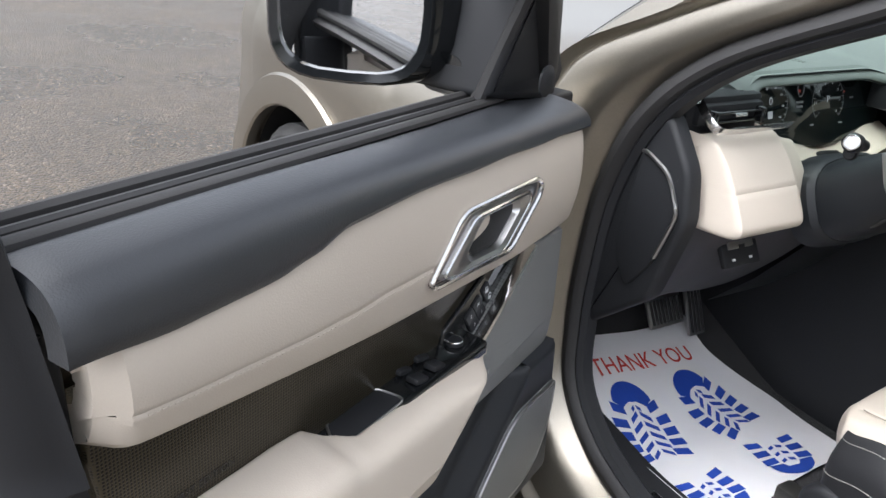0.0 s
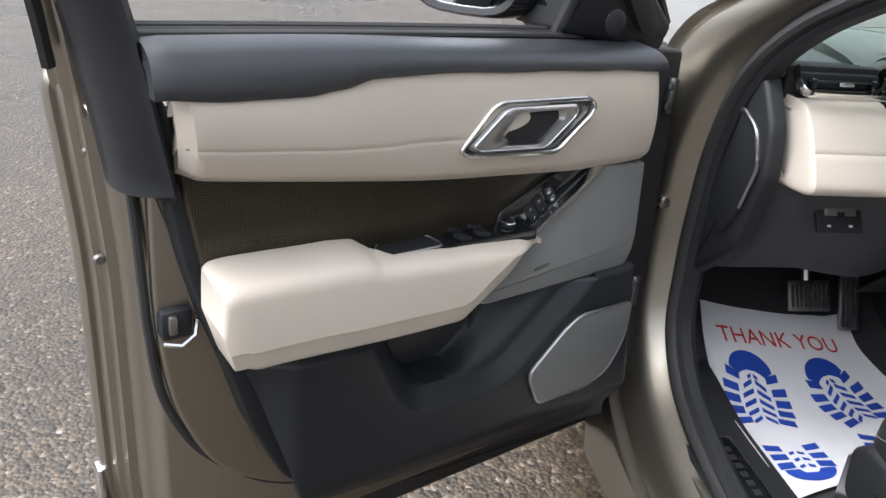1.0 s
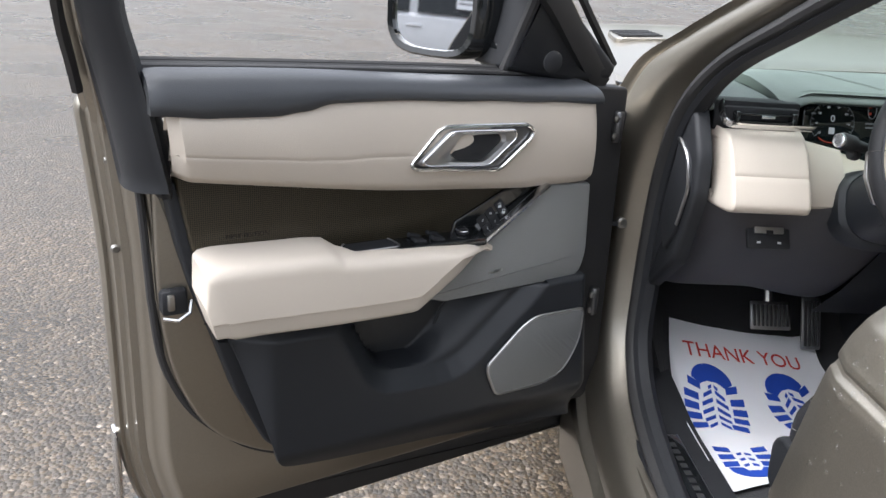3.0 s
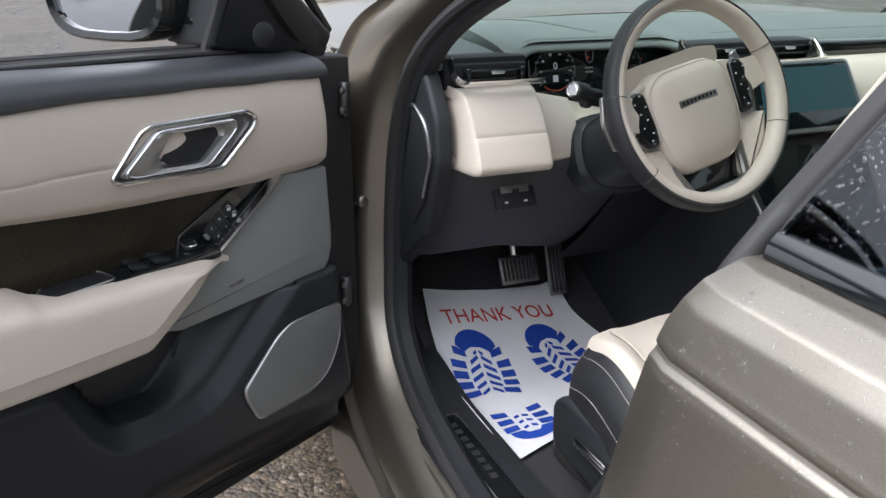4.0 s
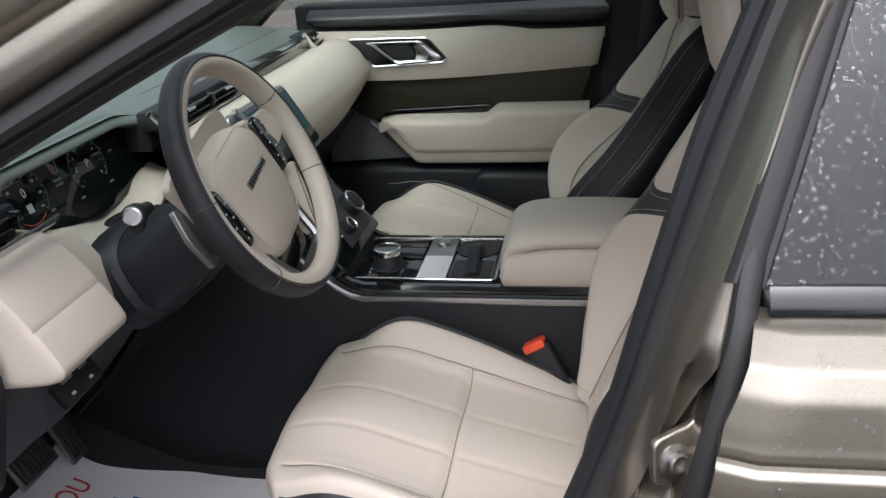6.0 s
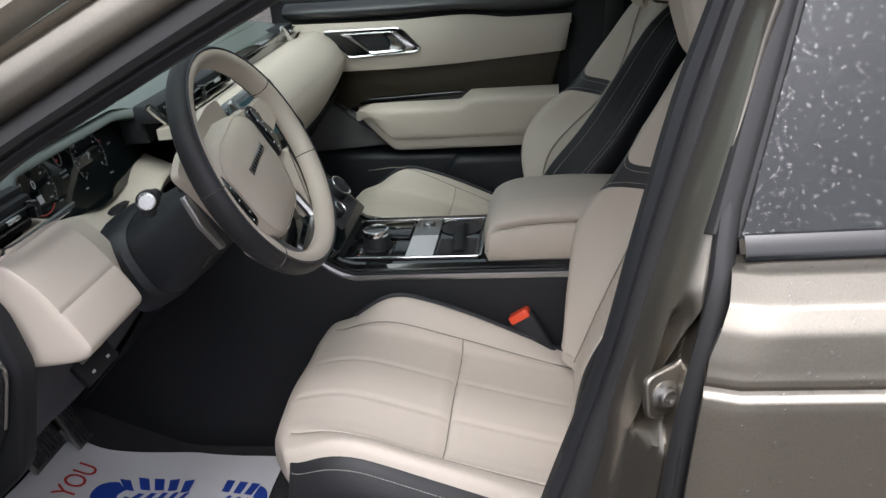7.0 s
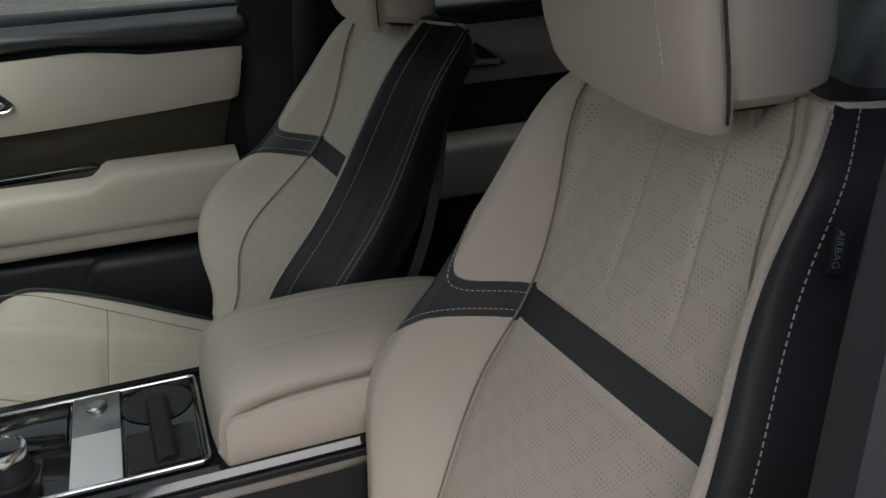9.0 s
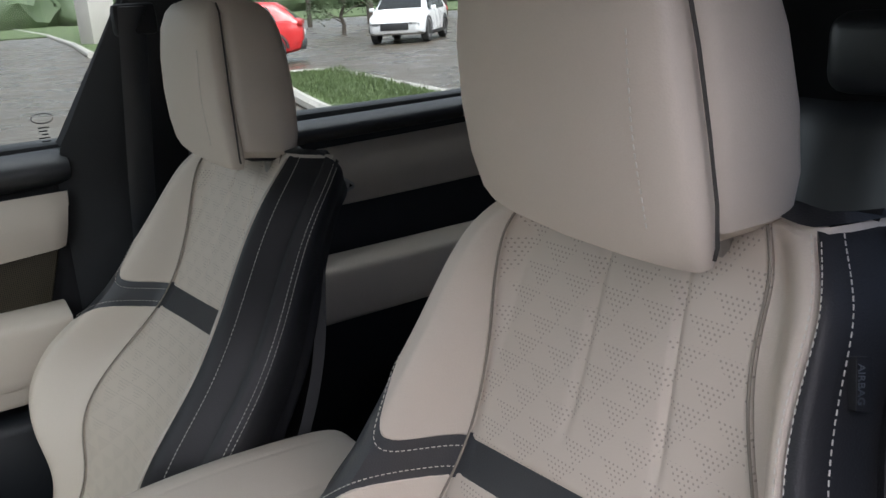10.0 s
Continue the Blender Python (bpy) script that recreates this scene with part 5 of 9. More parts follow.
def arm_end(k):
    """Share of the section kept near the two rounded ends."""
    return math.sqrt(max(0.0, 1 - (1 - min(1, k)) ** 2))


sl = [0.9345, 0.9335, 0.931, 0.927, 0.921, 0.914, 0.906] + [lerp(0.897, 0.41, i / 48) for i in range(49)] + [0.402, 0.394, 0.388, 0.384, 0.382]
loops = []
for s in sl:
    lp = arm_loop(s)
    zt = arm_sec(s)[2]
    grow = lerp(0.80, 1.0, arm_end((0.935 - s) / 0.020)) if s > 0.7 else lerp(0.55, 1.0, arm_end((s - 0.3815) / 0.020))
    c = sum(lp, Vector()) / len(lp)
    lp = [c + (p - c) * grow for p in lp]
    # the rear end leans: its lower part stands further forward
    loops.append([vec(p.x - 0.30 * max(0.0, zt - p.z) * step(0.74, 0.935, s), p.y, p.z) for p in lp])
arm = part("armrest", loft(loops), CREAM, door, "cream leather armrest and door pull")
seam = []
for i in range(50):
    s = lerp(0.925, 0.52, i / 49)
    nb, nf, zt, zf, low, mid = arm_sec(s)
    seam.append(vec(s - 0.30 * (zt - mid) * step(0.74, 0.935, s), nf + 0.003, mid + 0.0005))
part("armrest_stitching", stitches(seam), CREAM, arm, "cream stitching", kind="stuff")

# grey speaker panel beside it, dark lower trim with pocket, lower speaker
SP = fillet([(0.258, 0.955), (0.154, 0.949), (0.142, 0.80), (0.156, 0.752), (0.47, 0.745), (0.52, 0.76), (0.41, 0.85)], [0.006, 0.006, 0.05, 0.02, 0.01, 0.01, 0.01])
part("speaker_panel", slab([(p[0], p[1]) for p in SP], 0.05, 0.122, hp, 0.005), GRILLE, door, "grey punched speaker panel")
mark = bmesh.new()
for i in range(5):
    box(0.375 - i * 0.0065, 0.1228, 0.79 + 0.001 * i, 0.004, 0.001, 0.006, 0, bm=mark)
part("speaker_mark", mark, SATIN, door, "small plain mark", False)
LOW_TOP = [(0.885, 0.775), (0.86, 0.765), (0.70, 0.757), (0.52, 0.752), (0.47, 0.75), (0.36, 0.752), (0.25, 0.755), (0.145, 0.757)]
LOW_BOT = [(0.80, 0.49), (0.77, 0.462), (0.66, 0.440), (0.52, 0.425), (0.46, 0.42), (0.34, 0.405), (0.22, 0.392), (0.09, 0.382)]
POCKET = fillet([(0.675, 0.80), (0.668, 0.757), (0.614, 0.645), (0.588, 0.619), (0.440, 0.612), (0.373, 0.673), (0.309, 0.730), (0.272, 0.765), (0.26, 0.80)], [0.0, 0.02, 0.03, 0.03, 0.06, 0.02, 0.02, 0.02, 0.0], 3)


def pocket_depth(s, z):
    """How far inside the pocket's rim a point lies; negative outside."""
    best, inside = 9.0, False
    for i in range(len(POCKET)):
        a, b = POCKET[i - 1], POCKET[i]
        dx, dz = b[0] - a[0], b[1] - a[1]
        q = dx * dx + dz * dz
        t = min(1, max(0, ((s - a[0]) * dx + (z - a[1]) * dz) / q)) if q > 1e-12 else 0
        best = min(best, math.hypot(s - a[0] - t * dx, z - a[1] - t * dz))
        if (a[1] > z) != (b[1] > z) and s < a[0] + (z - a[1]) / dz * dx:
            inside = not inside
    return best if inside else -best


def low_fn(u, v):
    a, b = along([(x, 0, z) for x, z in LOW_TOP], u), along([(x, 0, z) for x, z in LOW_BOT], u)
    p = lerp(a, b, v)
    s, z = p.x, p.z
    d = pocket_depth(s, z)
    top = along([(x, 0, zz) for x, zz in LOW_TOP], u).z - z
    # a rounded rim falls away towards the pocket and the top edge
    rim = min(-d, max(top, 0.0) + 0.004) if s > 0.60 else -d
    n = 0.111 + 0.028 * min(1, max(rim, 0) / 0.034)
    n -= 0.055 * step(0.51, 0.40, z) + 0.03 * step(0.80, 0.87, s)
    if d > 0:
        side = step(0.52, 0.44, s)
        n -= 0.056 * step(0.0, lerp(0.010, 0.070, side), d)
    return Vector((s, n, z))


part("lower_trim", sheet(low_fn, 170, 96, 0.02, puff=0.008, roll=0.02, flip=True), TRIM_NAVY, door, "blue-black moulded lower trim with a pocket")
part("pocket_rib", tube([vec(0.462, 0.052, 0.625), vec(0.456, 0.058, 0.66), vec(0.446, 0.066, 0.703), vec(0.425, 0.072, 0.73), vec(0.408, 0.078, 0.752)], 0.0035, 6), TRIM_NAVY, door, "moulded rib inside the pocket")
LS = fillet([(0.149, 0.688), (0.268, 0.689), (0.300, 0.672), (0.374, 0.600), (0.372, 0.582), (0.348, 0.530), (0.230, 0.531), (0.182, 0.552), (0.150, 0.612)], [0.01, 0.03, 0.03, 0.02, 0.02, 0.012, 0.04, 0.05, 0.05], 6)
lsp = part("lower_speaker", slab([(p[0], p[1]) for p in LS], 0.08, 0.147, hp, 0.004), GRILLE, door, "grey punched speaker grille")
part("speaker_rim", tube([vec(p[0], 0.144, p[1]) for p in LS], 0.0032, 8, closed=True), SATIN, lsp, "satin metal rim")

# mirror: the sail, the arm, the housing and the glass
sail = fillet([(0.352, 1.165), (0.322, 1.30), (0.30, 1.335), (0.06, 1.16), (0.075, 1.135), (0.20, 1.14)], [0.01, 0.02, 0.01, 0.01, 0.01, 0.02])
mir = part("mirror_sail", slab([(p[0], p[1]) for p in sail], -0.035, 0.066, lambda a, b, h: Vector((a, h * (1 - 0.3 * step(0.2, 0.05, a)) + 0.28 * max(0, b - 1.16) + (0.0 if h < 0.02 else 0.050 * bell(a, 0.262, 0.06) * bell(b, 1.178, 0.06)), b)), 0.012), SOFT_BLACK, door, "black mirror sail with a small speaker")
part("tweeter", turned([(0.020, 0), (0.020, 0.003), (0.014, 0.006), (0.004, 0.007)], Matrix.Translation((0.279, 0.118, 1.186)) @ Matrix.Rotation(-math.pi / 2, 4, "X"), 20), SOFT_BLACK, mir, "black tweeter cap")
part("front_quarter_bar", tube([vec(0.345, 0.06, 1.16), vec(0.33, 0.075, 1.22), vec(0.315, 0.10, 1.30), vec(0.305, 0.115, 1.35)], 0.010, 8), RUBBER, mir, "black quarter bar")


def oval(cx, cz, w, h, s, k=0.0, n=28, e=3.2):
    pts = []
    for i in range(n):
        a = 2 * math.pi * i / n
        ca, sa = math.cos(a), math.sin(a)
        x = abs(ca) ** (2 / e) * (1 if ca > 0 else -1) * w / 2
        z = abs(sa) ** (2 / e) * (1 if sa > 0 else -1) * h / 2
        pts.append(Vector((s, cx + x, cz + z + k * x)))
    return pts


MZ = 1.258
MIRROR_AT = Matrix.Translation((0.4145, -0.0865, MZ)) @ Matrix.Rotation(radians(29), 4, "Z") @ Matrix.Rotation(radians(-2), 4, "Y") @ Matrix.Translation((0, 0, -MZ))


def mirror_loop(y, w, h, s, dz=0.0):
    return [MIRROR_AT @ p for p in oval(y, MZ + dz, w, h, s, e=3.4)]


house = part("mirror_housing", loft([mirror_loop(0.055, 0.04, 0.05, -0.145, 0.01), mirror_loop(0.05, 0.12, 0.10, -0.135, 0.008), mirror_loop(0.036, 0.195, 0.150, -0.105, 0.004), mirror_loop(0.022, 0.245, 0.178, -0.055), mirror_loop(0.012, 0.232, 0.187, -0.015),
                                     mirror_loop(0.002, 0.207, 0.186, 0.006), mirror_loop(0.0, 0.196, 0.178, 0.011), mirror_loop(0.0, 0.176, 0.158, 0.009), mirror_loop(0.0, 0.172, 0.154, -0.006)]), PIANO, door, "gloss black door mirror housing with rain drops")
mg = bmesh.new()
loft([mirror_loop(0.0, 0.174, 0.156, -0.004), mirror_loop(0.0, 0.174, 0.156, 0.0)], True, mg)
part("mirror_glass", mg, MIRROR, house, "mirror glass spotted with rain", False)
part("mirror_arm", loft([oval(0.03, 1.168, 0.07, 0.07, 0.285), oval(0.022, 1.178, 0.07, 0.062, 0.315), oval(0.005, 1.184, 0.06, 0.05, 0.345)]), PIANO, door, "gloss black mirror arm")
rng = random.Random(11)
bm = bmesh.new()
spots = []
for i in range(160):
    k, a = rng.uniform(-0.10, 0.0), rng.uniform(0, 6.28)
    q = MIRROR_AT @ Vector((k, 0.104 + 0.25 * min(0, k + 0.03), MZ + rng.uniform(-0.07, 0.08)))
    spots.append((q, (MIRROR_AT.to_3x3() @ Vector((-0.15, 1, 0))).normalized()))
for i in range(26):
    q = MIRROR_AT @ Vector((0.0005, rng.uniform(-0.08, 0.08), MZ + rng.uniform(-0.07, 0.07)))
    spots.append((q, (MIRROR_AT.to_3x3() @ Vector((1, 0, 0))).normalized()))
part("mirror_drops", drops(bm, spots, rng, 0.0006, 0.0017, 0.4), WATER, house, "beads of rain water", kind="stuff")

# hinges and check strap between door and body
strap = thing("door_check", (0, 0, 0), "black steel door check strap with its bolted bracket", "door check")
part("strap", box(-0.86, 0.29, 0.812, 0.075, 0.02, 0.010, 0.003), SOFT_BLACK, strap)
part("bracket", box(-0.836, 0.292, 0.816, 0.03, 0.03, 0.026, 0.006), STEEL, strap, "plated bracket")
part("strap_bolt", turned([(0.008, 0), (0.008, 0.004), (0.005, 0.006)], Matrix.Translation((-0.845, 0.276, 0.822)) @ Matrix.Rotation(math.pi / 2, 4, "X"), 12), STEEL, strap, "bolt head")
for z in (1.03, 0.64):
    hg = thing("steel_hinge", (0, 0, z), "black painted steel door hinge on the pillar", "door hinge", "door hinges")
    part("leaf", box(-0.872, 0.312, 0, 0.03, 0.024, 0.06, 0.008), SOFT_BLACK, hg)
    part("pin", turned([(0.009, -0.045), (0.011, -0.042), (0.011, 0.042), (0.009, 0.045)], Matrix.Translation((-0.893, 0.285, 0)), 14), STEEL, hg, "steel hinge pin")
    part("hinge_arm", box(-0.905, 0.275, 0, 0.045, 0.02, 0.05, 0.006), SOFT_BLACK, hg)
    part("knuckle", turned([(0.008, -0.032), (0.011, -0.028), (0.011, 0.028), (0.008, 0.032)], Matrix.Translation((-0.8985, 0.222, 0.012)), 14), DARK_SATIN, hg, "worn dark hinge knuckle")
    for dz in (-0.018, 0.018):
        part("hinge_bolt", turned([(0.0075, 0), (0.0075, 0.003), (0.0045, 0.005)], Matrix.Translation((-0.905, 0.214, 0.012 + dz)) @ DOOR_M.to_3x3().to_4x4() @ Matrix.Rotation(-math.pi / 2, 4, "X"), 12), STEEL, hg, "plated bolt head")
# grommet and cable between pillar and door
part("cable_gaiter", tube(spline([(-0.852, 0.315, 0.93), (-0.875, 0.305, 0.925), (-0.90, 0.295, 0.93)], 10), 0.011, 10), RUBBER, strap, "black rubber cable gaiter")


# ---- cabin: floor, bulkhead, far side ----
cabin = thing("cabin_lining", (0, 0, 0), "black carpeted floor and dark trim lining a car cabin", "car interior", kind="structure")


def floor_z(x, y):
    """Carpet height: flat wells, a toe board in front, a footrest at the outer side."""
    f = min(1, max(0, (x + 0.64) / 0.34))
    d = y - lerp(0.165, 0.215, f)
    ramp = 0.5 * (d + math.sqrt(d * d + 0.0009)) - 0.002 if d > -0.2 else 0
    return 0.370 + lerp(0.55, 0.42, f) * max(0, ramp) + 0.35 * max(0, y - 0.47) + 0.03 * step(-0.65, -0.70, x)


def floor_fn(u, v):
    x, y = lerp(-0.70, 0.72, u), lerp(0.80, -1.75, v)
    return Vector((x, y, floor_z(x if x < 0 else -x, y)))


part("carpet", sheet(floor_fn, 60, 70, 0.02, flip=True), CARPET, cabin, "black carpet")
bm = bmesh.new()
skin(bm, [[vec(x, y, z) for x in [lerp(-0.75, 0.75, i / 10) for i in range(11)]] for y, z in ((0.62, 0.45), (0.60, 0.80), (0.58, 1.10))])
part("bulkhead", bm, CARPET, cabin, "black bulkhead lining")


def kick_fn(u, v):
    y = lerp(0.62, 0.235, u)
    return Vector((-0.735 - 0.045 * step(0.3, 1, u) + 0.02 * math.sin(3 * v), y, lerp(1.08, 0.40, v)))


part("kick_panel", sheet(kick_fn, 16, 16, 0.02), SOFT_BLACK, cabin, "black kick panel")
bm = bmesh.new()
skin(bm, [[vec(0.80, y, z) for y in (0.7, 0.4, 0.1)] for z in (0.35, 0.8, 1.1)])
part("kick_panel", bm, SOFT_BLACK, cabin, "black kick panel")
# tailgate end closes the cabin
bm = bmesh.new()
skin(bm, [[vec(x, y, z) for x in (-0.9, -0.4, 0.4, 0.9)] for y, z in ((-2.35, 0.3), (-2.4, 1.0), (-2.2, 1.58))])
part("tailgate_lining", bm, SOFT_BLACK, cabin, "dark tailgate lining")

# far doors: x is the inner face
far_door = thing("passenger_door", (0, 0, 0), "shut passenger car door lined in cream leather and dark weave", "car door")
far = lambda a, b, h: Vector((0.80 - h, a, b))


def far_sheet(top, low, deep, bulge, y0, y1):
    def fn(u, v):
        a, b = along([(y, 0, z) for y, z in top], u), along([(y, 0, z) for y, z in low], u)
        p = lerp(a, b, v)
        return Vector((0.80 - deep - bulge * math.sin(math.pi * v) ** 0.7, p.x, p.z))
    return fn


part("door_carcass", box(0.845, -0.30, 0.75, 0.08, 1.02, 0.86, 0.01), SOFT_BLACK, far_door, "black door backing")
FT = [(0.16, 1.122), (0.0, 1.118), (-0.18, 1.116), (-0.34, 1.120), (-0.42, 1.112), (-0.47, 1.106), (-0.64, 1.106)]
FL = [(0.16, 0.975), (0.0, 0.972), (-0.15, 0.972), (-0.30, 0.977), (-0.45, 0.986), (-0.55, 0.993), (-0.62, 0.998)]
up_fn = far_sheet(FT, FL, 0.035, 0.016, 0, 0)
part("upper_panel", sheet(up_fn, 70, 24, 0.03, puff=0.006, roll=0.04, flip=True), CREAM, far_door, "cream leather upper door panel")
part("panel_stitching", stitches([up_fn(u, 0.5) + Vector((-0.0008, 0, 0)) for u in [lerp(0.50, 0.97, i / 40) for i in range(41)]]), CREAM, far_door, "cream stitching", kind="stuff")
BT = [(0.16, 1.175), (-0.2, 1.172), (-0.65, 1.178)]
part("belt_pad", sheet(far_sheet(BT, [(0.16, 1.120), (0.0, 1.116), (-0.18, 1.114), (-0.34, 1.118), (-0.42, 1.110), (-0.47, 1.104), (-0.65, 1.104)], 0.0, 0.05, 0, 0), 60, 14, 0.03, puff=0.006, flip=True), NAVY, far_door, "blue-black leather belt pad")
part("woven_insert", slab(fillet([(0.13, 0.985), (-0.615, 1.01), (-0.58, 0.90), (-0.34, 0.88), (0.06, 0.865)], 0.01), 0.0, 0.022, far, 0.004), WEAVE, far_door, "bronze and black woven-look insert")
part("switch_panel", slab(fillet([(-0.03, 0.884), (-0.325, 0.882), (-0.345, 0.900), (-0.33, 0.906), (-0.06, 0.897)], 0.004), 0.0, 0.045, far, 0.003), PIANO, far_door, "gloss black switch panel")


def parm_loop(y, n=26):
    zt = lerp(0.882, 0.905, step(-0.32, -0.36, y)) - 0.012 * step(-0.06, -0.025, y)
    low = 0.752 + 0.10 * max(0, (y + 0.13) / 0.10) if y > -0.13 else 0.752
    low = min(low, zt - 0.012)
    mid = min(low + 0.035, zt - 0.006)
    d = 0.095 - 0.02 * step(-0.10, -0.02, y)
    c = [(0.02, zt), (d - 0.02, zt - 0.006), (d - 0.004, zt - 0.014), (d, zt - 0.03), (d + 0.001, lerp(zt, mid, 0.6)), (d - 0.002, mid + 0.002), (d - 0.006, mid - 0.003), (d - 0.010, low + 0.004), (d - 0.02, low), (0.02, low), (0.01, lerp(low, zt, 0.5))]
    return [Vector((0.80 - p.x, y, p.y)) for p in spline([(a, b, 0) for a, b in c], n, True)]


part("armrest", loft([parm_loop(lerp(-0.025, -0.60, i / 40)) for i in range(41)]), CREAM, far_door, "cream leather armrest")
part("lower_trim", slab(fillet([(0.16, 0.74), (-0.28, 0.735), (-0.33, 0.728), (-0.60, 0.726), (-0.55, 0.42), (0.16, 0.40)], 0.02), 0.0, 0.07, far, 0.02), TRIM_NAVY, far_door, "blue-black moulded lower trim")
part("pocket_lip", slab(fillet([(-0.30, 0.728), (-0.60, 0.726), (-0.59, 0.45), (-0.35, 0.45), (-0.25, 0.66)], 0.02), 0.0, 0.10, far, 0.02), TRIM_NAVY, far_door, "blue-black pocket front")
part("speaker_panel", slab(fillet([(0.14, 0.95), (0.02, 0.872), (-0.12, 0.755), (0.14, 0.74)], 0.006), 0.0, 0.03, far, 0.004), GRILLE, far_door, "grey punched speaker panel")
part("bright_trim", tube([vec(0.772, 0.15, 0.972), vec(0.766, 0.04, 0.884), vec(0.764, 0.01, 0.862)], 0.0045, 6), CHROME, far_door, "satin chrome trim strip")
PH = fillet([(0.045, 1.086), (0.040, 1.094), (-0.165, 1.092), (-0.178, 1.086), (-0.222, 1.034), (-0.212, 1.026), (-0.020, 1.019)], 0.010, 4)
ph = part("door_handle", slab([(p[0], p[1]) for p in PH], 0.02, 0.052, far, 0.003), PIANO, far_door, "recessed chrome inner door handle")
part("handle_bezel", tube([far(p[0], p[1], 0.054) for p in PH], 0.0036, 8, closed=True), CHROME, ph, "chrome bezel")
lo_ = fillet([(0.0, 1.086), (-0.15, 1.086), (-0.165, 1.080), (-0.212, 1.038), (-0.195, 1.031), (-0.085, 1.026)], 0.012, 6)
li_ = fillet([(-0.038, 1.078), (-0.115, 1.079), (-0.128, 1.072), (-0.140, 1.048), (-0.130, 1.036), (-0.085, 1.034)], 0.012, 6)
bm = bmesh.new()
skin(bm, [[far(p[0], p[1], h) for p in pp] for pp, h in ((lo_, 0.045), (lo_, 0.058))] + [[far(lerp(p[0], q[0], f), lerp(p[1], q[1], f), h) for p, q in zip(lo_, li_)] for f, h in ((0.3, 0.063), (0.8, 0.060), (1.0, 0.05))], close_u=True)
part("handle_lever", bm, CHROME, ph, "satin chrome pull lever")
part("handle_cup", slab([(p[0], p[1]) for p in li_], 0.02, 0.054, far, 0.002), SOFT_BLACK, ph, "dark finger recess")


def fglass_fn(u, v):
    z = lerp(1.165, 1.52, v)
    return Vector((0.845 - 0.50 * (z - 1.165), lerp(0.42 - 1.85 * (z - 1.165) * 0.9, -0.67 - 0.52 * (z - 1.165), u), z))


fg = part("window_glass", sheet(fglass_fn, 16, 10, 0.004), WIN, far_door, "clear side window wet with rain")
rng = random.Random(8)
far_spots = []
for i in range(700):
    u, v = rng.random(), rng.random()
    far_spots.append((fglass_fn(u, v) + Vector((0.005, 0, 0)), Vector((0.87, 0, 0.49))))
part("glass_drops", drops(bmesh.new(), far_spots, rng, 0.0008, 0.0028, 0.45), WATER, far_door, "rain drops on the glass", kind="stuff")
part("maker_mark", tube([fglass_fn(0.93, 0.166) + Vector((-0.003, 0.018 * math.cos(a), 0.0085 * math.sin(a))) for a in [i * math.pi / 10 for i in range(20)]], 0.0009, 4, closed=True), SOFT_BLACK, far_door, "etched oval mark on the glass")
bm = bmesh.new()
for i in range(6):
    p = fglass_fn(0.93, 0.166)
    box(p.x - 0.003, p.y + 0.002 * (i % 2), p.z - 0.016 - i * 0.006, 0.0006, 0.018 - 0.004 * (i % 3), 0.0022, 0, bm=bm)
part("maker_lines", bm, SOFT_BLACK, far_door, "small plain etched bars", False)
part("window_frame", tube([vec(0.83, 0.40, 1.17), vec(0.76, 0.0, 1.36), vec(0.70, -0.4, 1.51), vec(0.68, -0.6, 1.535)], 0.022, 8), SOFT_BLACK, far_door, "black window frame")
part("window_post", tube([vec(0.825, -0.655, 1.16), vec(0.74, -0.745, 1.34), vec(0.67, -0.84, 1.53)], 0.022, 8, flat=0.8), SOFT_BLACK, far_door, "black rear window post")

rear_far = thing("rear_passenger_door", (0, 0, 0), "shut rear car door with dark trim and cream inserts", "car door")
part("door_carcass", box(0.845, -1.42, 0.74, 0.07, 1.12, 0.86, 0.01), SOFT_BLACK, rear_far, "black door backing")
rfn = far_sheet([(-0.86, 1.10), (-1.3, 1.105), (-1.95, 1.12)], [(-0.86, 0.965), (-1.3, 0.965), (-1.95, 0.975)], 0.02, 0.018, 0, 0)
part("upper_panel", sheet(rfn, 40, 12, 0.03, puff=0.006, flip=True), CREAM, rear_far, "cream leather panel in shade")
part("belt_pad", sheet(far_sheet([(-0.86, 1.162), (-1.4, 1.166), (-1.95, 1.174)], [(-0.86, 1.105), (-1.4, 1.11), (-1.95, 1.125)], 0.0, 0.045, 0, 0), 40, 12, 0.03, puff=0.006, flip=True), NAVY, rear_far, "blue-black belt pad")
part("armrest", loft([[Vector((0.80 - p.x, y, p.y)) for p in spline([(0.01, 0.86, 0), (0.07, 0.855, 0), (0.085, 0.83, 0), (0.08, 0.74, 0), (0.01, 0.735, 0)], 20, True)] for y in [lerp(-1.0, -1.55, i / 12) for i in range(13)]]), CREAM, rear_far, "cream leather armrest in shade")
RH = fillet([(-0.95, 1.072), (-1.12, 1.07), (-1.20, 1.012), (-1.17, 1.004), (-1.0, 1.010)], 0.012, 4)
rh = part("door_handle", slab([(p[0], p[1]) for p in RH], 0.02, 0.042, far, 0.003), PIANO, rear_far, "recessed inner door handle")
part("handle_bezel", tube([far(p[0], p[1], 0.044) for p in RH], 0.0036, 8, closed=True), SATIN, rh, "satin bezel")
part("handle_lever", tube([far(-1.02, 1.03, 0.048), far(-1.10, 1.022, 0.05), far(-1.18, 1.018, 0.048)], 0.006, 8), SATIN, rh, "satin pull lever")


def rfglass_fn(u, v):
    z = lerp(1.155, 1.52, v)
    return Vector((0.845 - 0.50 * (z - 1.155), lerp(-0.86, -2.0, u), z))


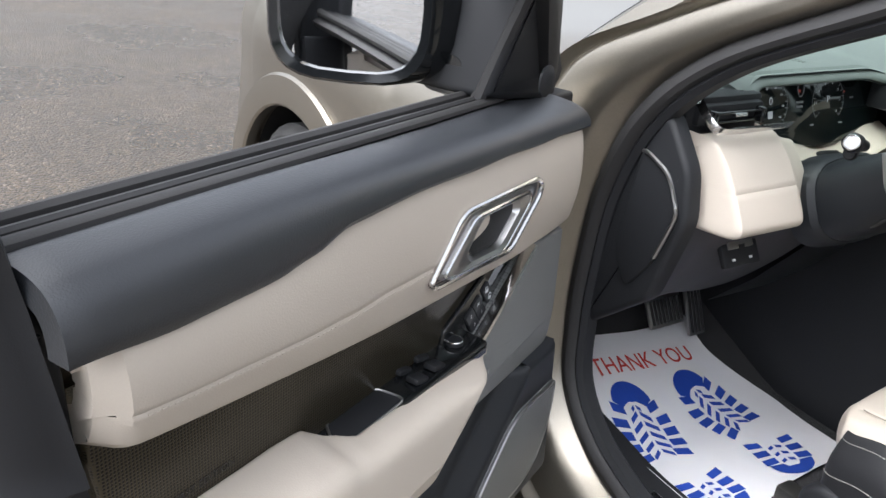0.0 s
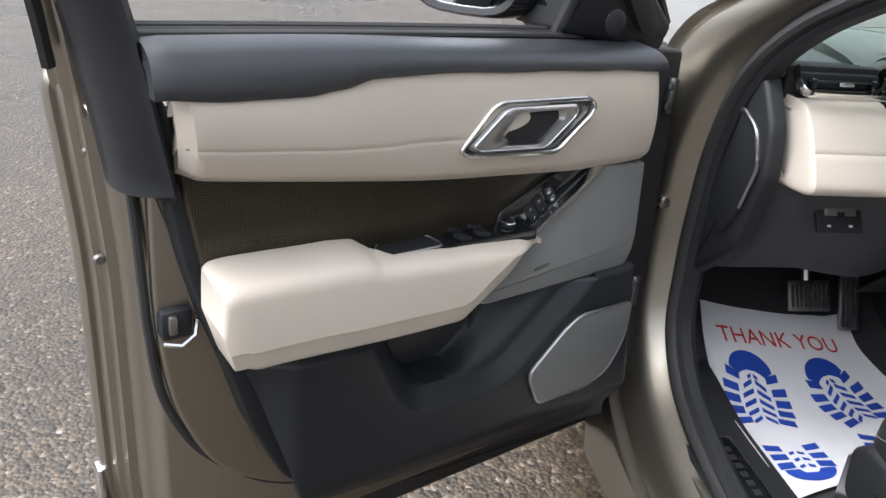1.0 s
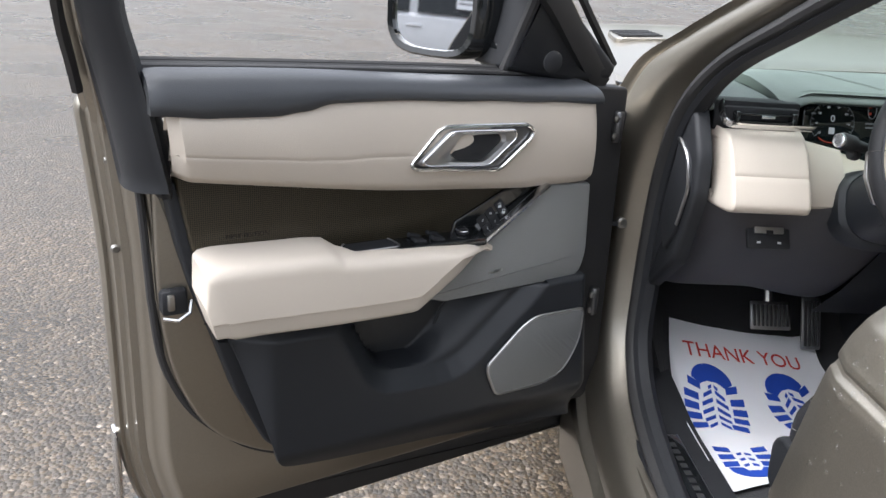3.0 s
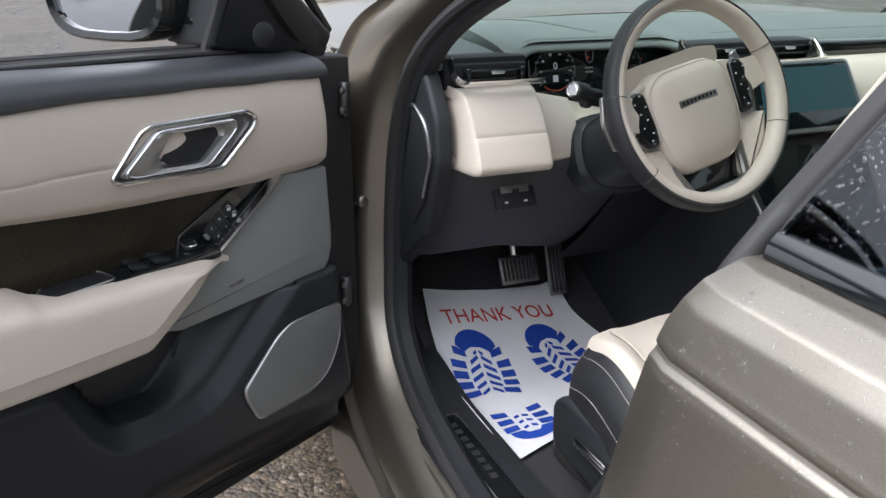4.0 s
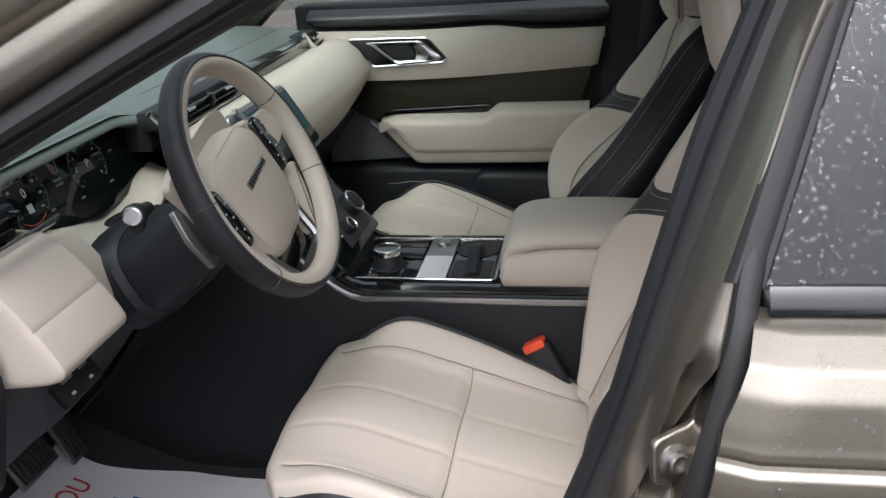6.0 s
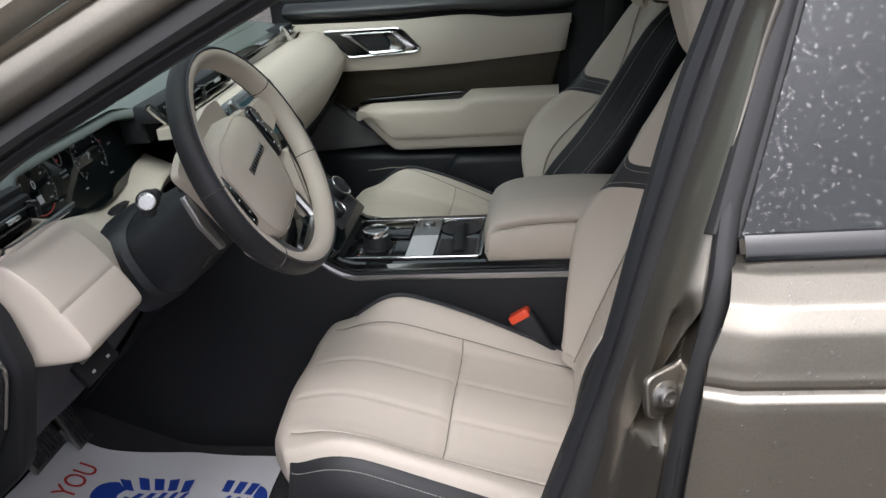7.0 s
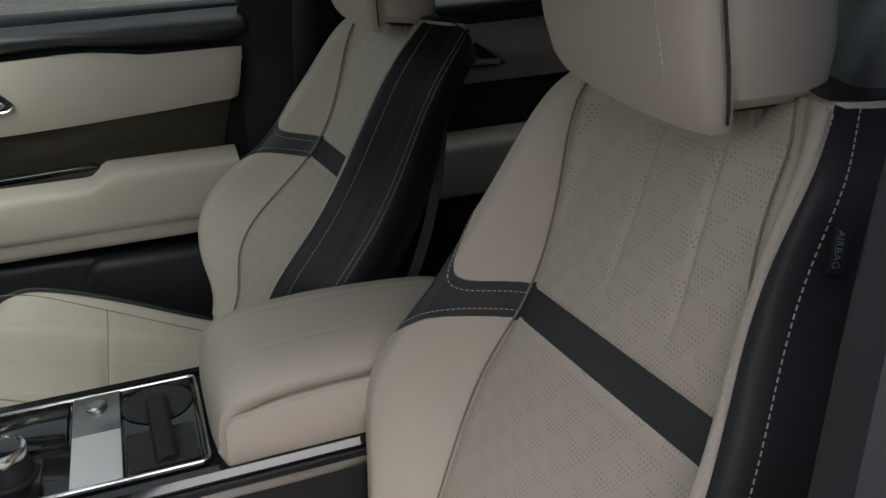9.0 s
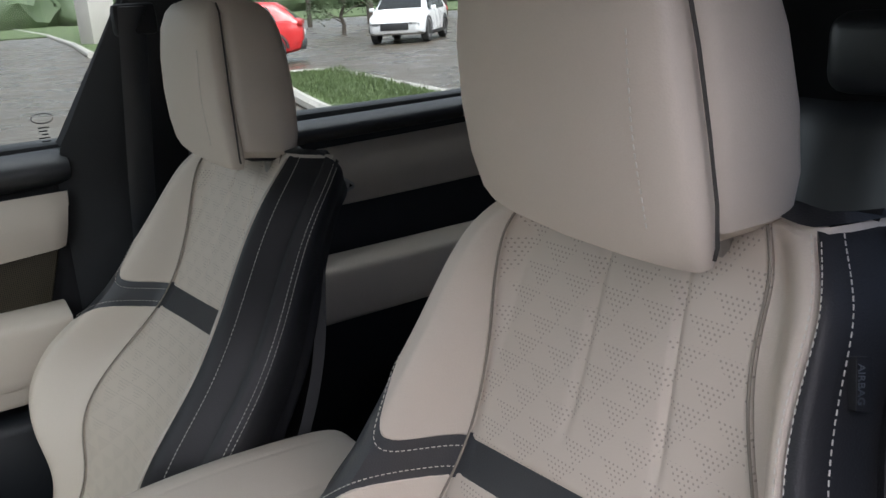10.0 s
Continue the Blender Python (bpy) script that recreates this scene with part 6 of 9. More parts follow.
rg = part("window_glass", sheet(rfglass_fn, 16, 10, 0.004), WIN, rear_far, "side window wet with rain")
far_spots = []
for i in range(900):
    u, v = rng.random() * 0.6, rng.random()
    far_spots.append((rfglass_fn(u, v) + Vector((0.005, 0, 0)), Vector((0.87, 0, 0.49))))
part("glass_drops", drops(bmesh.new(), far_spots, rng, 0.0008, 0.0026, 0.45), WATER, rear_far, "rain drops on the glass", kind="stuff")
part("window_frame", tube([vec(0.83, -0.84, 1.17), vec(0.75, -0.855, 1.33), vec(0.66, -0.88, 1.53), vec(0.63, -1.4, 1.55), vec(0.66, -1.95, 1.50)], 0.02, 8), SOFT_BLACK, rear_far, "black window frame")

# far B-pillar with the seat belt
pillar = thing("far_door_pillar", (0, 0, 0), "dark pillar trim between the passenger side doors", "pillar", kind="structure")


def pillar_fn(u, v):
    z = lerp(0.40, 1.56, v)
    y = lerp(-0.630 - 0.50 * max(0, z - 1.15), -0.90 - 0.20 * max(0, z - 1.15), u)
    return Vector((0.79 - 0.20 * max(0, z - 1.1) ** 1.0 * 1.4 - 0.035 * math.sin(math.pi * u), y, z))


part("pillar_trim", sheet(pillar_fn, 12, 30, 0.02), SOFT_BLACK, pillar, "black pillar trim")
belt = thing("seat_belt", (0, 0, 0), "black webbing seat belt hanging on the door pillar", "seat belt")
part("webbing", tube([vec(0.62, -0.76, 1.40), vec(0.68, -0.745, 1.10), vec(0.715, -0.73, 0.80), vec(0.70, -0.72, 0.55)], 0.024, 8, flat=0.12, up=(1, 0.2, 0.3)), NAVY, belt, "black belt webbing")
part("belt_guide", box(0.635, -0.765, 1.38, 0.02, 0.07, 0.05, 0.008), SOFT_BLACK, belt, "black belt guide")

# rear bench
bench = thing("rear_bench", (0, 0, 0), "rear bench seat in dark and cream leather, in shade", "car seat")


def bench_fn(u, v):
    prof = [(-1.22, 0.40), (-1.20, 0.58), (-1.22, 0.64), (-1.35, 0.655), (-1.60, 0.62), (-1.72, 0.60)]
    p = along([(y, z, 0) for y, z in prof], v)
    x = lerp(-0.64, 0.64, u)
    return Vector((x, p.x, p.y + 0.02 * math.sin(6 * math.pi * u) ** 2 - 0.02 * bell(u, 0.5, 0.08)))


part("cushion", sheet(bench_fn, 40, 24, 0.03, puff=0.01, flip=True), CREAM, bench, "cream leather cushion")


def bench_back_fn(u, v):
    x = lerp(-0.62, 0.62, u)
    return Vector((x, lerp(-1.66, -1.88, v) + 0.02 * math.sin(6 * math.pi * u) ** 2, lerp(0.60, 1.16, v)))


part("backrest", sheet(bench_back_fn, 40, 20, 0.06, puff=0.02, flip=True), NAVY, bench, "black leather backrest")
for x in (-0.36, 0.0, 0.36):
    part("head_restraint", box(x, -1.90, 1.24, 0.25, 0.09, 0.15, 0.04, 4), NAVY, bench, "black head restraint")


# ---- front seats: x is across from the seat's middle ----
driver_seat = thing("front_seat", (-0.378, 0, 0), "driver's seat in cream perforated leather with black sides", "car seat", "front seats")
CUSH = [(-0.165, 0.572), (-0.130, 0.592), (-0.117, 0.630), (-0.128, 0.664), (-0.165, 0.684), (-0.25, 0.690), (-0.40, 0.646), (-0.55, 0.605), (-0.69, 0.572)]


def cushion_fn(u, v):
    p = along([(y, z, 0) for y, z in CUSH], v)
    t = 2 * u - 1
    e = abs(t)
    x = 0.252 * t * (1 - (0.05 if t > 0 else 0.20) * step(0.80, 0.2, v))
    rise = ((0.060 if t > 0 else 0.030) * step(0.60, 0.84, e) * bell(v, 0.70, 0.19) * step(0.52, 0.68, v) - 0.075 * step(0.84, 1.0, e) ** 1.5) * step(0.28, 0.60, v)
    rise -= 0.05 * step(0.88, 1.0, e) ** 1.5 * step(0.6, 0.28, v)
    rise -= 0.0035 * (bell(t, 0.22, 0.014) + bell(t, -0.22, 0.014)) * step(0.35, 0.48, v)
    rise += 0.004 * math.cos(t * 7.0) * step(0.68, 0.5, e)
    rise -= 0.0045 * bell(e, 0.69, 0.012) * step(0.45, 0.55, v)
    if v > 0.3 and e < 0.69:
        rise -= 0.006 * bell(v, 0.755, 0.0045)
    back = (0.020 if t > 0 else 0.062) * e ** 4 * step(0.62, 0.3, v)
    return Vector((x, p.x - back, p.y + rise))


part("cushion", sheet(cushion_fn, 96, 110, 0.03, puff=0.004, roll=0.01, flip=True), CREAM, driver_seat, "cream leather seat cushion with pleats")
for sx in (-1, 1):
    def side_fn(u, v, sx=sx):
        a = cushion_fn(0.0 if sx < 0 else 1.0, lerp(0.10, 1.0, u))
        top = 0.052 * step(0.10, 0.35, u) + 0.010
        return Vector((a.x + sx * (0.010 * math.sin(math.pi * v) + 0.008 * v - 0.024 * max(0, 1 - v / 0.35) ** 1.5), a.y - 0.012 * step(0.15, 0, u), lerp(a.z + top, a.z - 0.085 + 0.02 * step(0.15, 0, u), v)))
    pan = part("side_panel", sheet(side_fn, 60, 18, 0.02, puff=0.004, flip=(sx < 0)), BLACK_HIDE, driver_seat, "black leather cushion side")
    st = bmesh.new()
    for vv in (0.12, 0.50):
        stitches([side_fn(i / 80, vv) + Vector((sx * 0.0012, 0, 0)) for i in range(2, 80)], bm=st)
    part("stitching", st, THREAD, pan, "pale double stitching", kind="stuff")
    part("seat_valance", slab(fillet([(-0.19, 0.585), (-0.16, 0.56), (-0.17, 0.47), (-0.62, 0.44), (-0.70, 0.50), (-0.70, 0.585)], 0.03), 0.0, 0.028, lambda a, b, h, sx=sx: Vector((sx * (0.232 + h), a, b)), 0.012), SOFT_BLACK, driver_seat, "black plastic seat valance")
part("cushion_seam", tube([cushion_fn(lerp(0.155, 0.845, i / 40), 0.757) + Vector((0, 0, 0.0035)) for i in range(41)], 0.0010, 5), SEAM, driver_seat, "seam across the cushion")
for u_ in (0.155, 0.845):
    part("cushion_seam", tube([cushion_fn(u_, lerp(0.50, 1.0, i / 50)) + Vector((0, 0, 0.0035)) for i in range(51)], 0.0010, 5), SEAM, driver_seat, "seam beside the bolster")
part("cushion_piping", tube([cushion_fn(0.915, lerp(0.555, 1.0, i / 60)) + Vector((0.001, 0, 0.003)) for i in range(61)], 0.0042, 6), NAVY, driver_seat, "black piping")
part("seat_base", box(0, -0.42, 0.53, 0.44, 0.50, 0.10, 0.02), SOFT_BLACK, driver_seat, "black seat base")
for sx in (-1, 1):
    part("seat_rail", box(sx * 0.18, -0.40, 0.435, 0.04, 0.62, 0.11, 0.006), STEEL, driver_seat, "steel seat rail")
sw_ = part("seat_switch", box(-0.268, -0.30, 0.535, 0.008, 0.09, 0.02, 0.004), CHROME, driver_seat, "satin chrome seat switch")

BACK = [(-0.610, 0.62), (-0.668, 0.74), (-0.730, 0.86), (-0.783, 0.97), (-0.820, 1.08), (-0.848, 1.18), (-0.870, 1.238)]
HALF = [0.205, 0.258, 0.290, 0.272, 0.243, 0.210, 0.156]
BOLST = [0.022, 0.062, 0.100, 0.085, 0.062, 0.038, 0.010]


def series(vals, w):
    k = w * (len(vals) - 1)
    i = min(int(k), len(vals) - 2)
    t = k - i
    a = vals[i - 1] if i else vals[0]
    d = vals[i + 2] if i + 2 < len(vals) else vals[-1]
    b, c = vals[i], vals[i + 1]
    return 0.5 * (2 * b + (c - a) * t + (2 * a - 5 * b + 4 * c - d) * t * t + (3 * b - a - 3 * c + d) * t ** 3)


def back_fn(u, w):
    p = along([(y, z, 0) for y, z in BACK], w)
    t = 2 * u - 1
    e = abs(t)
    fwd = series(BOLST, w) * (step(0.60, 0.82, e)) - 0.055 * step(0.86, 1.0, e) ** 1.6
    fwd -= 0.0040 * (bell(t, 0.20, 0.020) + bell(t, -0.20, 0.020)) * step(0.56, 0.62, w)
    sag = 0.020 * step(0.80, 1.0, w) * step(0.66, 0.0, e)
    wide = 1 + (0.045 * bell(w, 0.34, 0.13) if t > 0 else 0)
    wide = wide if t > 0 else 0.945 - 0.075 * bell(w, 0.74, 0.13)
    return Vector((series(HALF, w) * t * wide, p.x + fwd, p.y - sag))


def band_w(t):
    return 0.504 - 0.022 * t


def warped(lo, hi):
    return lambda u, v: back_fn(u, lerp(lo(2 * u - 1), hi(2 * u - 1), v))


flat_ = lambda k: (lambda t: k)
part("back_base", sheet(lambda u, v: back_fn(u, lerp(0.0, 0.985, v)) - Vector((0, 0.0045, 0.001)), 60, 60, 0.03, flip=True), CREAM, driver_seat, "cream leather backrest base")
EDGE = 0.192
OUTER = 0.200
edge_u = lambda w: lerp(0.090, 0.058, w) + 0.013 * bell(w, 0.74, 0.15)
outer_u = lambda w: 0.200 + 0.034 * bell(w, 0.74, 0.15)
part("back_band", sheet(lambda u, v: back_fn(u, lerp(band_w(2 * u - 1) - 0.034 - 0.06 * step(0.6, 0.95, 2 * u - 1), band_w(2 * u - 1) + 0.034 + 0.20 * step(0.66, 1.0, 2 * u - 1), v)) + Vector((0, -0.0030, 0)) if u > 0.15 else back_fn(u, lerp(band_w(-0.66) - 0.034, band_w(-0.66) + 0.034, v)) - Vector((0, 0.006, 0)), 60, 12, 0.012, flip=True), NAVY, driver_seat, "black leather band across the backrest")


def seat_patch(name, fn, u0, u1, mat_, lab, nu=36, nv=44, puff=0.004, roll=0.025):
    return part(name, sheet(lambda a, b: fn(lerp(u0, u1, a), b), nu, nv, 0.012, puff=puff, roll=roll, flip=True), mat_, driver_seat, lab)


seat_patch("lower_back_panel", warped(flat_(0.02), lambda t: band_w(t) - 0.024), outer_u(0.0), 1 - EDGE, CREAM_PERF, "cream perforated lower back panel")


def edge_in(w):
    """Where the inboard bolster's seam runs; it nears the edge towards the top."""
    return lerp(EDGE, 0.125, step(0.50, 1.0, w))


def upper_panel_fn(a, v):
    w = lerp(band_w(2 * lerp(OUTER, 1 - EDGE, a) - 1) + 0.024, 0.975, v)
    return back_fn(lerp(outer_u(w), 1 - edge_in(w), a), w)


def upper_bolster_fn(a, v):
    t = abs(2 * lerp(1 - EDGE, 0.994, a) - 1)
    w = lerp(band_w(0.66) + 0.026 + 0.14 * step(0.70, 0.93, t) ** 2, 0.978, v)
    return back_fn(lerp(1 - edge_in(w), 0.994, a), w)


seat_patch("upper_back_panel", upper_panel_fn, 0.0, 1.0, CREAM_PERF, "cream perforated upper back panel", 110, 60)
for u0, u1, s in ((0.085, OUTER, -1), (1 - EDGE, 0.994, 1)):
    if s < 0:
        seat_patch("outer_panel", lambda u, v: back_fn(u * edge_u(v) * 1.02, 0.985 * v), 0.0, 1.0, BLACK_HIDE, "black leather outer edge of the backrest", 14, 60, 0.004, 0.03)
        st = bmesh.new()
        stitches([back_fn(edge_u(lerp(0.05, 0.97, i / 90)) - 0.010, lerp(0.05, 0.97, i / 90)) + Vector((-0.001, 0.0052, 0)) for i in range(91)], bm=st)
        stitches([back_fn(0.034, lerp(0.05, 0.97, i / 90)) + Vector((-0.002, 0.0052, 0)) for i in range(91)], bm=st)
        part("panel_stitching", st, THREAD, driver_seat, "pale stitching along the outer edge", kind="stuff")
        # the outboard bolster runs on past the band, with a fine joint low down
        seat_patch("lower_bolster", lambda u, v: back_fn(lerp(edge_u(lerp(0.02, 0.409, v)), outer_u(0.0), u), lerp(0.02, 0.409, v)), 0.0, 1.0, CREAM, "cream leather side bolster", 20, 40, 0.005, 0.03)
        seat_patch("upper_bolster", lambda u, v: back_fn(lerp(edge_u(lerp(0.409, 0.978, v)), outer_u(lerp(0.409, 0.978, v)), u), lerp(0.409, 0.978, v)), 0.0, 1.0, CREAM, "cream leather shoulder bolster", 20, 50, 0.005, 0.03)
    else:
      seat_patch("lower_bolster", warped(flat_(0.02), lambda t: band_w(0.66 * (1 if t > 0 else -1)) - 0.026 - 0.06 * step(0.68, 0.92, abs(t)) ** 2), u0, u1, CREAM, "cream leather side bolster", 40, 60, 0.005, 0.012)
      seat_patch("upper_bolster", upper_bolster_fn, 0.0, 1.0, CREAM, "cream leather shoulder bolster", 40, 60, 0.005, 0.012)
    st = bmesh.new()
    ue = 0.0 if s < 0 else 1.0
    band_edge = lambda off: [back_fn(lerp(u0, u1, i / 30), band_w(0.66 * s) + off + (0.14 if off > 0 else -0.06) * step(0.70 if off > 0 else 0.68, 0.93 if off > 0 else 0.92, abs(2 * lerp(u0, u1, i / 30) - 1)) ** 2) + Vector((0, 0.0005, 0)) for i in range(31)]
    if s > 0:
        stitches(band_edge(0.016), bm=st)
        stitches(band_edge(-0.016), bm=st)
        part("band_stitching", st, THREAD, driver_seat, "pale stitching along the band", kind="stuff")

    def flankb(u, v, s=s, ue=ue):
        a = back_fn(ue, lerp(0.0, 0.985, v))
        z = a.z - 0.020 * u - 0.030 * u * u * step(0.82, 1.0, v)
        y = a.y + 0.012 - lerp(0.16, 0.050, v ** 0.8) * u
        return Vector((a.x + s * (0.006 + 0.014 * math.sin(math.pi * min(1, u * 1.3)) - 0.02 * u * u), y, z))
    sp_ = part("back_side", sheet(flankb, 24, 60, 0.015, puff=0.003, roll=0.03, flip=(s > 0)), BLACK_HIDE, driver_seat, "black leather backrest side")
    st = bmesh.new()
    for lo_, hi_ in ((0.13, 0.20), (0.18, 0.29)):
        stitches([flankb(lerp(lo_, hi_, i / 90), i / 90) + Vector((s * 0.0012, 0.0, 0)) for i in range(2, 89)], bm=st)
    part("side_stitching", st, THREAD, sp_, "pale double stitching", kind="stuff")
    st = bmesh.new()
    stitches([back_fn((edge_u(lerp(0.42, 0.97, i / 50)) + 0.010) if s < 0 else 0.970, lerp(0.42 if s < 0 else 0.66, 0.97, i / 50)) + Vector((0, 0.001, 0)) for i in range(51)], bm=st)
    part("edge_stitching", st, THREAD, driver_seat, "grey edge stitching", kind="stuff")


for seam_u in (outer_u, lambda w: 1 - edge_in(w)):
    part("panel_seam", tube([back_fn(seam_u(lerp(0.02, 0.97, i / 70)), lerp(0.02, 0.97, i / 70)) + Vector((0, 0.0016, 0)) for i in range(71)], 0.0013, 5), SEAM, driver_seat, "shaded seam beside the centre panel")


def shell_fn(u, v):
    a = back_fn(u, lerp(0.0, 0.985, v))
    t = abs(2 * u - 1)
    c = along([(y, z, 0) for y, z in BACK], lerp(0.0, 0.985, v))
    return Vector((a.x * 0.96, c.x - lerp(0.15, 0.060, v) + 0.03 * t ** 4, a.z - 0.02))


part("back_shell", sheet(shell_fn, 30, 30, 0.015, flip=False), SOFT_BLACK, driver_seat, "black seat back shell")
top_rows = [[back_fn(i / 30, 0.985) for i in range(31)], [lerp(back_fn(i / 30, 0.985), shell_fn(i / 30, 1.0), 0.4) + Vector((0, 0, 0.014)) for i in range(31)], [shell_fn(i / 30, 1.0) for i in range(31)]]
bm = bmesh.new()
skin(bm, top_rows)
part("back_top", bm, BLACK_HIDE, driver_seat, "black leather top edge")
tag_c = back_fn(0.027, 0.785)
tag_n = frame_of(back_fn, 0.027, 0.785)
tag_n = tag_n if tag_n.y > 0 else -tag_n
tag_x = (Vector((0.0, 0.2, -0.98)) - tag_n * tag_n.dot(Vector((0.0, 0.2, -0.98)))).normalized()
tag_y = tag_n.cross(tag_x)
tag_at = lambda x, y, h: tag_c + tag_x * x + tag_y * y + tag_n * h
tag = part("airbag_tag", slab(fillet([(-0.016, -0.006), (0.016, -0.006), (0.016, 0.006), (-0.016, 0.006)], 0.002), -0.002, 0.0062, tag_at, 0.0005), SOFT_BLACK, driver_seat, "small black sewn tag")
part("tag_text", letters("AIRBAG", 0.0070, lambda x, y, h: tag_at(x, y - 0.0026, 0.0063 + h), 0.0004), SATIN, tag, "grey lettering AIRBAG")


def hr_loop(z, hw, y0, y1, n=32, e=3.0, bow=0.0, shift=0.014):
    pts = []
    cy, hy = (y0 + y1) / 2, (y0 - y1) / 2
    for i in range(n):
        a = 2 * math.pi * i / n
        ca, sa = math.cos(a), math.sin(a)
        x = abs(ca) ** (2 / e) * (1 if ca > 0 else -1) * hw
        y = cy + abs(sa) ** (2 / e) * (1 if sa > 0 else -1) * hy
        if y > cy:
            y += bow * (1 - (x / hw) ** 2)
        pts.append(Vector((x + shift, y, z)))
    return pts


def restraint(zs, hws, y0s, y1s, bow, lift=0.0, e=3.0):
    loops_ = []
    for z, hw, a, b in zip(zs, hws, y0s, y1s):
        loops_.append([p + Vector((0, 0, lift * (p.x / 0.1) * step(1.36, 1.22, z))) for p in hr_loop(z, hw, a, b, bow=bow, e=e)])
    return loft(loops_)


ZH = [1.212, 1.216, 1.226, 1.255, 1.30, 1.35, 1.392, 1.414, 1.425, 1.430]
FRONT_W = [0.096, 0.106, 0.111, 0.114, 0.112, 0.107, 0.099, 0.091, 0.079, 0.058]
hr = part("head_restraint", restraint(ZH, FRONT_W, [-0.790, -0.782, -0.778, -0.775, -0.774, -0.777, -0.784, -0.793, -0.802, -0.812],
                                      [-0.804, -0.806, -0.808, -0.808, -0.809, -0.813, -0.818, -0.822, -0.824, -0.824], 0.014, 0.009, 5.0), CREAM, driver_seat, "cream leather head restraint")
part("restraint_back", restraint([z + 0.006 for z in ZH], [0.076, 0.100, 0.114, 0.120, 0.120, 0.115, 0.106, 0.095, 0.081, 0.060], [-0.802, -0.798, -0.796, -0.796, -0.798, -0.802, -0.807, -0.811, -0.813, -0.815],
                                 [-0.872, -0.884, -0.890, -0.894, -0.897, -0.897, -0.894, -0.888, -0.878, -0.864], 0.0, 0.0, 7.0), CREAM, hr, "cream leather rear half of the head restraint")
part("restraint_collar", box(0, -0.838, 1.230, 0.16, 0.05, 0.03, 0.01), SOFT_BLACK, hr, "black collar")
FRONT_Y = [-0.800, -0.797, -0.795, -0.795, -0.797, -0.801, -0.806, -0.810, -0.812, -0.814]
for sx in (-1, 1):
    part("restraint_seam", tube([Vector((0.014 + sx * (w + 0.005), y + 0.001, z)) for w, y, z in list(zip(FRONT_W, FRONT_Y, ZH))[1 if sx < 0 else 4:9]], 0.0014, 6), DARK_THREAD, hr, "dark seam between the halves")
hs = bmesh.new()
stitches([along([(-0.068, -0.7690, 1.238), (-0.068, -0.7676, 1.30), (-0.068, -0.7734, 1.36)], i / 30) for i in range(31)], bm=hs, r=0.0006)
part("restraint_stitching", hs, THREAD, hr, "pale stitching", kind="stuff")
# the head restraint leans forward
for ob in [hr] + list(hr.children):
    for vtx in ob.data.vertices:
        vtx.co.y += 0.19 * (vtx.co.z - 1.25)
for sx in (-0.06, 0.06):
    part("restraint_post", tube([vec(sx, -0.870, 1.15), vec(sx, -0.855, 1.24)], 0.007, 8), STEEL, driver_seat, "steel post")

passenger_seat = copy_thing(driver_seat, Matrix.Translation((0.390, 0.10, 0)))
for ob in [o for o in passenger_seat.children if o.name.startswith("airbag_tag")]:
    for o in list(ob.children) + [ob]:
        bpy.data.objects.remove(o)
# its backrest leans further back
LEAN = Matrix.Translation((0, -0.62, 0.62)) @ Matrix.Rotation(radians(8.0), 4, "X") @ Matrix.Translation((0, 0.62, -0.62))
for ob in passenger_seat.children:
    if ob.name.split(".")[0] not in ("cushion", "side_panel", "seat_valance", "cushion_piping", "seat_base", "seat_rail", "seat_switch"):
        ob.matrix_basis = LEAN @ ob.matrix_basis
# its thigh and rib bolsters are plumper, less sat upon
for ob in passenger_seat.children:
    if ob.name.split(".")[0] in ("back_base", "back_band", "lower_bolster", "upper_bolster", "lower_back_panel", "panel_seam", "band_stitching", "back_side"):
        ob.data = ob.data.copy()
        for vtx in ob.data.vertices:
            c = vtx.co
            c.x += (0.022 * bell(c.z, 0.80, 0.10) - 0.010 * bell(c.z, 0.67, 0.07)) * step(0.06, 0.20, c.x)
            c.y += (0.036 * bell(c.z, 0.775, 0.11) - 0.012 * bell(c.z, 0.68, 0.06)) * step(0.04, 0.20, c.x)
tagged(passenger_seat, "passenger seat in cream perforated leather with black sides")

buckle = thing("seat_belt_buckle", (-0.152, -0.530, 0.652), "black seat belt buckle with a bright red button", "seat belt buckle")
bm_m = Matrix.Rotation(radians(-30), 4, "X") @ Matrix.Rotation(radians(12), 4, "Y")
part("buckle_body", box(0, 0, -0.02, 0.028, 0.055, 0.10, 0.008, 3, m=bm_m), SOFT_BLACK, buckle)
part("release_button", box(0, 0.0, 0.030, 0.0295, 0.042, 0.018, 0.004, m=bm_m), RED_PLASTIC, buckle, "red release button")
part("buckle_stalk", tube([vec(0, 0.0, -0.06), vec(0.01, -0.02, -0.16)], 0.012, 8), SOFT_BLACK, buckle)


# ---- the rest of the car's outside ----
def across(p):
    return Vector((-p.x, p.y, p.z))


def side_fn_of(y0, y1, sx):
    """The flank between two stations, on either side."""
    def fn(u, v):
        k = v * (len(ZS) - 1)
        i = min(int(k), len(ZS) - 2)
        z = lerp(ZS[i], ZS[i + 1], k - i)
        y = lerp(y0, y1, u)
        tuck = 0.10 * max(0, (-1.95 - y) / 0.80) ** 2
        z = max(z, rear_arch(y))
        return Vector((sx * (-flank_x(z) - tuck), y, z + 0.018 * max(0, -(y + 0.7)) * step(0.6, 1.0, z)))
    return fn


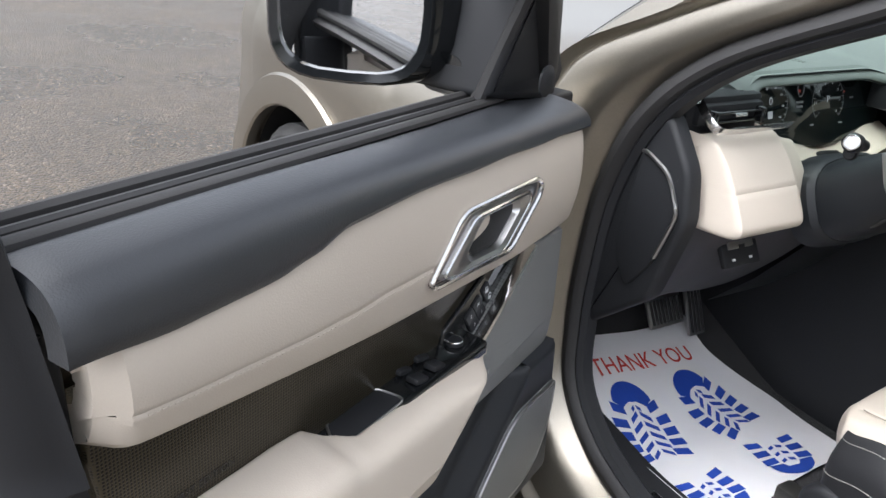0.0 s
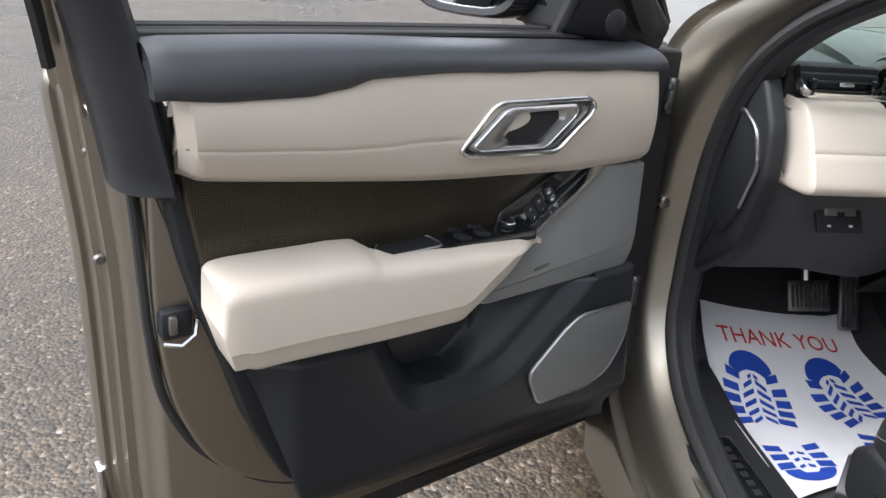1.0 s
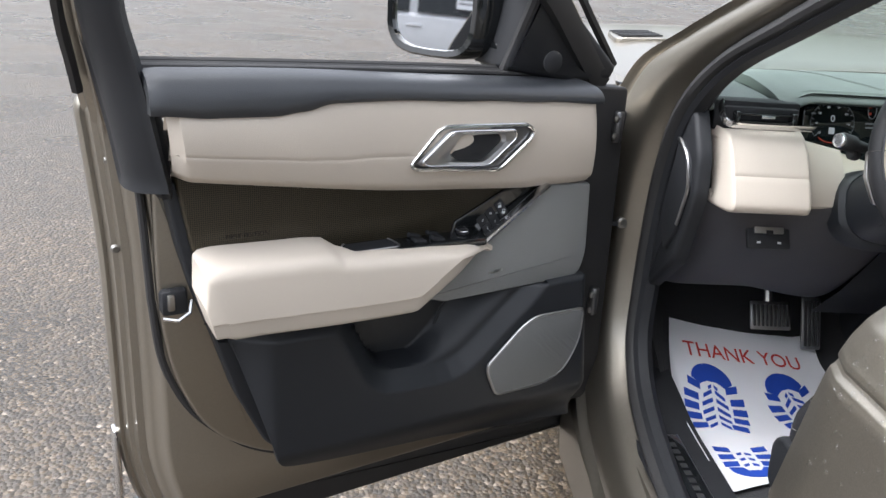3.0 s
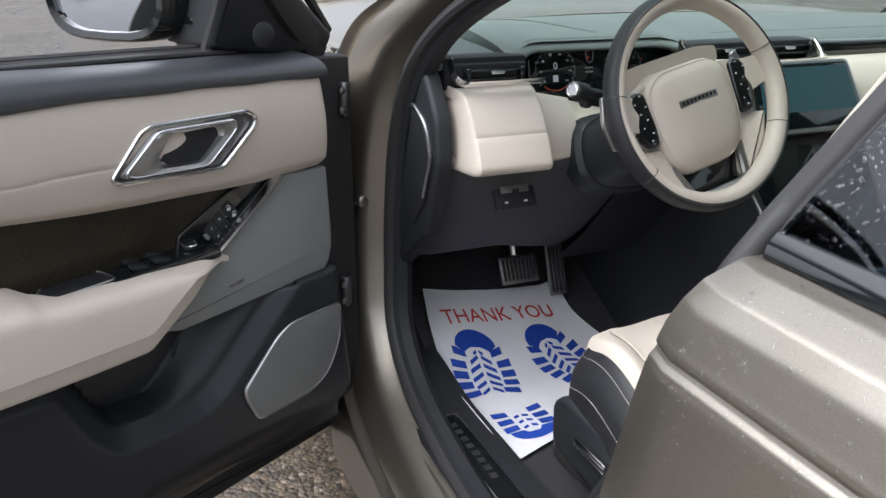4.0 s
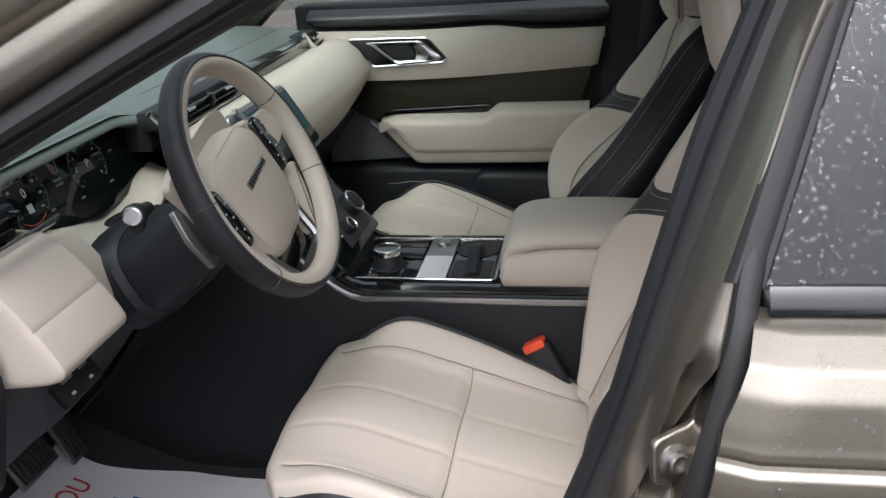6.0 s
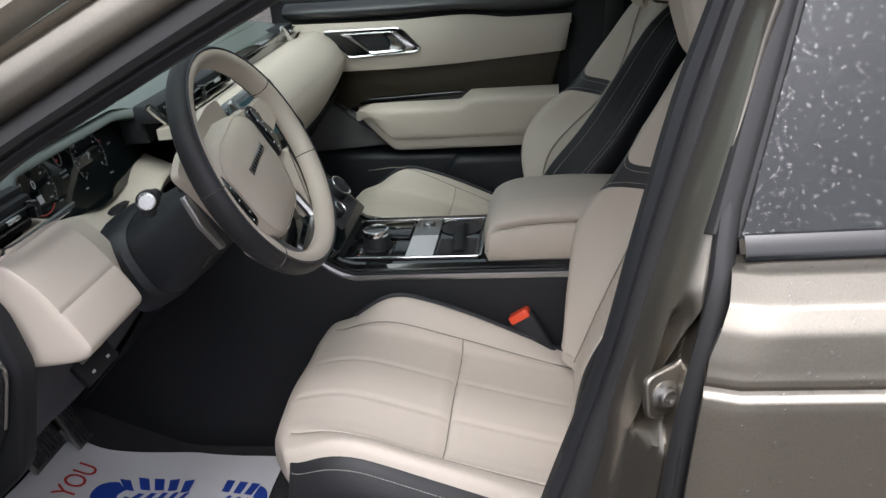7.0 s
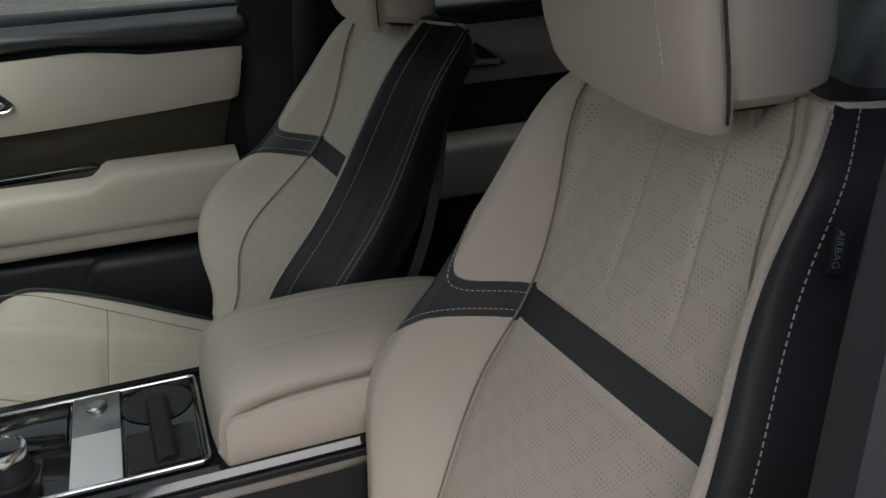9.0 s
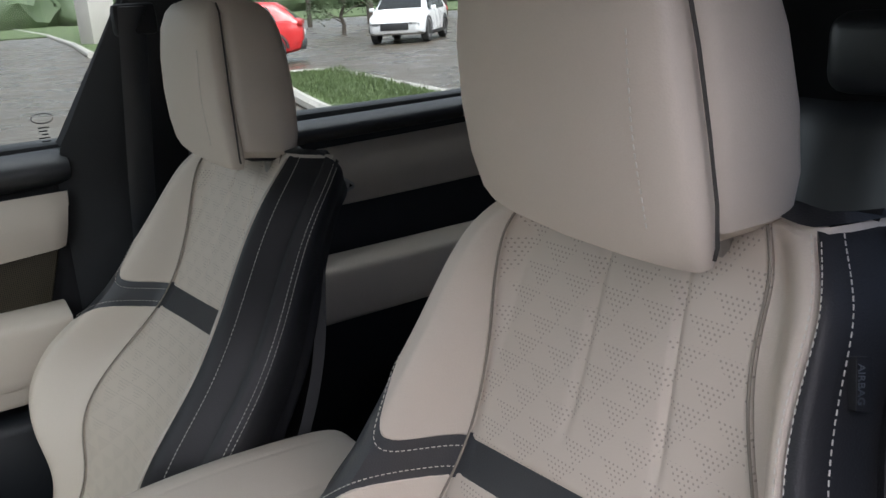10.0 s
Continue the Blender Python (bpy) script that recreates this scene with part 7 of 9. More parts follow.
part("front_wing", sheet(lambda u, v: across(wing_fn(u, v)), 60, 12, 0.02), PAINT, car_body, "bronze-grey front wing wet with rain")
part("outer_panel", sheet(side_fn_of(0.345, -0.715, 1), 30, 60, 0.02, flip=True), PAINT, far_door, "bronze-grey outer panel of the door")
part("outer_panel", sheet(side_fn_of(-0.725, -1.95, 1), 40, 60, 0.02, flip=True), PAINT, rear_far, "bronze-grey outer panel of the door")
part("outer_handle", box(0.955, -0.55, 0.98, 0.02, 0.20, 0.03, 0.008), PAINT, far_door, "flush painted outer handle")
part("outer_handle", box(0.955, -1.75, 1.0, 0.02, 0.20, 0.03, 0.008), PAINT, rear_far, "flush painted outer handle")
for sx in (-1, 1):
    part("rear_quarter", sheet(side_fn_of(-1.96, -2.74, sx), 30, 60, 0.02, flip=(sx > 0)), PAINT, car_body, "bronze-grey rear quarter panel")

    def pillar_c(u, v, sx=sx):
        z = lerp(1.12, 1.535, v)
        return Vector((sx * (0.85 - 0.52 * (z - 1.135)), lerp(-1.90, -2.74 + 0.95 * (z - 1.12), u), z))
    part("rear_pillar", sheet(pillar_c, 12, 14, 0.02, flip=(sx < 0)), PAINT, car_body, "bronze-grey rear pillar")
    rail_ = spline([(sx * 0.60, -0.25, 1.575), (sx * 0.645, -0.7, 1.575), (sx * 0.645, -1.4, 1.58), (sx * 0.63, -2.15, 1.555)], 30)
    part("roof_edge", tube([p + Vector((0, 0, -0.01)) for p in rail_], 0.022, 8), PAINT, car_body, "bronze-grey roof edge")
    part("tail_lamp", slab(fillet([(0.42, 0.98), (0.80, 0.99), (0.83, 1.06), (0.42, 1.04)], 0.015), -0.03, 0.012, lambda a, b, h, sx=sx: Vector((sx * a, -2.745 - h + 0.10 * max(0, a - 0.6), b)), 0.005), LAMP_RED, car_body, "slim red tail lamp")
    part("head_lamp", slab(fillet([(0.45, 0.90), (0.80, 0.93), (0.82, 1.0), (0.47, 0.97)], 0.015), -0.03, 0.012, lambda a, b, h, sx=sx: Vector((sx * a, 1.985 + h - 0.22 * max(0, a - 0.5), b)), 0.005), LAMP_CLEAR, car_body, "slim clear head lamp")
    wheel_parts(car_body, sx * 0.815, -1.65, sx, 0.385)
wheel_parts(car_body, 0.815, ARCH_Y, 1, 0.385)


def tail_fn(u, v):
    x = lerp(-1, 1, u)
    prof = [(-2.66, 0.30), (-2.76, 0.45), (-2.77, 0.70), (-2.73, 0.98), (-2.71, 1.10), (-2.52, 1.35), (-2.32, 1.53), (-2.18, 1.575)]
    p = along([(y, z, 0) for y, z in prof], v)
    w = lerp(0.86, 0.60, step(1.05, 1.56, p.y))
    return Vector((x * w, p.x + 0.09 * abs(x) ** 4, p.y))


part("tailgate", sheet(tail_fn, 30, 40, 0.02, flip=True), PAINT, car_body, "bronze-grey tailgate")
part("rear_window", sheet(lambda u, v: tail_fn(lerp(0.10, 0.90, u), lerp(0.64, 0.90, v)) + Vector((0, -0.006, 0.006)), 20, 12, 0.006, flip=True), DARK_GLASS, car_body, "dark rear window")
part("rear_bumper", box(0, -2.74, 0.40, 1.60, 0.12, 0.20, 0.04, 3), CLADDING, car_body, "black rear bumper")


def nose_fn(u, v):
    x = lerp(-1, 1, u)
    prof = [(1.93, 1.066), (1.985, 1.02), (2.0, 0.90), (2.02, 0.70), (2.02, 0.50), (1.95, 0.28)]
    p = along([(y, z, 0) for y, z in prof], v)
    return Vector((x * 0.83, p.x - 0.20 * abs(x) ** 3, p.y))


part("front_bumper", sheet(nose_fn, 30, 24, 0.02, flip=False), PAINT, car_body, "bronze-grey nose and bumper")
grille = part("front_grille", slab(fillet([(-0.42, 0.86), (0.42, 0.86), (0.46, 0.98), (-0.46, 0.98)], 0.02), -0.02, 0.012, lambda a, b, h: Vector((a, 1.992 + h - 0.20 * abs(a / 0.83) ** 3, b)), 0.005), CLADDING, car_body, "black front grille")
part("lower_intake", slab(fillet([(-0.60, 0.36), (0.60, 0.36), (0.55, 0.54), (-0.55, 0.54)], 0.03), -0.02, 0.012, lambda a, b, h: Vector((a, 2.014 + h - 0.20 * abs(a / 0.83) ** 3, b)), 0.005), CLADDING, car_body, "black lower intake")
part("underbody", box(0, -0.35, 0.27, 1.60, 4.4, 0.06, 0.02), CLADDING, car_body, "black underbody")


# ---- dashboard ----
dash = thing("dashboard", (0, 0, 0), "two-tone dashboard in dark and cream leather with displays", "dashboard")


def hood(x):
    """Rise of the top pad over the instruments."""
    return step(-0.60, -0.52, x) * step(-0.14, -0.24, x)


def top_fn(u, v):
    x = lerp(-0.60, 0.745, u)
    h = hood(x)
    y0 = 0.135 + 0.032 * h
    prof = [(y0 + 0.02, 1.098 + 0.022 * h), (y0, 1.110 + 0.014 * h), (y0 + 0.02, 1.128 + 0.012 * h), (y0 + 0.09, 1.142 + 0.010 * h), (0.36, 1.150 + 0.006 * h), (0.55, 1.138), (0.74, 1.105)]
    p = along([(a, b, 0) for a, b in prof], v)
    y = p.x if v < 0.55 else lerp(p.x, p.x - 0.20 * (x / 0.75) ** 2, step(0.55, 1.0, v))
    groove = 0.0035 * bell(p.x, 0.205, 0.004) * (1 - h) * step(-0.2, -0.1, x)
    return Vector((x, y, p.y - 0.02 * step(0.70, 0.745, x) - groove))


part("top_pad", sheet(top_fn, 110, 40, 0.02, puff=0.005, roll=0.02), DASH_TOP, dash, "dark grey-green leather top pad")


def end_fn(u, v):
    x = lerp(-0.775, -0.606, u)
    prof = [(0.150, 1.102), (0.142, 1.110), (0.155, 1.122), (0.22, 1.128), (0.36, 1.128), (0.48, 1.115)]
    p = along([(a, b, 0) for a, b in prof], v)
    return Vector((x, p.x, p.y - 0.012 * step(-0.72, -0.775, x)))


part("end_pad", sheet(end_fn, 16, 24, 0.02, puff=0.006, roll=0.05), DASH_TOP, dash, "dark leather end pad")
st = bmesh.new()
stitches([end_fn(i / 30, 0.36) + Vector((0, 0, 0.0008)) for i in range(31)], bm=st)
for off in (0.0, 0.012):
    stitches([top_fn((-0.50 + 0.60) / 1.345 + 0.10 * s ** 1.5 + off / 1.345, lerp(0.86, 0.42, s)) + Vector((0, 0, 0.0008)) for s in [i / 40 for i in range(41)]], bm=st)
stitches([top_fn(lerp(0.40, 0.97, i / 80), 0.475) + Vector((0, 0, 0.0008)) for i in range(81)], bm=st)
part("pad_stitching", st, DARK_THREAD, dash, "dark double stitching", kind="stuff")

# instrument display
CL_M = Matrix.Translation((-0.380, 0.189, 1.083)) @ Matrix.Rotation(radians(76), 4, "X")
clp = lambda a, b, h: CL_M @ Vector((a, b, h))
cluster = part("instrument_display", slab(fillet([(-0.150, -0.044), (-0.094, -0.045), (-0.050, -0.070), (0.050, -0.086), (0.190, -0.078), (0.235, -0.050), (0.245, 0.030), (0.19, 0.048), (0.06, 0.062), (-0.05, 0.058), (-0.150, 0.030)], 0.012), -0.02, 0.0, clp, 0.003), SCREEN_GLASS, dash, "dark instrument display with pale gauges")
part("display_shroud", box(-0.37, 0.245, 1.085, 0.40, 0.06, 0.12, 0.02), SOFT_BLACK, dash, "black shroud behind the display")
for cx, numbers, r in ((-0.088, ["20", "40", "60", "80", "100", "120", "140", "160"], 0.046), (0.075, ["1", "2", "3", "4", "5", "6", "7", "8"], 0.046)):
    gauge = part("gauge_ring", tube([clp(cx + r * math.cos(a), -0.002 + r * 0.96 * math.sin(a), 0.001) for a in [lerp(-0.7, math.pi + 0.7, i / 40) for i in range(41)]], 0.0004, 4), GLOW_DIM, cluster, "fine grey gauge ring")
    tk = bmesh.new()
    for i in range(17):
        a = lerp(math.pi + 0.7, -0.7, i / 16)
        d = Vector((math.cos(a), 0.96 * math.sin(a), 0))
        p0, p1 = Vector((cx, -0.002, 0.0012)) + d * (r - 0.006), Vector((cx, -0.002, 0.0012)) + d * (r - (0.001 if i % 2 else -0.001))
        tube([CL_M @ p0, CL_M @ p1], 0.0006, 4, bm=tk)
    part("gauge_ticks", tk, GLOW_DIM, gauge, "pale gauge ticks", False)
    for i, tx in enumerate(numbers):
        a = lerp(math.pi + 0.7, -0.7, i / (len(numbers) - 1))
        px_, py_ = cx + (r - 0.012) * math.cos(a), -0.002 + (r - 0.012) * 0.96 * math.sin(a)
        part("gauge_number", letters(tx, 0.0065 if len(tx) < 3 else 0.0050, lambda x, y, h, px_=px_, py_=py_: clp(px_ + x, py_ + y, 0.0008 + h), 0.0003), GLOW_WHITE, gauge, "pale lit number", False)
part("speed_zero", letters("0", 0.020, lambda x, y, h: clp(-0.088 + x, 0.006 + y, 0.001 + h), 0.0003), GLOW_WHITE, cluster, "pale lit 0", False)
part("gear_letter", letters("P", 0.018, lambda x, y, h: clp(0.075 + x, 0.0 + y, 0.001 + h), 0.0003), GLOW_WHITE, cluster, "pale lit P", False)
bm = bmesh.new()
box(0, 0, 0, 0.012, 0.013, 0.0006, 0, m=CL_M @ Matrix.Translation((-0.088, -0.018, 0.001)), bm=bm)
part("warning_tile", bm, GLOW_WHITE, cluster, "small pale lit tile", False)
bm = bmesh.new()
tube([clp(-0.088 + 0.040 * math.cos(a), -0.004 + 0.038 * math.sin(a), 0.0012) for a in [lerp(-2.3, -0.9, i / 14) for i in range(15)]], 0.0011, 4, bm=bm)
part("warning_arc", bm, GLOW_RED, cluster, "red lit arc", False)
for a, b, w in ((-0.012, 0.034, 0.006), (-0.010, 0.020, 0.005), (0.122, 0.012, 0.003)):
    part("warning_lamp", box(0, 0, 0, w, w, 0.0006, 0, m=CL_M @ Matrix.Translation((a, b, 0.001))), GLOW_RED, cluster, "red lit mark", False)
bm = bmesh.new()
for a, b, w, h in ((-0.008, 0.0, 0.020, 0.0035), (-0.008, -0.008, 0.018, 0.0035), (-0.02, 0.048, 0.014, 0.003), (0.14, 0.036, 0.012, 0.003), (0.145, 0.0, 0.010, 0.003), (-0.045, -0.036, 0.010, 0.003), (0.03, -0.044, 0.010, 0.003), (0.115, -0.045, 0.012, 0.003), (-0.130, 0.015, 0.008, 0.003)):
    box(0, 0, 0, w, h, 0.0006, 0, m=CL_M @ Matrix.Translation((a, b, 0.001)), bm=bm)
part("display_lines", bm, GLOW_DIM, cluster, "plain grey display bars", False, "stuff")
part("car_icon", tube([clp(-0.006 + 0.009 * math.cos(a), 0.027 + 0.017 * math.sin(a), 0.0012) for a in [i * math.pi / 10 for i in range(20)]], 0.0010, 4, closed=True), GLOW_DIM, cluster, "pale car outline", False)


# air vents
def vent(x0, x1, y, z, h, tabs, end):
    v = part("air_vent", box((x0 + x1) / 2, y + 0.03, z + 0.002, x1 - x0, 0.05, h, 0.006), SOFT_BLACK, dash, "black air vent")
    k = max(2, int((x1 - x0) / 0.16) + 1)
    for j in range(2):
        part("vent_slat", box((x0 + x1) / 2, y + 0.006, z + (j - 0.5) * h * 0.42, x1 - x0 - 0.03, 0.022, 0.004, 0.0015), PIANO, v, "gloss black vent slat")
    for tx in tabs:
        part("vent_tab", box(tx, y - 0.004, z + 0.004, 0.028, 0.012, 0.006, 0.002), CHROME, v, "bright vent tab")
    for ex in end:
        part("vent_wheel", box(ex, y + 0.0, z, 0.010, 0.022, h * 0.75, 0.003), PIANO, v, "ribbed vent wheel")
    return v


v1 = vent(-0.722, -0.572, 0.118, 1.096, 0.034, [-0.640], [-0.70, -0.588])
part("vent_blade", band(spline([(-0.735, 0.118, 1.126), (-0.739, 0.092, 1.106), (-0.730, 0.074, 1.092), (-0.69, 0.070, 1.0895), (-0.565, 0.072, 1.0895)], 24), [(Vector((0.3, -0.5, 0.8)).normalized(), Vector((-0.6, -0.8, 0)).normalized())] * 24,
     [(-0.006, -0.006), (-0.007, 0.003), (0.0, 0.005), (0.007, 0.003), (0.006, -0.006)]), CHROME, v1, "satin chrome blade")
v2 = vent(-0.205, 0.118, 0.092, 1.120, 0.034, [-0.12, 0.045], [-0.188, -0.03, 0.105])
part("vent_blade", band(spline([(-0.240, 0.098, 1.146), (-0.222, 0.084, 1.120), (-0.205, 0.075, 1.104), (-0.15, 0.072, 1.1005), (0.115, 0.074, 1.1005), (0.128, 0.078, 1.112), (0.105, 0.084, 1.142)], 40), [(Vector((0.1, -0.5, 0.85)).normalized(), Vector((0, -1, 0)))] * 40,
     [(-0.004, -0.006), (-0.005, 0.003), (0.0, 0.005), (0.005, 0.003), (0.004, -0.006)]), CHROME, v2, "satin chrome blade")
v3 = vent(0.60, 0.728, 0.118, 1.112, 0.032, [0.67], [0.615])
part("vent_blade", band(spline([(0.588, 0.11, 1.138), (0.605, 0.10, 1.108), (0.62, 0.096, 1.098), (0.66, 0.098, 1.0965), (0.735, 0.11, 1.100)], 20), [(Vector((0.1, -0.5, 0.85)).normalized(), Vector((0, -1, 0)))] * 20,
     [(-0.004, -0.005), (-0.004, 0.003), (0.0, 0.004), (0.004, 0.003), (0.004, -0.005)]), CHROME, v3, "satin chrome blade")
part("facia_strip", box(0.36, 0.125, 1.112, 0.48, 0.04, 0.034, 0.004), PIANO, dash, "gloss black facia strip")
part("vent_backing", box(0.27, 0.16, 1.095, 0.92, 0.05, 0.06, 0.005), SOFT_BLACK, dash, "black facia backing")
part("vent_backing", box(-0.652, 0.16, 1.095, 0.17, 0.05, 0.06, 0.005), SOFT_BLACK, dash, "black facia backing")

# cream pads
PAD = [(0.118, 1.074), (0.085, 1.073), (0.050, 1.045), (0.022, 1.006), (0.000, 0.968), (-0.004, 0.950), (0.010, 0.938), (0.055, 0.932)]


def knee_fn(u, v):
    x = lerp(-0.742, -0.556, u)
    p = along([(y, z, 0) for y, z in PAD], v)
    side = step(0.12, 0.0, u)
    rt = step(0.86, 1.0, u)
    push = 0.070 * side ** 2.2 + 0.045 * rt ** 1.3
    groove = 0.0028 * bell(p.y, 1.004, 0.0022)
    return Vector((x + 0.010 * side * (1 - v), p.x + push + groove, p.y - 0.004 * rt))


knee = part("knee_pad", sheet(knee_fn, 50, 60, 0.02, puff=0.004, roll=0.02, flip=True), CREAM, dash, "cream leather knee pad")



def inner_fn(u, v):
    x = lerp(-0.562, -0.470, u)
    y = lerp(0.115, 0.055, v) - 0.015 * math.sin(math.pi * v)
    return Vector((x, y + 0.012 * u, lerp(1.062 - 0.020 * u, 0.936, v)))


part("column_surround", sheet(inner_fn, 16, 24, 0.02, puff=0.005, roll=0.05, flip=True), CREAM, dash, "cream leather beside the column")


def strip_fn(u, v):
    x = lerp(-0.510, -0.13, u)
    top = along([(-0.52, 1.026, 0), (-0.47, 1.026, 0), (-0.43, 1.012, 0), (-0.33, 0.996, 0), (-0.19, 1.004, 0), (-0.145, 1.030, 0), (-0.12, 1.034, 0)], u).y
    return Vector((x, lerp(0.180, 0.118, v), top - 0.030 * v))


part("display_sill", sheet(strip_fn, 30, 10, 0.02, puff=0.003, roll=0.1, flip=True), CREAM, dash, "cream leather strip below the display")
part("column_recess", box(-0.36, 0.165, 0.935, 0.38, 0.03, 0.11, 0.01), SOFT_BLACK, dash, "black recess round the column")
BELLY = [(0.112, 1.098), (0.060, 1.098), (0.025, 1.080), (-0.005, 1.045), (-0.018, 1.000), (-0.010, 0.955), (0.020, 0.925), (0.080, 0.912)]


def belly_fn(u, v):
    x = lerp(-0.20, 0.775, u)
    p = along([(y, z, 0) for y, z in BELLY], v)
    wrap = step(0.60, 0.78, x)
    rise = 0.0 if p.y > 1.035 else (1.035 - p.y) * 0.42 * step(0.40, 0.78, x)
    groove = 0.003 * bell(p.y, 1.026, 0.0022) * step(0.14, 0.17, x)
    low = 0.020 * step(0.25, 0.0, x) * step(0.55, 1.0, v)
    return Vector((x, p.x + 0.018 * wrap * v + groove, p.y + rise - 0.004 * wrap + low))


part("passenger_pad", sheet(belly_fn, 100, 60, 0.02, puff=0.004, roll=0.02, flip=True), CREAM, dash, "cream leather passenger pad")

# main touch screen
SC_M = Matrix.Translation((0.020, -0.018, 1.046)) @ Matrix.Rotation(radians(66), 4, "X")
scp = lambda a, b, h: SC_M @ Vector((a, b, h))
frm = part("screen_surround", slab(fillet([(-0.165, -0.075), (0.135, -0.075), (0.150, -0.062), (0.112, 0.066), (0.10, 0.072), (-0.165, 0.072)], 0.012), -0.03, 0.002, scp, 0.003), SATIN, dash, "satin metal screen surround")
scr = part("touch_screen", slab(fillet([(-0.155, -0.066), (0.130, -0.066), (0.138, -0.058), (0.104, 0.060), (0.096, 0.066), (-0.155, 0.066)], 0.010), -0.01, 0.006, scp, 0.002), SCREEN_GLASS, frm, "dark glass touch screen")
# glowing teal plate stands for the reflection in the dark glass
part("screen_picture", slab([(-0.14, -0.032), (0.118, -0.032), (0.096, 0.058), (-0.14, 0.058)], 0.0058, 0.0066, scp, 0.0002), GLOW_BLUE, frm, "dim teal glow for the reflection on the screen", False)

# lower facia and fuse cover
LOWF = [(0.062, 0.938), (0.075, 0.900), (0.105, 0.850), (0.165, 0.775), (0.235, 0.705), (0.285, 0.676), (0.36, 0.668)]


def lower_fn(u, v):
    x = lerp(-0.765, -0.33, u)
    p = along([(y, z, 0) for y, z in LOWF], v)
    return Vector((x, p.x + 0.03 * step(0.18, 0.0, u) + 0.05 * step(0.6, 1.0, u) * v, p.y - 0.05 * step(0.5, 1.0, u) * v))


lowf = part("lower_facia", sheet(lower_fn, 40, 40, 0.02, puff=0.004, flip=True), GREY_PLASTIC, dash, "grey-black plastic lower facia")
FM = Matrix.Translation((-0.606, 0.082, 0.868)) @ Matrix.Rotation(radians(58), 4, "X")
fz = part("switch_block", box(0, 0, 0.002, 0.088, 0.052, 0.012, 0.004, m=FM), SOFT_BLACK, lowf, "black switch block under the facia")
part("tailgate_switch", box(0.0, 0.012, 0.009, 0.060, 0.016, 0.006, 0.002, m=FM), SATIN, fz, "pale switch plate")
part("switch_mark", box(0.0, 0.006, 0.0125, 0.014, 0.008, 0.001, 0, m=FM), SOFT_BLACK, fz, "dark symbol", False)
for a in (-0.022, 0.02):
    part("key_mark", box(a, -0.014, 0.0086, 0.007, 0.004, 0.001, 0, m=FM), ICON, fz, "pale symbol", False)
# end speaker grille by the door
EG = fillet([(0.165, 1.045), (0.10, 1.02), (0.068, 0.965), (0.10, 0.87), (0.15, 0.80), (0.19, 0.86)], 0.02)
eg = part("end_panel", slab(fillet([(0.22, 1.11), (0.13, 1.108), (0.07, 1.03), (0.055, 0.95), (0.10, 0.80), (0.24, 0.68), (0.28, 0.9)], 0.02), 0.0, 0.03, lambda a, b, h: Vector((-0.752 - h, a, b)), 0.01), SOFT_BLACK, dash, "black end panel of the dashboard")
part("end_grille", slab([(p[0], p[1]) for p in EG], 0.02, 0.036, lambda a, b, h: Vector((-0.752 - h, a, b)), 0.004), SOFT_BLACK, eg, "dark speaker cover")
part("grille_edge", tube([Vector((-0.789, p[0], p[1])) for p in EG[2:17]], 0.0035, 6), SATIN, eg, "satin edge of the cover")
bm = bmesh.new()
skin(bm, [[vec(x, 0.02 + 0.05 * k, lerp(0.93, 0.66, k / 5) - 0.01 * k) for x in (0.10, 0.3, 0.5, 0.76)] for k in range(6)])
part("glovebox", bm, SOFT_BLACK, dash, "black glovebox front")
bm = bmesh.new()
skin(bm, [[vec(x, y, z) for x in (-0.34, -0.2, -0.12)] for y, z in ((0.06, 0.98), (0.10, 0.85), (0.22, 0.70), (0.32, 0.60))])
part("knee_bolster", bm, SOFT_BLACK, dash, "black knee bolster")

# ---- steering column and wheel ----
WC, TILT = Vector((-0.378, -0.1356, 1.0858)), radians(24.4)
WM = Matrix.Translation(WC) @ Matrix.Rotation(math.pi / 2 - TILT, 4, "X")
# wheel axes: x right, y up the wheel, z towards the driver
column = thing("steering_column", (0, 0, 0), "black steering column shroud with control stalks", "steering column")


def col_loop(z, w, h, dy, n=28):
    return [WM @ Vector((abs(math.cos(a)) ** 0.7 * (1 if math.cos(a) > 0 else -1) * w, abs(math.sin(a)) ** 0.7 * (1 if math.sin(a) > 0 else -1) * h + dy, z)) for a in [2 * math.pi * i / n for i in range(n)]]


part("shroud", loft([col_loop(-0.25, 0.108, 0.074, -0.052), col_loop(-0.20, 0.106, 0.071, -0.050), col_loop(-0.16, 0.102, 0.067, -0.045), col_loop(-0.10, 0.088, 0.057, -0.034), col_loop(-0.06, 0.078, 0.050, -0.02), col_loop(-0.045, 0.062, 0.042, -0.012)]), TRIM_NAVY, column, "black plastic column shroud")
part("shroud_gaiter", loft([col_loop(-0.265, 0.120, 0.082, -0.050), col_loop(-0.225, 0.118, 0.079, -0.050), col_loop(-0.215, 0.109, 0.073, -0.050)]), TRIM_NAVY, column, "black surround")
grd = bmesh.new()
for i in range(3):
    tube([WM @ Vector((-0.080 + i * 0.007, -0.083, -0.115)), WM @ Vector((-0.088 + i * 0.007, -0.094, -0.135))], 0.0015, 5, bm=grd)
part("shroud_slots", grd, RUBBER, column, "fine slots in the shroud")
sd = Vector((-0.90, -0.36, 0.24)).normalized()
stalk_m = Matrix.Translation((-0.560, -0.038, 1.092)) @ sd.to_track_quat("Z", "Y").to_matrix().to_4x4()
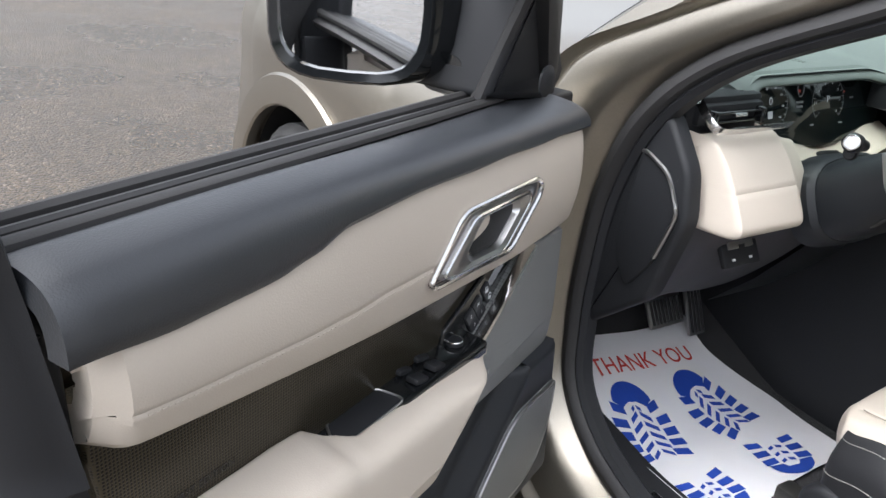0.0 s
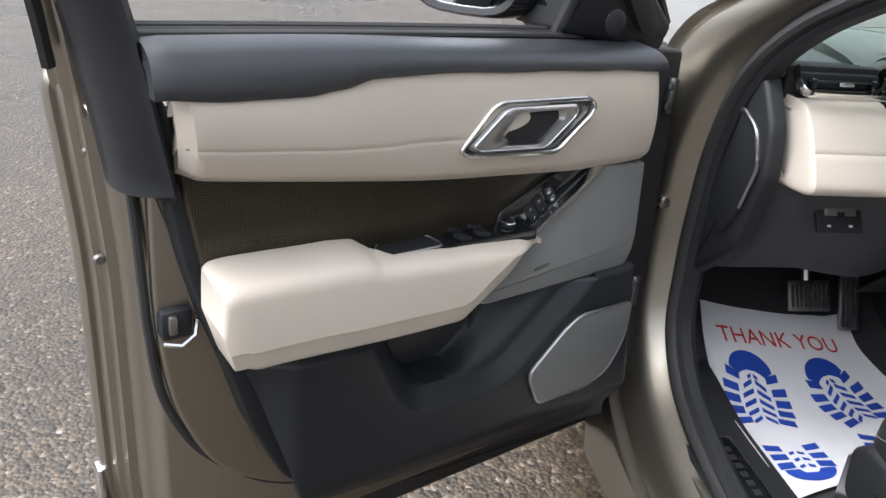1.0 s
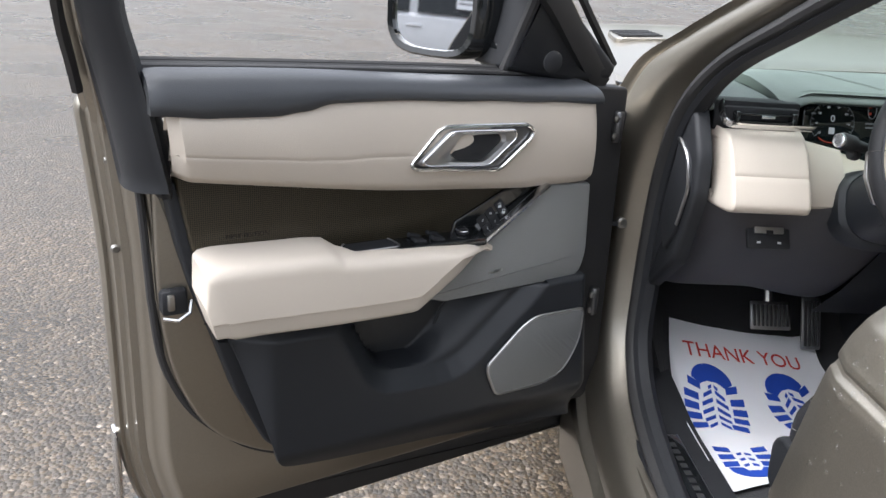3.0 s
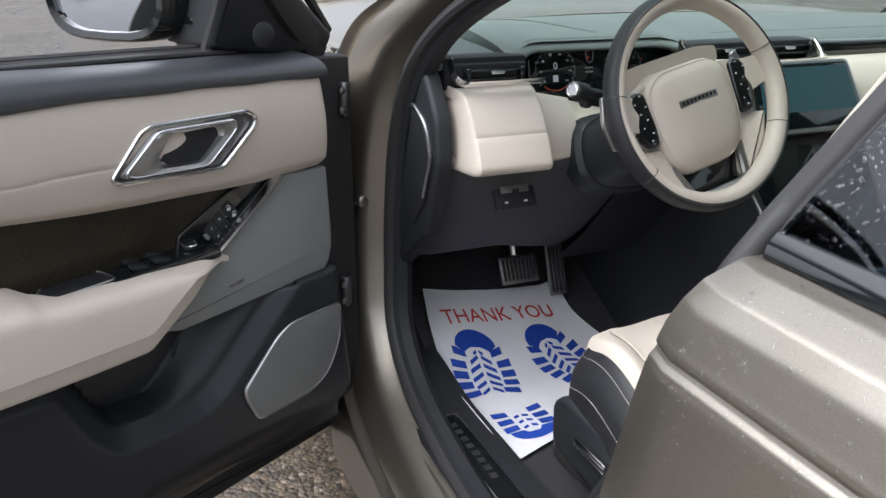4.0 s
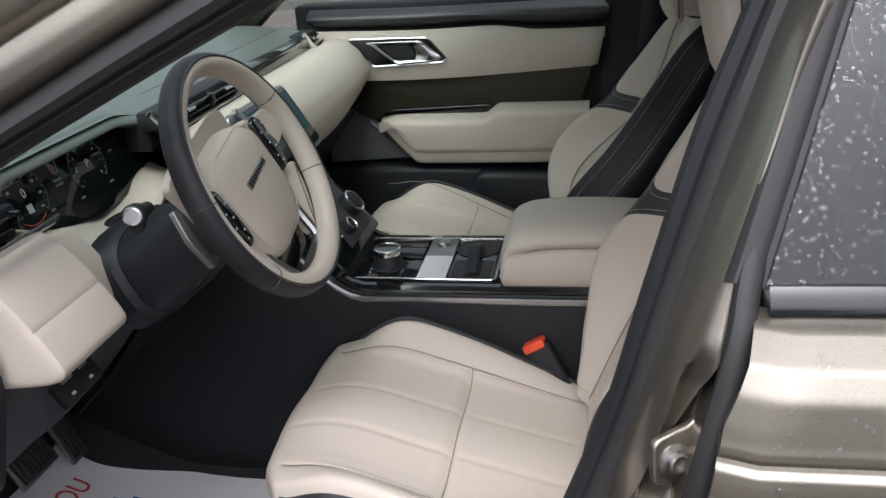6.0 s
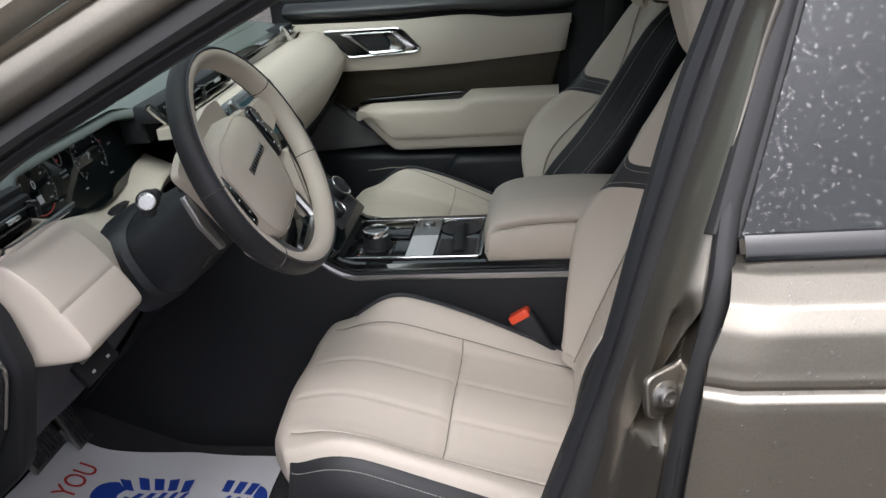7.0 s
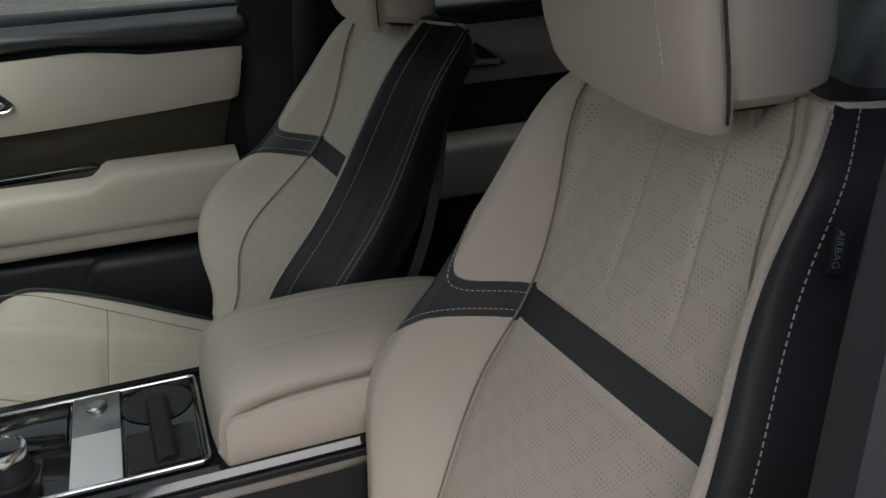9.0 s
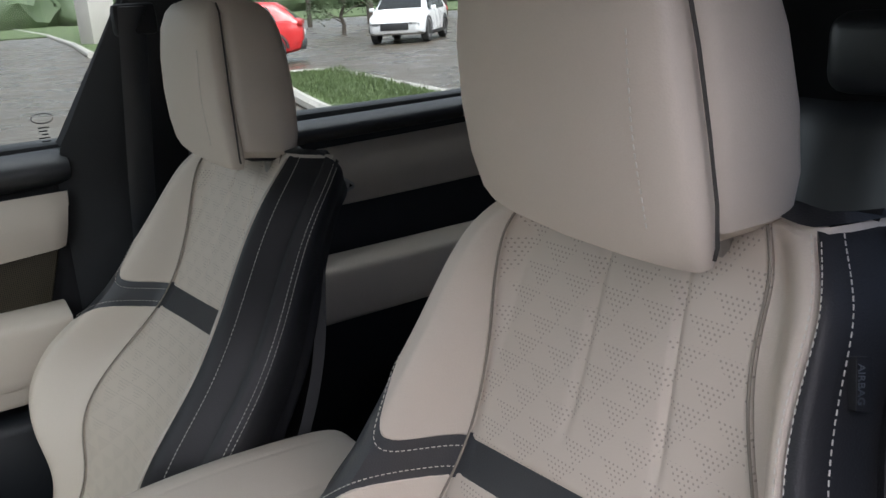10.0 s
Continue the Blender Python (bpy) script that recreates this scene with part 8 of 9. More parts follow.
stalk = part("control_stalk", turned([(0.0095, -0.10), (0.010, -0.024), (0.0150, -0.016), (0.0155, 0.012), (0.0145, 0.017), (0.012, 0.019)], stalk_m, 24), SOFT_BLACK, column, "black control stalk")
part("stalk_cap", turned([(0.0125, 0.016), (0.0130, 0.021), (0.0118, 0.024), (0.0102, 0.0245), (0.0096, 0.0225), (0.004, 0.0225)], stalk_m, 24), CHROME, stalk, "bright stalk end cap")
part("stalk_knob", turned([(0.009, -0.004), (0.0105, 0.0), (0.0105, 0.012), (0.008, 0.015)], Matrix.Translation((-0.528, -0.02, 1.066)) @ sd.to_track_quat("Z", "Y").to_matrix().to_4x4(), 20), SOFT_BLACK, column, "black reach adjuster")
part("far_stalk", tube([WM @ Vector((0.08, 0.03, -0.07)), WM @ Vector((0.15, 0.05, -0.055)), WM @ Vector((0.20, 0.06, -0.045))], 0.011, 8), SOFT_BLACK, column, "black wiper stalk")

wheel = thing("steering_wheel", (0, 0, 0), "cream and black leather steering wheel with satin spoke", "steering wheel", turn=WM @ Matrix.Rotation(radians(13), 4, "Z"))
WR, wr = 0.1752, 0.0172


def rim_pt(a, b, grow=1.0):
    rx = WR + wr * grow * math.cos(b)
    return Vector((rx * math.cos(a), rx * math.sin(a), wr * 1.15 * grow * math.sin(b)))


def rim_piece(b0, b1, nb, grow=1.0):
    bm = bmesh.new()
    rows = []
    for i in range(97):
        a = 2 * math.pi * i / 96
        g = grow * (1 + 0.10 * (bell((a % math.pi) - 0.5, 0, 0.25) * 0))
        rows.append([rim_pt(a, lerp(b0, b1, j / nb), g) for j in range(nb + 1)] + [rim_pt(a, lerp(b1, b0, j / 3), g * 0.6) for j in range(4)])
    skin(bm, rows[:-1], close_u=True, close_v=True)
    return bm


part("rim_outer", rim_piece(-2.5, 1.20, 16), BLACK_HIDE, wheel, "black leather outer rim")
part("rim_inner", rim_piece(1.25, 3.78, 14, 1.0), CREAM, wheel, "cream leather inner rim")
part("rim_piping", tube([rim_pt(2 * math.pi * i / 96, 1.225, 1.04) for i in range(96)], 0.0018, 6, closed=True), NAVY, wheel, "black piping round the rim")
bm = bmesh.new()
for a in (0.30, math.pi - 0.30, -0.52, math.pi + 0.52):
    tube([rim_pt(a, b, 1.012) for b in [lerp(-2.3, 3.9, i / 24) for i in range(25)]], 0.0009, 5, bm=bm)
part("rim_seams", bm, DARK_THREAD, wheel, "leather joint lines", kind="stuff")
# airbag cover
HUB = fillet([(-0.098, 0.042), (-0.062, 0.070), (0.062, 0.070), (0.098, 0.042), (0.095, -0.048), (0.083, -0.090), (0.052, -0.116), (-0.052, -0.116), (-0.083, -0.090), (-0.095, -0.048)], 0.03, 5)


def hub_loop(k, z):
    return [Vector((p[0] * k, p[1] * k, z)) for p in HUB]


hub = part("airbag_cover", loft([hub_loop(0.95, -0.045), hub_loop(1.0, -0.02), hub_loop(1.0, -0.004), hub_loop(0.975, 0.010), hub_loop(0.90, 0.020), hub_loop(0.70, 0.027), hub_loop(0.35, 0.031), hub_loop(0.05, 0.032)]), CREAM, wheel, "cream leather airbag cover")
part("badge_plate", box(0.0, 0.004, 0.0305, 0.086, 0.012, 0.003, 0.001), SATIN, hub, "plain satin badge bar")
bm = bmesh.new()
for i in range(9):
    box(-0.036 + i * 0.009, 0.004, 0.0323, 0.004, 0.006, 0.0008, 0, bm=bm)
part("badge_marks", bm, SOFT_BLACK, hub, "dark plain marks on the badge", False)
part("cover_seam", tube([Vector((p[0] * 0.93, p[1] * 0.93, 0.0185)) for p in HUB], 0.0008, 5, closed=True), CREAM, hub, "stitched edge")
for sx in (-1, 1):
    # spokes and switch pods
    sp = part("spoke", loft([[Vector((sx * x, y0 + (y1 - y0) * f, z * (1 - 4.5 * max(0.0, x - 0.07)) + 0.28 * max(0.0, x - 0.07))) for f, z in ((0, -0.030), (0.5, -0.034), (1, -0.030), (1.06, -0.012), (1, 0.004), (0.5, 0.008), (0, 0.004), (-0.06, -0.012))] for x, y0, y1 in ((0.07, -0.03, 0.055), (0.10, -0.03, 0.05), (0.135, -0.015, 0.04), (0.168, -0.005, 0.038))]), CREAM, wheel, "cream spoke")
    pod = fillet([(sx * 0.098, 0.046), (sx * 0.120, 0.050), (sx * 0.135, 0.030), (sx * 0.137, -0.020), (sx * 0.122, -0.049), (sx * 0.097, -0.050), (sx * 0.093, -0.02)], 0.012, 5)
    pd = part("switch_pod", slab([(p[0], p[1]) for p in pod], -0.012, 0.021, lambda a, b, h: Vector((a, b, h)), 0.006), PIANO, wheel, "gloss black switch pod")
    part("pod_edge", tube([Vector((p[0], p[1], 0.008)) for p in pod], 0.0028, 6, closed=True), SATIN, pd, "satin pod edge")
    bm = bmesh.new()
    for a, b in ((0.100, 0.042), (0.114, 0.030), (0.094, 0.022), (0.108, 0.012), (0.098, 0.0), (0.110, -0.012), (0.095, -0.024), (0.101, -0.036)):
        box(sx * (a + 0.011), b, 0.0213, 0.0036, 0.0022, 0.0006, 0, bm=bm)
    part("pod_symbols", bm, ICON, pd, "pale plain symbols", False)
    padl = part("shift_paddle", slab(fillet([(sx * 0.144, 0.058), (sx * 0.156, 0.063), (sx * 0.171, 0.018), (sx * 0.167, -0.030), (sx * 0.156, -0.034), (sx * 0.150, 0.01)], 0.005), -0.054, -0.046, lambda a, b, h: Vector((a, b, h)), 0.002), SATIN, wheel, "satin shift paddle")
    wing = fillet([(sx * 0.076, -0.100), (sx * 0.088, -0.058), (sx * 0.108, -0.052), (sx * 0.152, -0.058), (sx * 0.132, -0.102), (sx * 0.098, -0.138), (sx * 0.068, -0.158), (sx * 0.064, -0.140)], 0.008, 4)
    part("lower_wing", slab([(p[0], p[1]) for p in wing], -0.046, -0.024, lambda a, b, h: Vector((a, b, h + 0.20 * max(0.0, math.hypot(a, b) - 0.115))), 0.006), CREAM, wheel, "cream leather lower spoke")
FRAME_P = fillet([(-0.082, -0.088), (0.082, -0.088), (0.060, -0.160), (-0.060, -0.160)], 0.014, 5)
low = part("lower_frame", tube([Vector((p[0], p[1], -0.030 + 0.22 * max(0.0, -p[1] - 0.09))) for p in FRAME_P], 0.0080, 8, closed=True), SATIN, wheel, "satin metal lower spoke frame")
part("frame_insert", slab([(p[0], p[1]) for p in FRAME_P], -0.052, -0.036, lambda a, b, h: Vector((a, b, h)), 0.003), PIANO, low, "gloss black lower insert")
part("hub_back", turned([(0.05, -0.09), (0.07, -0.06), (0.085, -0.045), (0.085, -0.03), (0.06, -0.02)], Matrix.Identity(4), 24), SOFT_BLACK, wheel, "black hub rear")
part("wheel_back_trim", loft([[Vector((x, y, z)) for x, y in fillet([(-0.075, 0.092), (0.075, 0.092), (0.122, 0.082), (0.112, 0.045), (0.10, -0.05), (0.05, -0.10), (-0.05, -0.10), (-0.10, -0.05), (-0.112, 0.045), (-0.122, 0.082)], 0.012)] for z in (-0.036, -0.022)]), CREAM, wheel, "cream rear trim of the wheel")
# the boss sits below the plane of the rim
for ob in wheel.children:
    if not ob.name.startswith(("rim", "lower", "shift")):
        for o in [ob] + list(ob.children):
            for vtx in o.data.vertices:
                vtx.co.z -= 0.031



# ---- centre console ----
console = thing("centre_console", (0, 0, 0), "black centre console with gloss panels and cream armrest", "centre console")
CX = 0.006


def body_loop(y, n=0):
    rise = 0.145 * step(-0.20, 0.02, y)
    w = 0.128 + 0.006 * step(-0.2, 0.05, y)
    z = 0.772 + rise
    return [vec(CX - w - 0.03, y, 0.36), vec(CX - w - 0.014, y, 0.62), vec(CX - w - 0.006, y, z - 0.035), vec(CX - w + 0.002, y, z - 0.008), vec(CX - w + 0.012, y, z), vec(CX + w - 0.012, y, z), vec(CX + w - 0.002, y, z - 0.008), vec(CX + w + 0.006, y, z - 0.035), vec(CX + w + 0.014, y, 0.62), vec(CX + w + 0.03, y, 0.36)]


part("console_body", loft([body_loop(y) for y in [lerp(0.50, -0.95, i / 50) for i in range(51)]]), SOFT_BLACK, console, "black console body")
for sx in (-1, 1):
    rail = []
    for i in range(40):
        y = lerp(0.03, -0.94, i / 39)
        rise = 0.145 * step(-0.20, 0.02, y)
        rail.append(vec(CX + sx * (0.132 + 0.006 * step(-0.2, 0.05, y)), y, 0.757 + rise))
    part("side_rail", band(rail, [(Vector((0, 0, 1)), Vector((sx, 0, 0)))] * 40, [(-0.006, -0.004), (-0.006, 0.005), (0.0, 0.007), (0.006, 0.005), (0.006, -0.004)]), SATIN, console, "satin metal side rail")
    part("gloss_edge", band([p + Vector((-sx * 0.010, 0, 0.016)) for p in rail], [(Vector((0, 0, 1)), Vector((sx, 0, 0)))] * 40, [(-0.008, -0.012), (-0.008, 0.003), (0.0, 0.006), (0.007, 0.0), (0.007, -0.012)]), PIANO, console, "gloss black edge")

# lower display with its dials
P0, P1 = Vector((CX, -0.025, 0.958)), Vector((CX, -0.165, 0.803))
ld = (P1 - P0).normalized()
LN = Vector((0, ld.z, -ld.y))
LN = LN if LN.z > 0 else -LN
LM = Matrix((( 1, 0, 0, CX), (0, -ld.y, LN.y, (P0.y + P1.y) / 2), (0, -ld.z, LN.z, (P0.z + P1.z) / 2), (0, 0, 0, 1)))
lp = lambda a, b, h: LM @ Vector((a, b, h))
lower = part("lower_display", slab(fillet([(-0.128, -0.104), (0.128, -0.104), (0.116, 0.10), (0.09, 0.11), (-0.09, 0.11), (-0.116, 0.10)], 0.012), -0.03, 0.004, lp, 0.004), SCREEN_GLASS, console, "gloss dark lower display")
# grey plate paints the sky's reflection onto the display
part("display_sheen", slab(fillet([(-0.045, -0.085), (0.115, -0.085), (0.10, 0.095), (0.02, 0.095)], 0.01), 0.0038, 0.0046, lp, 0.0003), GREY_PLASTIC, lower, "grey plate for the sheen on the glass")
for a in (-0.078, 0.078):
    km = LM @ Matrix.Translation((a, -0.028, 0.004)) @ Matrix.Scale(0.80, 4)
    kb = part("climate_dial", turned([(0.033, 0), (0.033, 0.010), (0.031, 0.024), (0.028, 0.026)], km, 36), SOFT_BLACK, lower, "black climate dial")
    part("dial_ring", turned([(0.0315, 0.022), (0.0325, 0.027), (0.0305, 0.029), (0.0265, 0.027), (0.0265, 0.024)], km, 36, close=False), CHROME, kb, "chrome dial ring")
    part("dial_face", turned([(0.0265, 0.020), (0.0265, 0.0235), (0.02, 0.024)], km, 30), SCREEN_GLASS, kb, "dark dial face")
    bm = bmesh.new()
    for b in (-0.008, 0.0, 0.008):
        box(b, 0.004 * (1 if b else -1), 0.0243, 0.005, 0.007, 0.0006, 0, m=km, bm=bm)
    part("dial_marks", bm, GLOW_WHITE, kb, "pale lit marks", False)
km = LM @ Matrix.Translation((0.0, -0.052, 0.004))
vol = part("volume_knob", turned([(0.0165, 0), (0.016, 0.016), (0.0145, 0.018)], km, 24), SOFT_BLACK, lower, "small black volume knob")
part("knob_ring", turned([(0.0148, 0.0165), (0.0152, 0.019), (0.0125, 0.0195), (0.0115, 0.018)], km, 24, close=False), CHROME, vol, "chrome ring")

# tray
TZ = 0.781
tray_poly = fillet([(CX - 0.098, -0.160), (CX - 0.098, -0.440), (CX + 0.098, -0.440), (CX + 0.098, -0.160)], 0.010, 5)
flat = lambda a, b, h: Vector((a, b, TZ + h))
tray = part("console_tray", slab([(p[0], p[1]) for p in tray_poly], -0.02, -0.002, flat, 0.002), PIANO, console, "gloss black console tray")
part("tray_frame", tube([flat(p[0], p[1], 0.001) for p in tray_poly], 0.0026, 8, closed=True), CHROME, tray, "satin chrome tray frame")
part("front_plate", box(CX - 0.055, -0.212, TZ, 0.08, 0.095, 0.004, 0.002), PIANO, tray, "gloss black selector plate")
part("storage_lid", box(CX + 0.046, -0.225, TZ + 0.001, 0.095, 0.12, 0.006, 0.003), PIANO, tray, "gloss black storage lid")
sel_m = Matrix.Translation((CX - 0.043, -0.225, TZ))
sel = part("gear_dial", turned([(0.033, 0.0), (0.033, 0.004), (0.029, 0.006), (0.029, 0.010), (0.0275, 0.012), (0.0265, 0.033), (0.0255, 0.035)], sel_m, 40), SOFT_BLACK, tray, "black rotary gear selector")
part("dial_cap", turned([(0.0268, 0.030), (0.0275, 0.038), (0.0262, 0.0415), (0.0225, 0.0425), (0.0212, 0.0405)], sel_m, 40, close=False), CHROME, sel, "bright ring of the selector")
part("dial_top", turned([(0.0218, 0.036), (0.0218, 0.0408), (0.016, 0.0411)], sel_m, 32), PIANO, sel, "dark selector top")
for i, tx in enumerate(("P", "R", "N", "D")):
    part("gear_letter", letters(tx, 0.009, lambda x, y, h, i=i: Vector((CX - 0.086 + y * 0 + 0.0 + x * 0 - y, -0.195 - i * 0.0 + x + 0.014 * (1.5 - i) * 0.0, TZ + 0.0028 + h)) + Vector((0.014 * i, 0.0, 0)), 0.0004), GLOW_RED if i == 0 else ICON, tray, "selector letter", False)
part("grey_panel", box(CX, -0.318, TZ + 0.001, 0.19, 0.056, 0.006, 0.002), ICON, tray, "pale satin cross panel")
part("panel_front", box(CX + 0.048, -0.318, TZ + 0.0014, 0.09, 0.0565, 0.006, 0.002), SATIN, tray, "satin metal half of the panel")
part("start_button", turned([(0.013, 0.0), (0.013, 0.004), (0.0115, 0.005), (0.010, 0.0045), (0.009, 0.0055)], Matrix.Translation((CX + 0.062, -0.318, TZ + 0.004)), 28), SATIN, tray, "round satin button")
cup_o = slab(fillet([(CX - 0.094, -0.348), (CX + 0.094, -0.348), (CX + 0.094, -0.434), (CX - 0.094, -0.434)], 0.006), -0.02, 0.001, flat, 0.002)
cups = part("cup_holder", cup_o, PIANO, tray, "gloss black cup holder tray")
# both wells are flat; the shade of their depth is in the black
part("cup_well", turned([(0.044, 0.0024), (0.043, 0.0024), (0.041, 0.0016), (0.0, 0.0014)], Matrix.Translation((CX + 0.045, -0.390, TZ)), 36), CARPET, cups, "flat black disc for the shaded cup well")
part("cup_well", slab(fillet([(CX - 0.090, -0.352), (CX - 0.012, -0.352), (CX - 0.012, -0.43), (CX - 0.090, -0.43)], 0.006), 0.0, 0.0024, flat, 0.001), CARPET, cups, "flat black plate for the shaded square well")
part("cup_grip", tube(spline([vec(CX + 0.05, -0.388, TZ + 0.006), vec(CX + 0.015, -0.390, TZ + 0.016), vec(CX - 0.03, -0.392, TZ + 0.012), vec(CX - 0.085, -0.395, TZ + 0.004)], 16), 0.013, 8, flat=0.5), SOFT_BLACK, cups, "black cup grip arm")


def lid_fn(u, v):
    t = 2 * u - 1
    prof = [(-0.450, 0.772), (-0.446, 0.80), (-0.455, 0.845), (-0.48, 0.872), (-0.53, 0.884), (-0.65, 0.886), (-0.78, 0.872), (-0.80, 0.83)]
    p = along([(y, z, 0) for y, z in prof], v)
    z = p.y - 0.030 * abs(t) ** 5 * step(0.2, 0.5, v)
    if v > 0.02:
        z -= 0.003 * bell(abs(t), 0.42, 0.014) * step(0.15, 0.4, v)
    return Vector((CX + 0.112 * t, p.x - 0.008 * abs(t) ** 4, z))


lid = part("armrest_lid", sheet(lid_fn, 60, 60, 0.03, puff=0.012, roll=0.04, flip=True), CREAM, console, "cream leather armrest lid")
for sx in (-1, 1):
    def lside(u, v, sx=sx):
        a = lid_fn(0.0 if sx < 0 else 1.0, lerp(0.22, 0.97, u))
        return Vector((a.x + sx * (0.004 + 0.008 * math.sin(math.pi * v)), a.y, lerp(a.z - 0.004, 0.776, v)))
    part("lid_side", sheet(lside, 40, 16, 0.015, puff=0.004, flip=(sx < 0)), CREAM, lid, "cream leather lid side")
part("lid_gap", box(CX, -0.62, 0.766, 0.236, 0.36, 0.012, 0.003), PIANO, console, "gloss black rim below the lid")
part("rear_air_vent", box(CX, -0.86, 0.78, 0.18, 0.10, 0.08, 0.02), PIANO, console, "gloss black rear console end")

# ---- pedals and the paper mat ----
def pedal(name, x, y, z, w, h, tilt, lab):
    p = thing(name, (x, y, z), lab, "pedal")
    m = Matrix.Rotation(radians(tilt), 4, "X")
    plate_ = part("pedal_plate", box(0, 0, 0, w, h, 0.010, 0.004, m=m), SATIN, p, "satin metal pedal plate")
    n = max(3, int(w / 0.011))
    for i in range(n):
        part("rubber_rib", box(lerp(-w / 2 + 0.009, w / 2 - 0.009, i / (n - 1)), 0, 0.006, 0.006, h - 0.016, 0.006, 0.002, m=m), RUBBER, plate_)
    part("pedal_arm", tube([vec(0, 0.01, 0), vec(0, 0.06, 0.10), vec(0, 0.10, 0.24)], 0.010, 8), STEEL, p, "steel pedal arm")
    return p


pedal("brake_pedal", -0.408, 0.372, 0.562, 0.102, 0.070, 60, "brake pedal with black ribs on satin metal")
pedal("accelerator_pedal", -0.288, 0.392, 0.535, 0.05, 0.13, 66, "long accelerator pedal with satin metal edge")

MAT = thing("paper_floor_mat", (0, 0, 0), "creased white paper floor mat printed with blue soles and thanks", "floor mat")
MAT_LEFT = [(-0.684, -0.098, 0), (-0.691, 0.014, 0), (-0.687, 0.133, 0), (-0.675, 0.239, 0), (-0.660, 0.331, 0), (-0.639, 0.425, 0)]
MAT_RIGHT = [(-0.205, -0.015, 0), (-0.203, 0.06, 0), (-0.199, 0.14, 0), (-0.200, 0.212, 0), (-0.255, 0.345, 0), (-0.247, 0.446, 0)]


def mat_z(x, y):
    crease = 0.0022 * noise.noise(Vector((x * 9, y * 9, 0.3))) + 0.0014 * noise.noise(Vector((x * 26, y * 22, 1.7))) + 0.002 * abs(noise.noise(Vector((x * 5 + y * 3, y * 6, 4.2))))
    return floor_z(x, y) + 0.0095 + crease + 0.02 * step(-0.635, -0.70, x) * step(0.3, 0.1, y)


def mat_xy(a, b):
    p = lerp(along(MAT_LEFT, b), along(MAT_RIGHT, b), a)
    y = p.y - 0.012 * math.sin(math.pi * a) * step(0.8, 1.0, b) + 0.028 * math.sin(math.pi * a) * step(0.2, 0.0, b)
    return p.x, y


def mat_fn(u, v):
    x, y = mat_xy(u, v)
    return Vector((x, y, mat_z(x, y)))


part("sheet", sheet(mat_fn, 110, 130, 0.0012, flip=True), PAPER, MAT, "white paper with creases")


def mat_place(cx, cy, turn):
    c, s = math.cos(turn), math.sin(turn)

    def f(x, y, h):
        X, Y = cx + c * x - s * y, cy + s * x + c * y
        return Vector((X, Y, mat_z(X, Y) + 0.0030 + h))
    return f


part("printed_greeting", letters("THANK YOU", 0.053, mat_place(-0.466, 0.348, radians(1)), 0.0006, cut=0.008), RED_INK, MAT, "red printed words THANK YOU", False)


def ink(polys, place, name, lab):
    bm = bmesh.new()
    for poly in polys:
        vs = [bm.verts.new(Vector((p[0], p[1], 0))) for p in poly]
        bm.faces.new(vs)
    bmesh.ops.triangulate(bm, faces=bm.faces[:])
    bmesh.ops.subdivide_edges(bm, edges=bm.edges[:], cuts=3)
    ex = bmesh.ops.extrude_face_region(bm, geom=bm.faces[:])
    for v in ex["geom"]:
        if isinstance(v, bmesh.types.BMVert):
            v.co.z = 0.0006
    for v in bm.verts:
        v.co = place(v.co.x, v.co.y, v.co.z)
    return part(name, bm, BLUE_INK, MAT, lab, False)


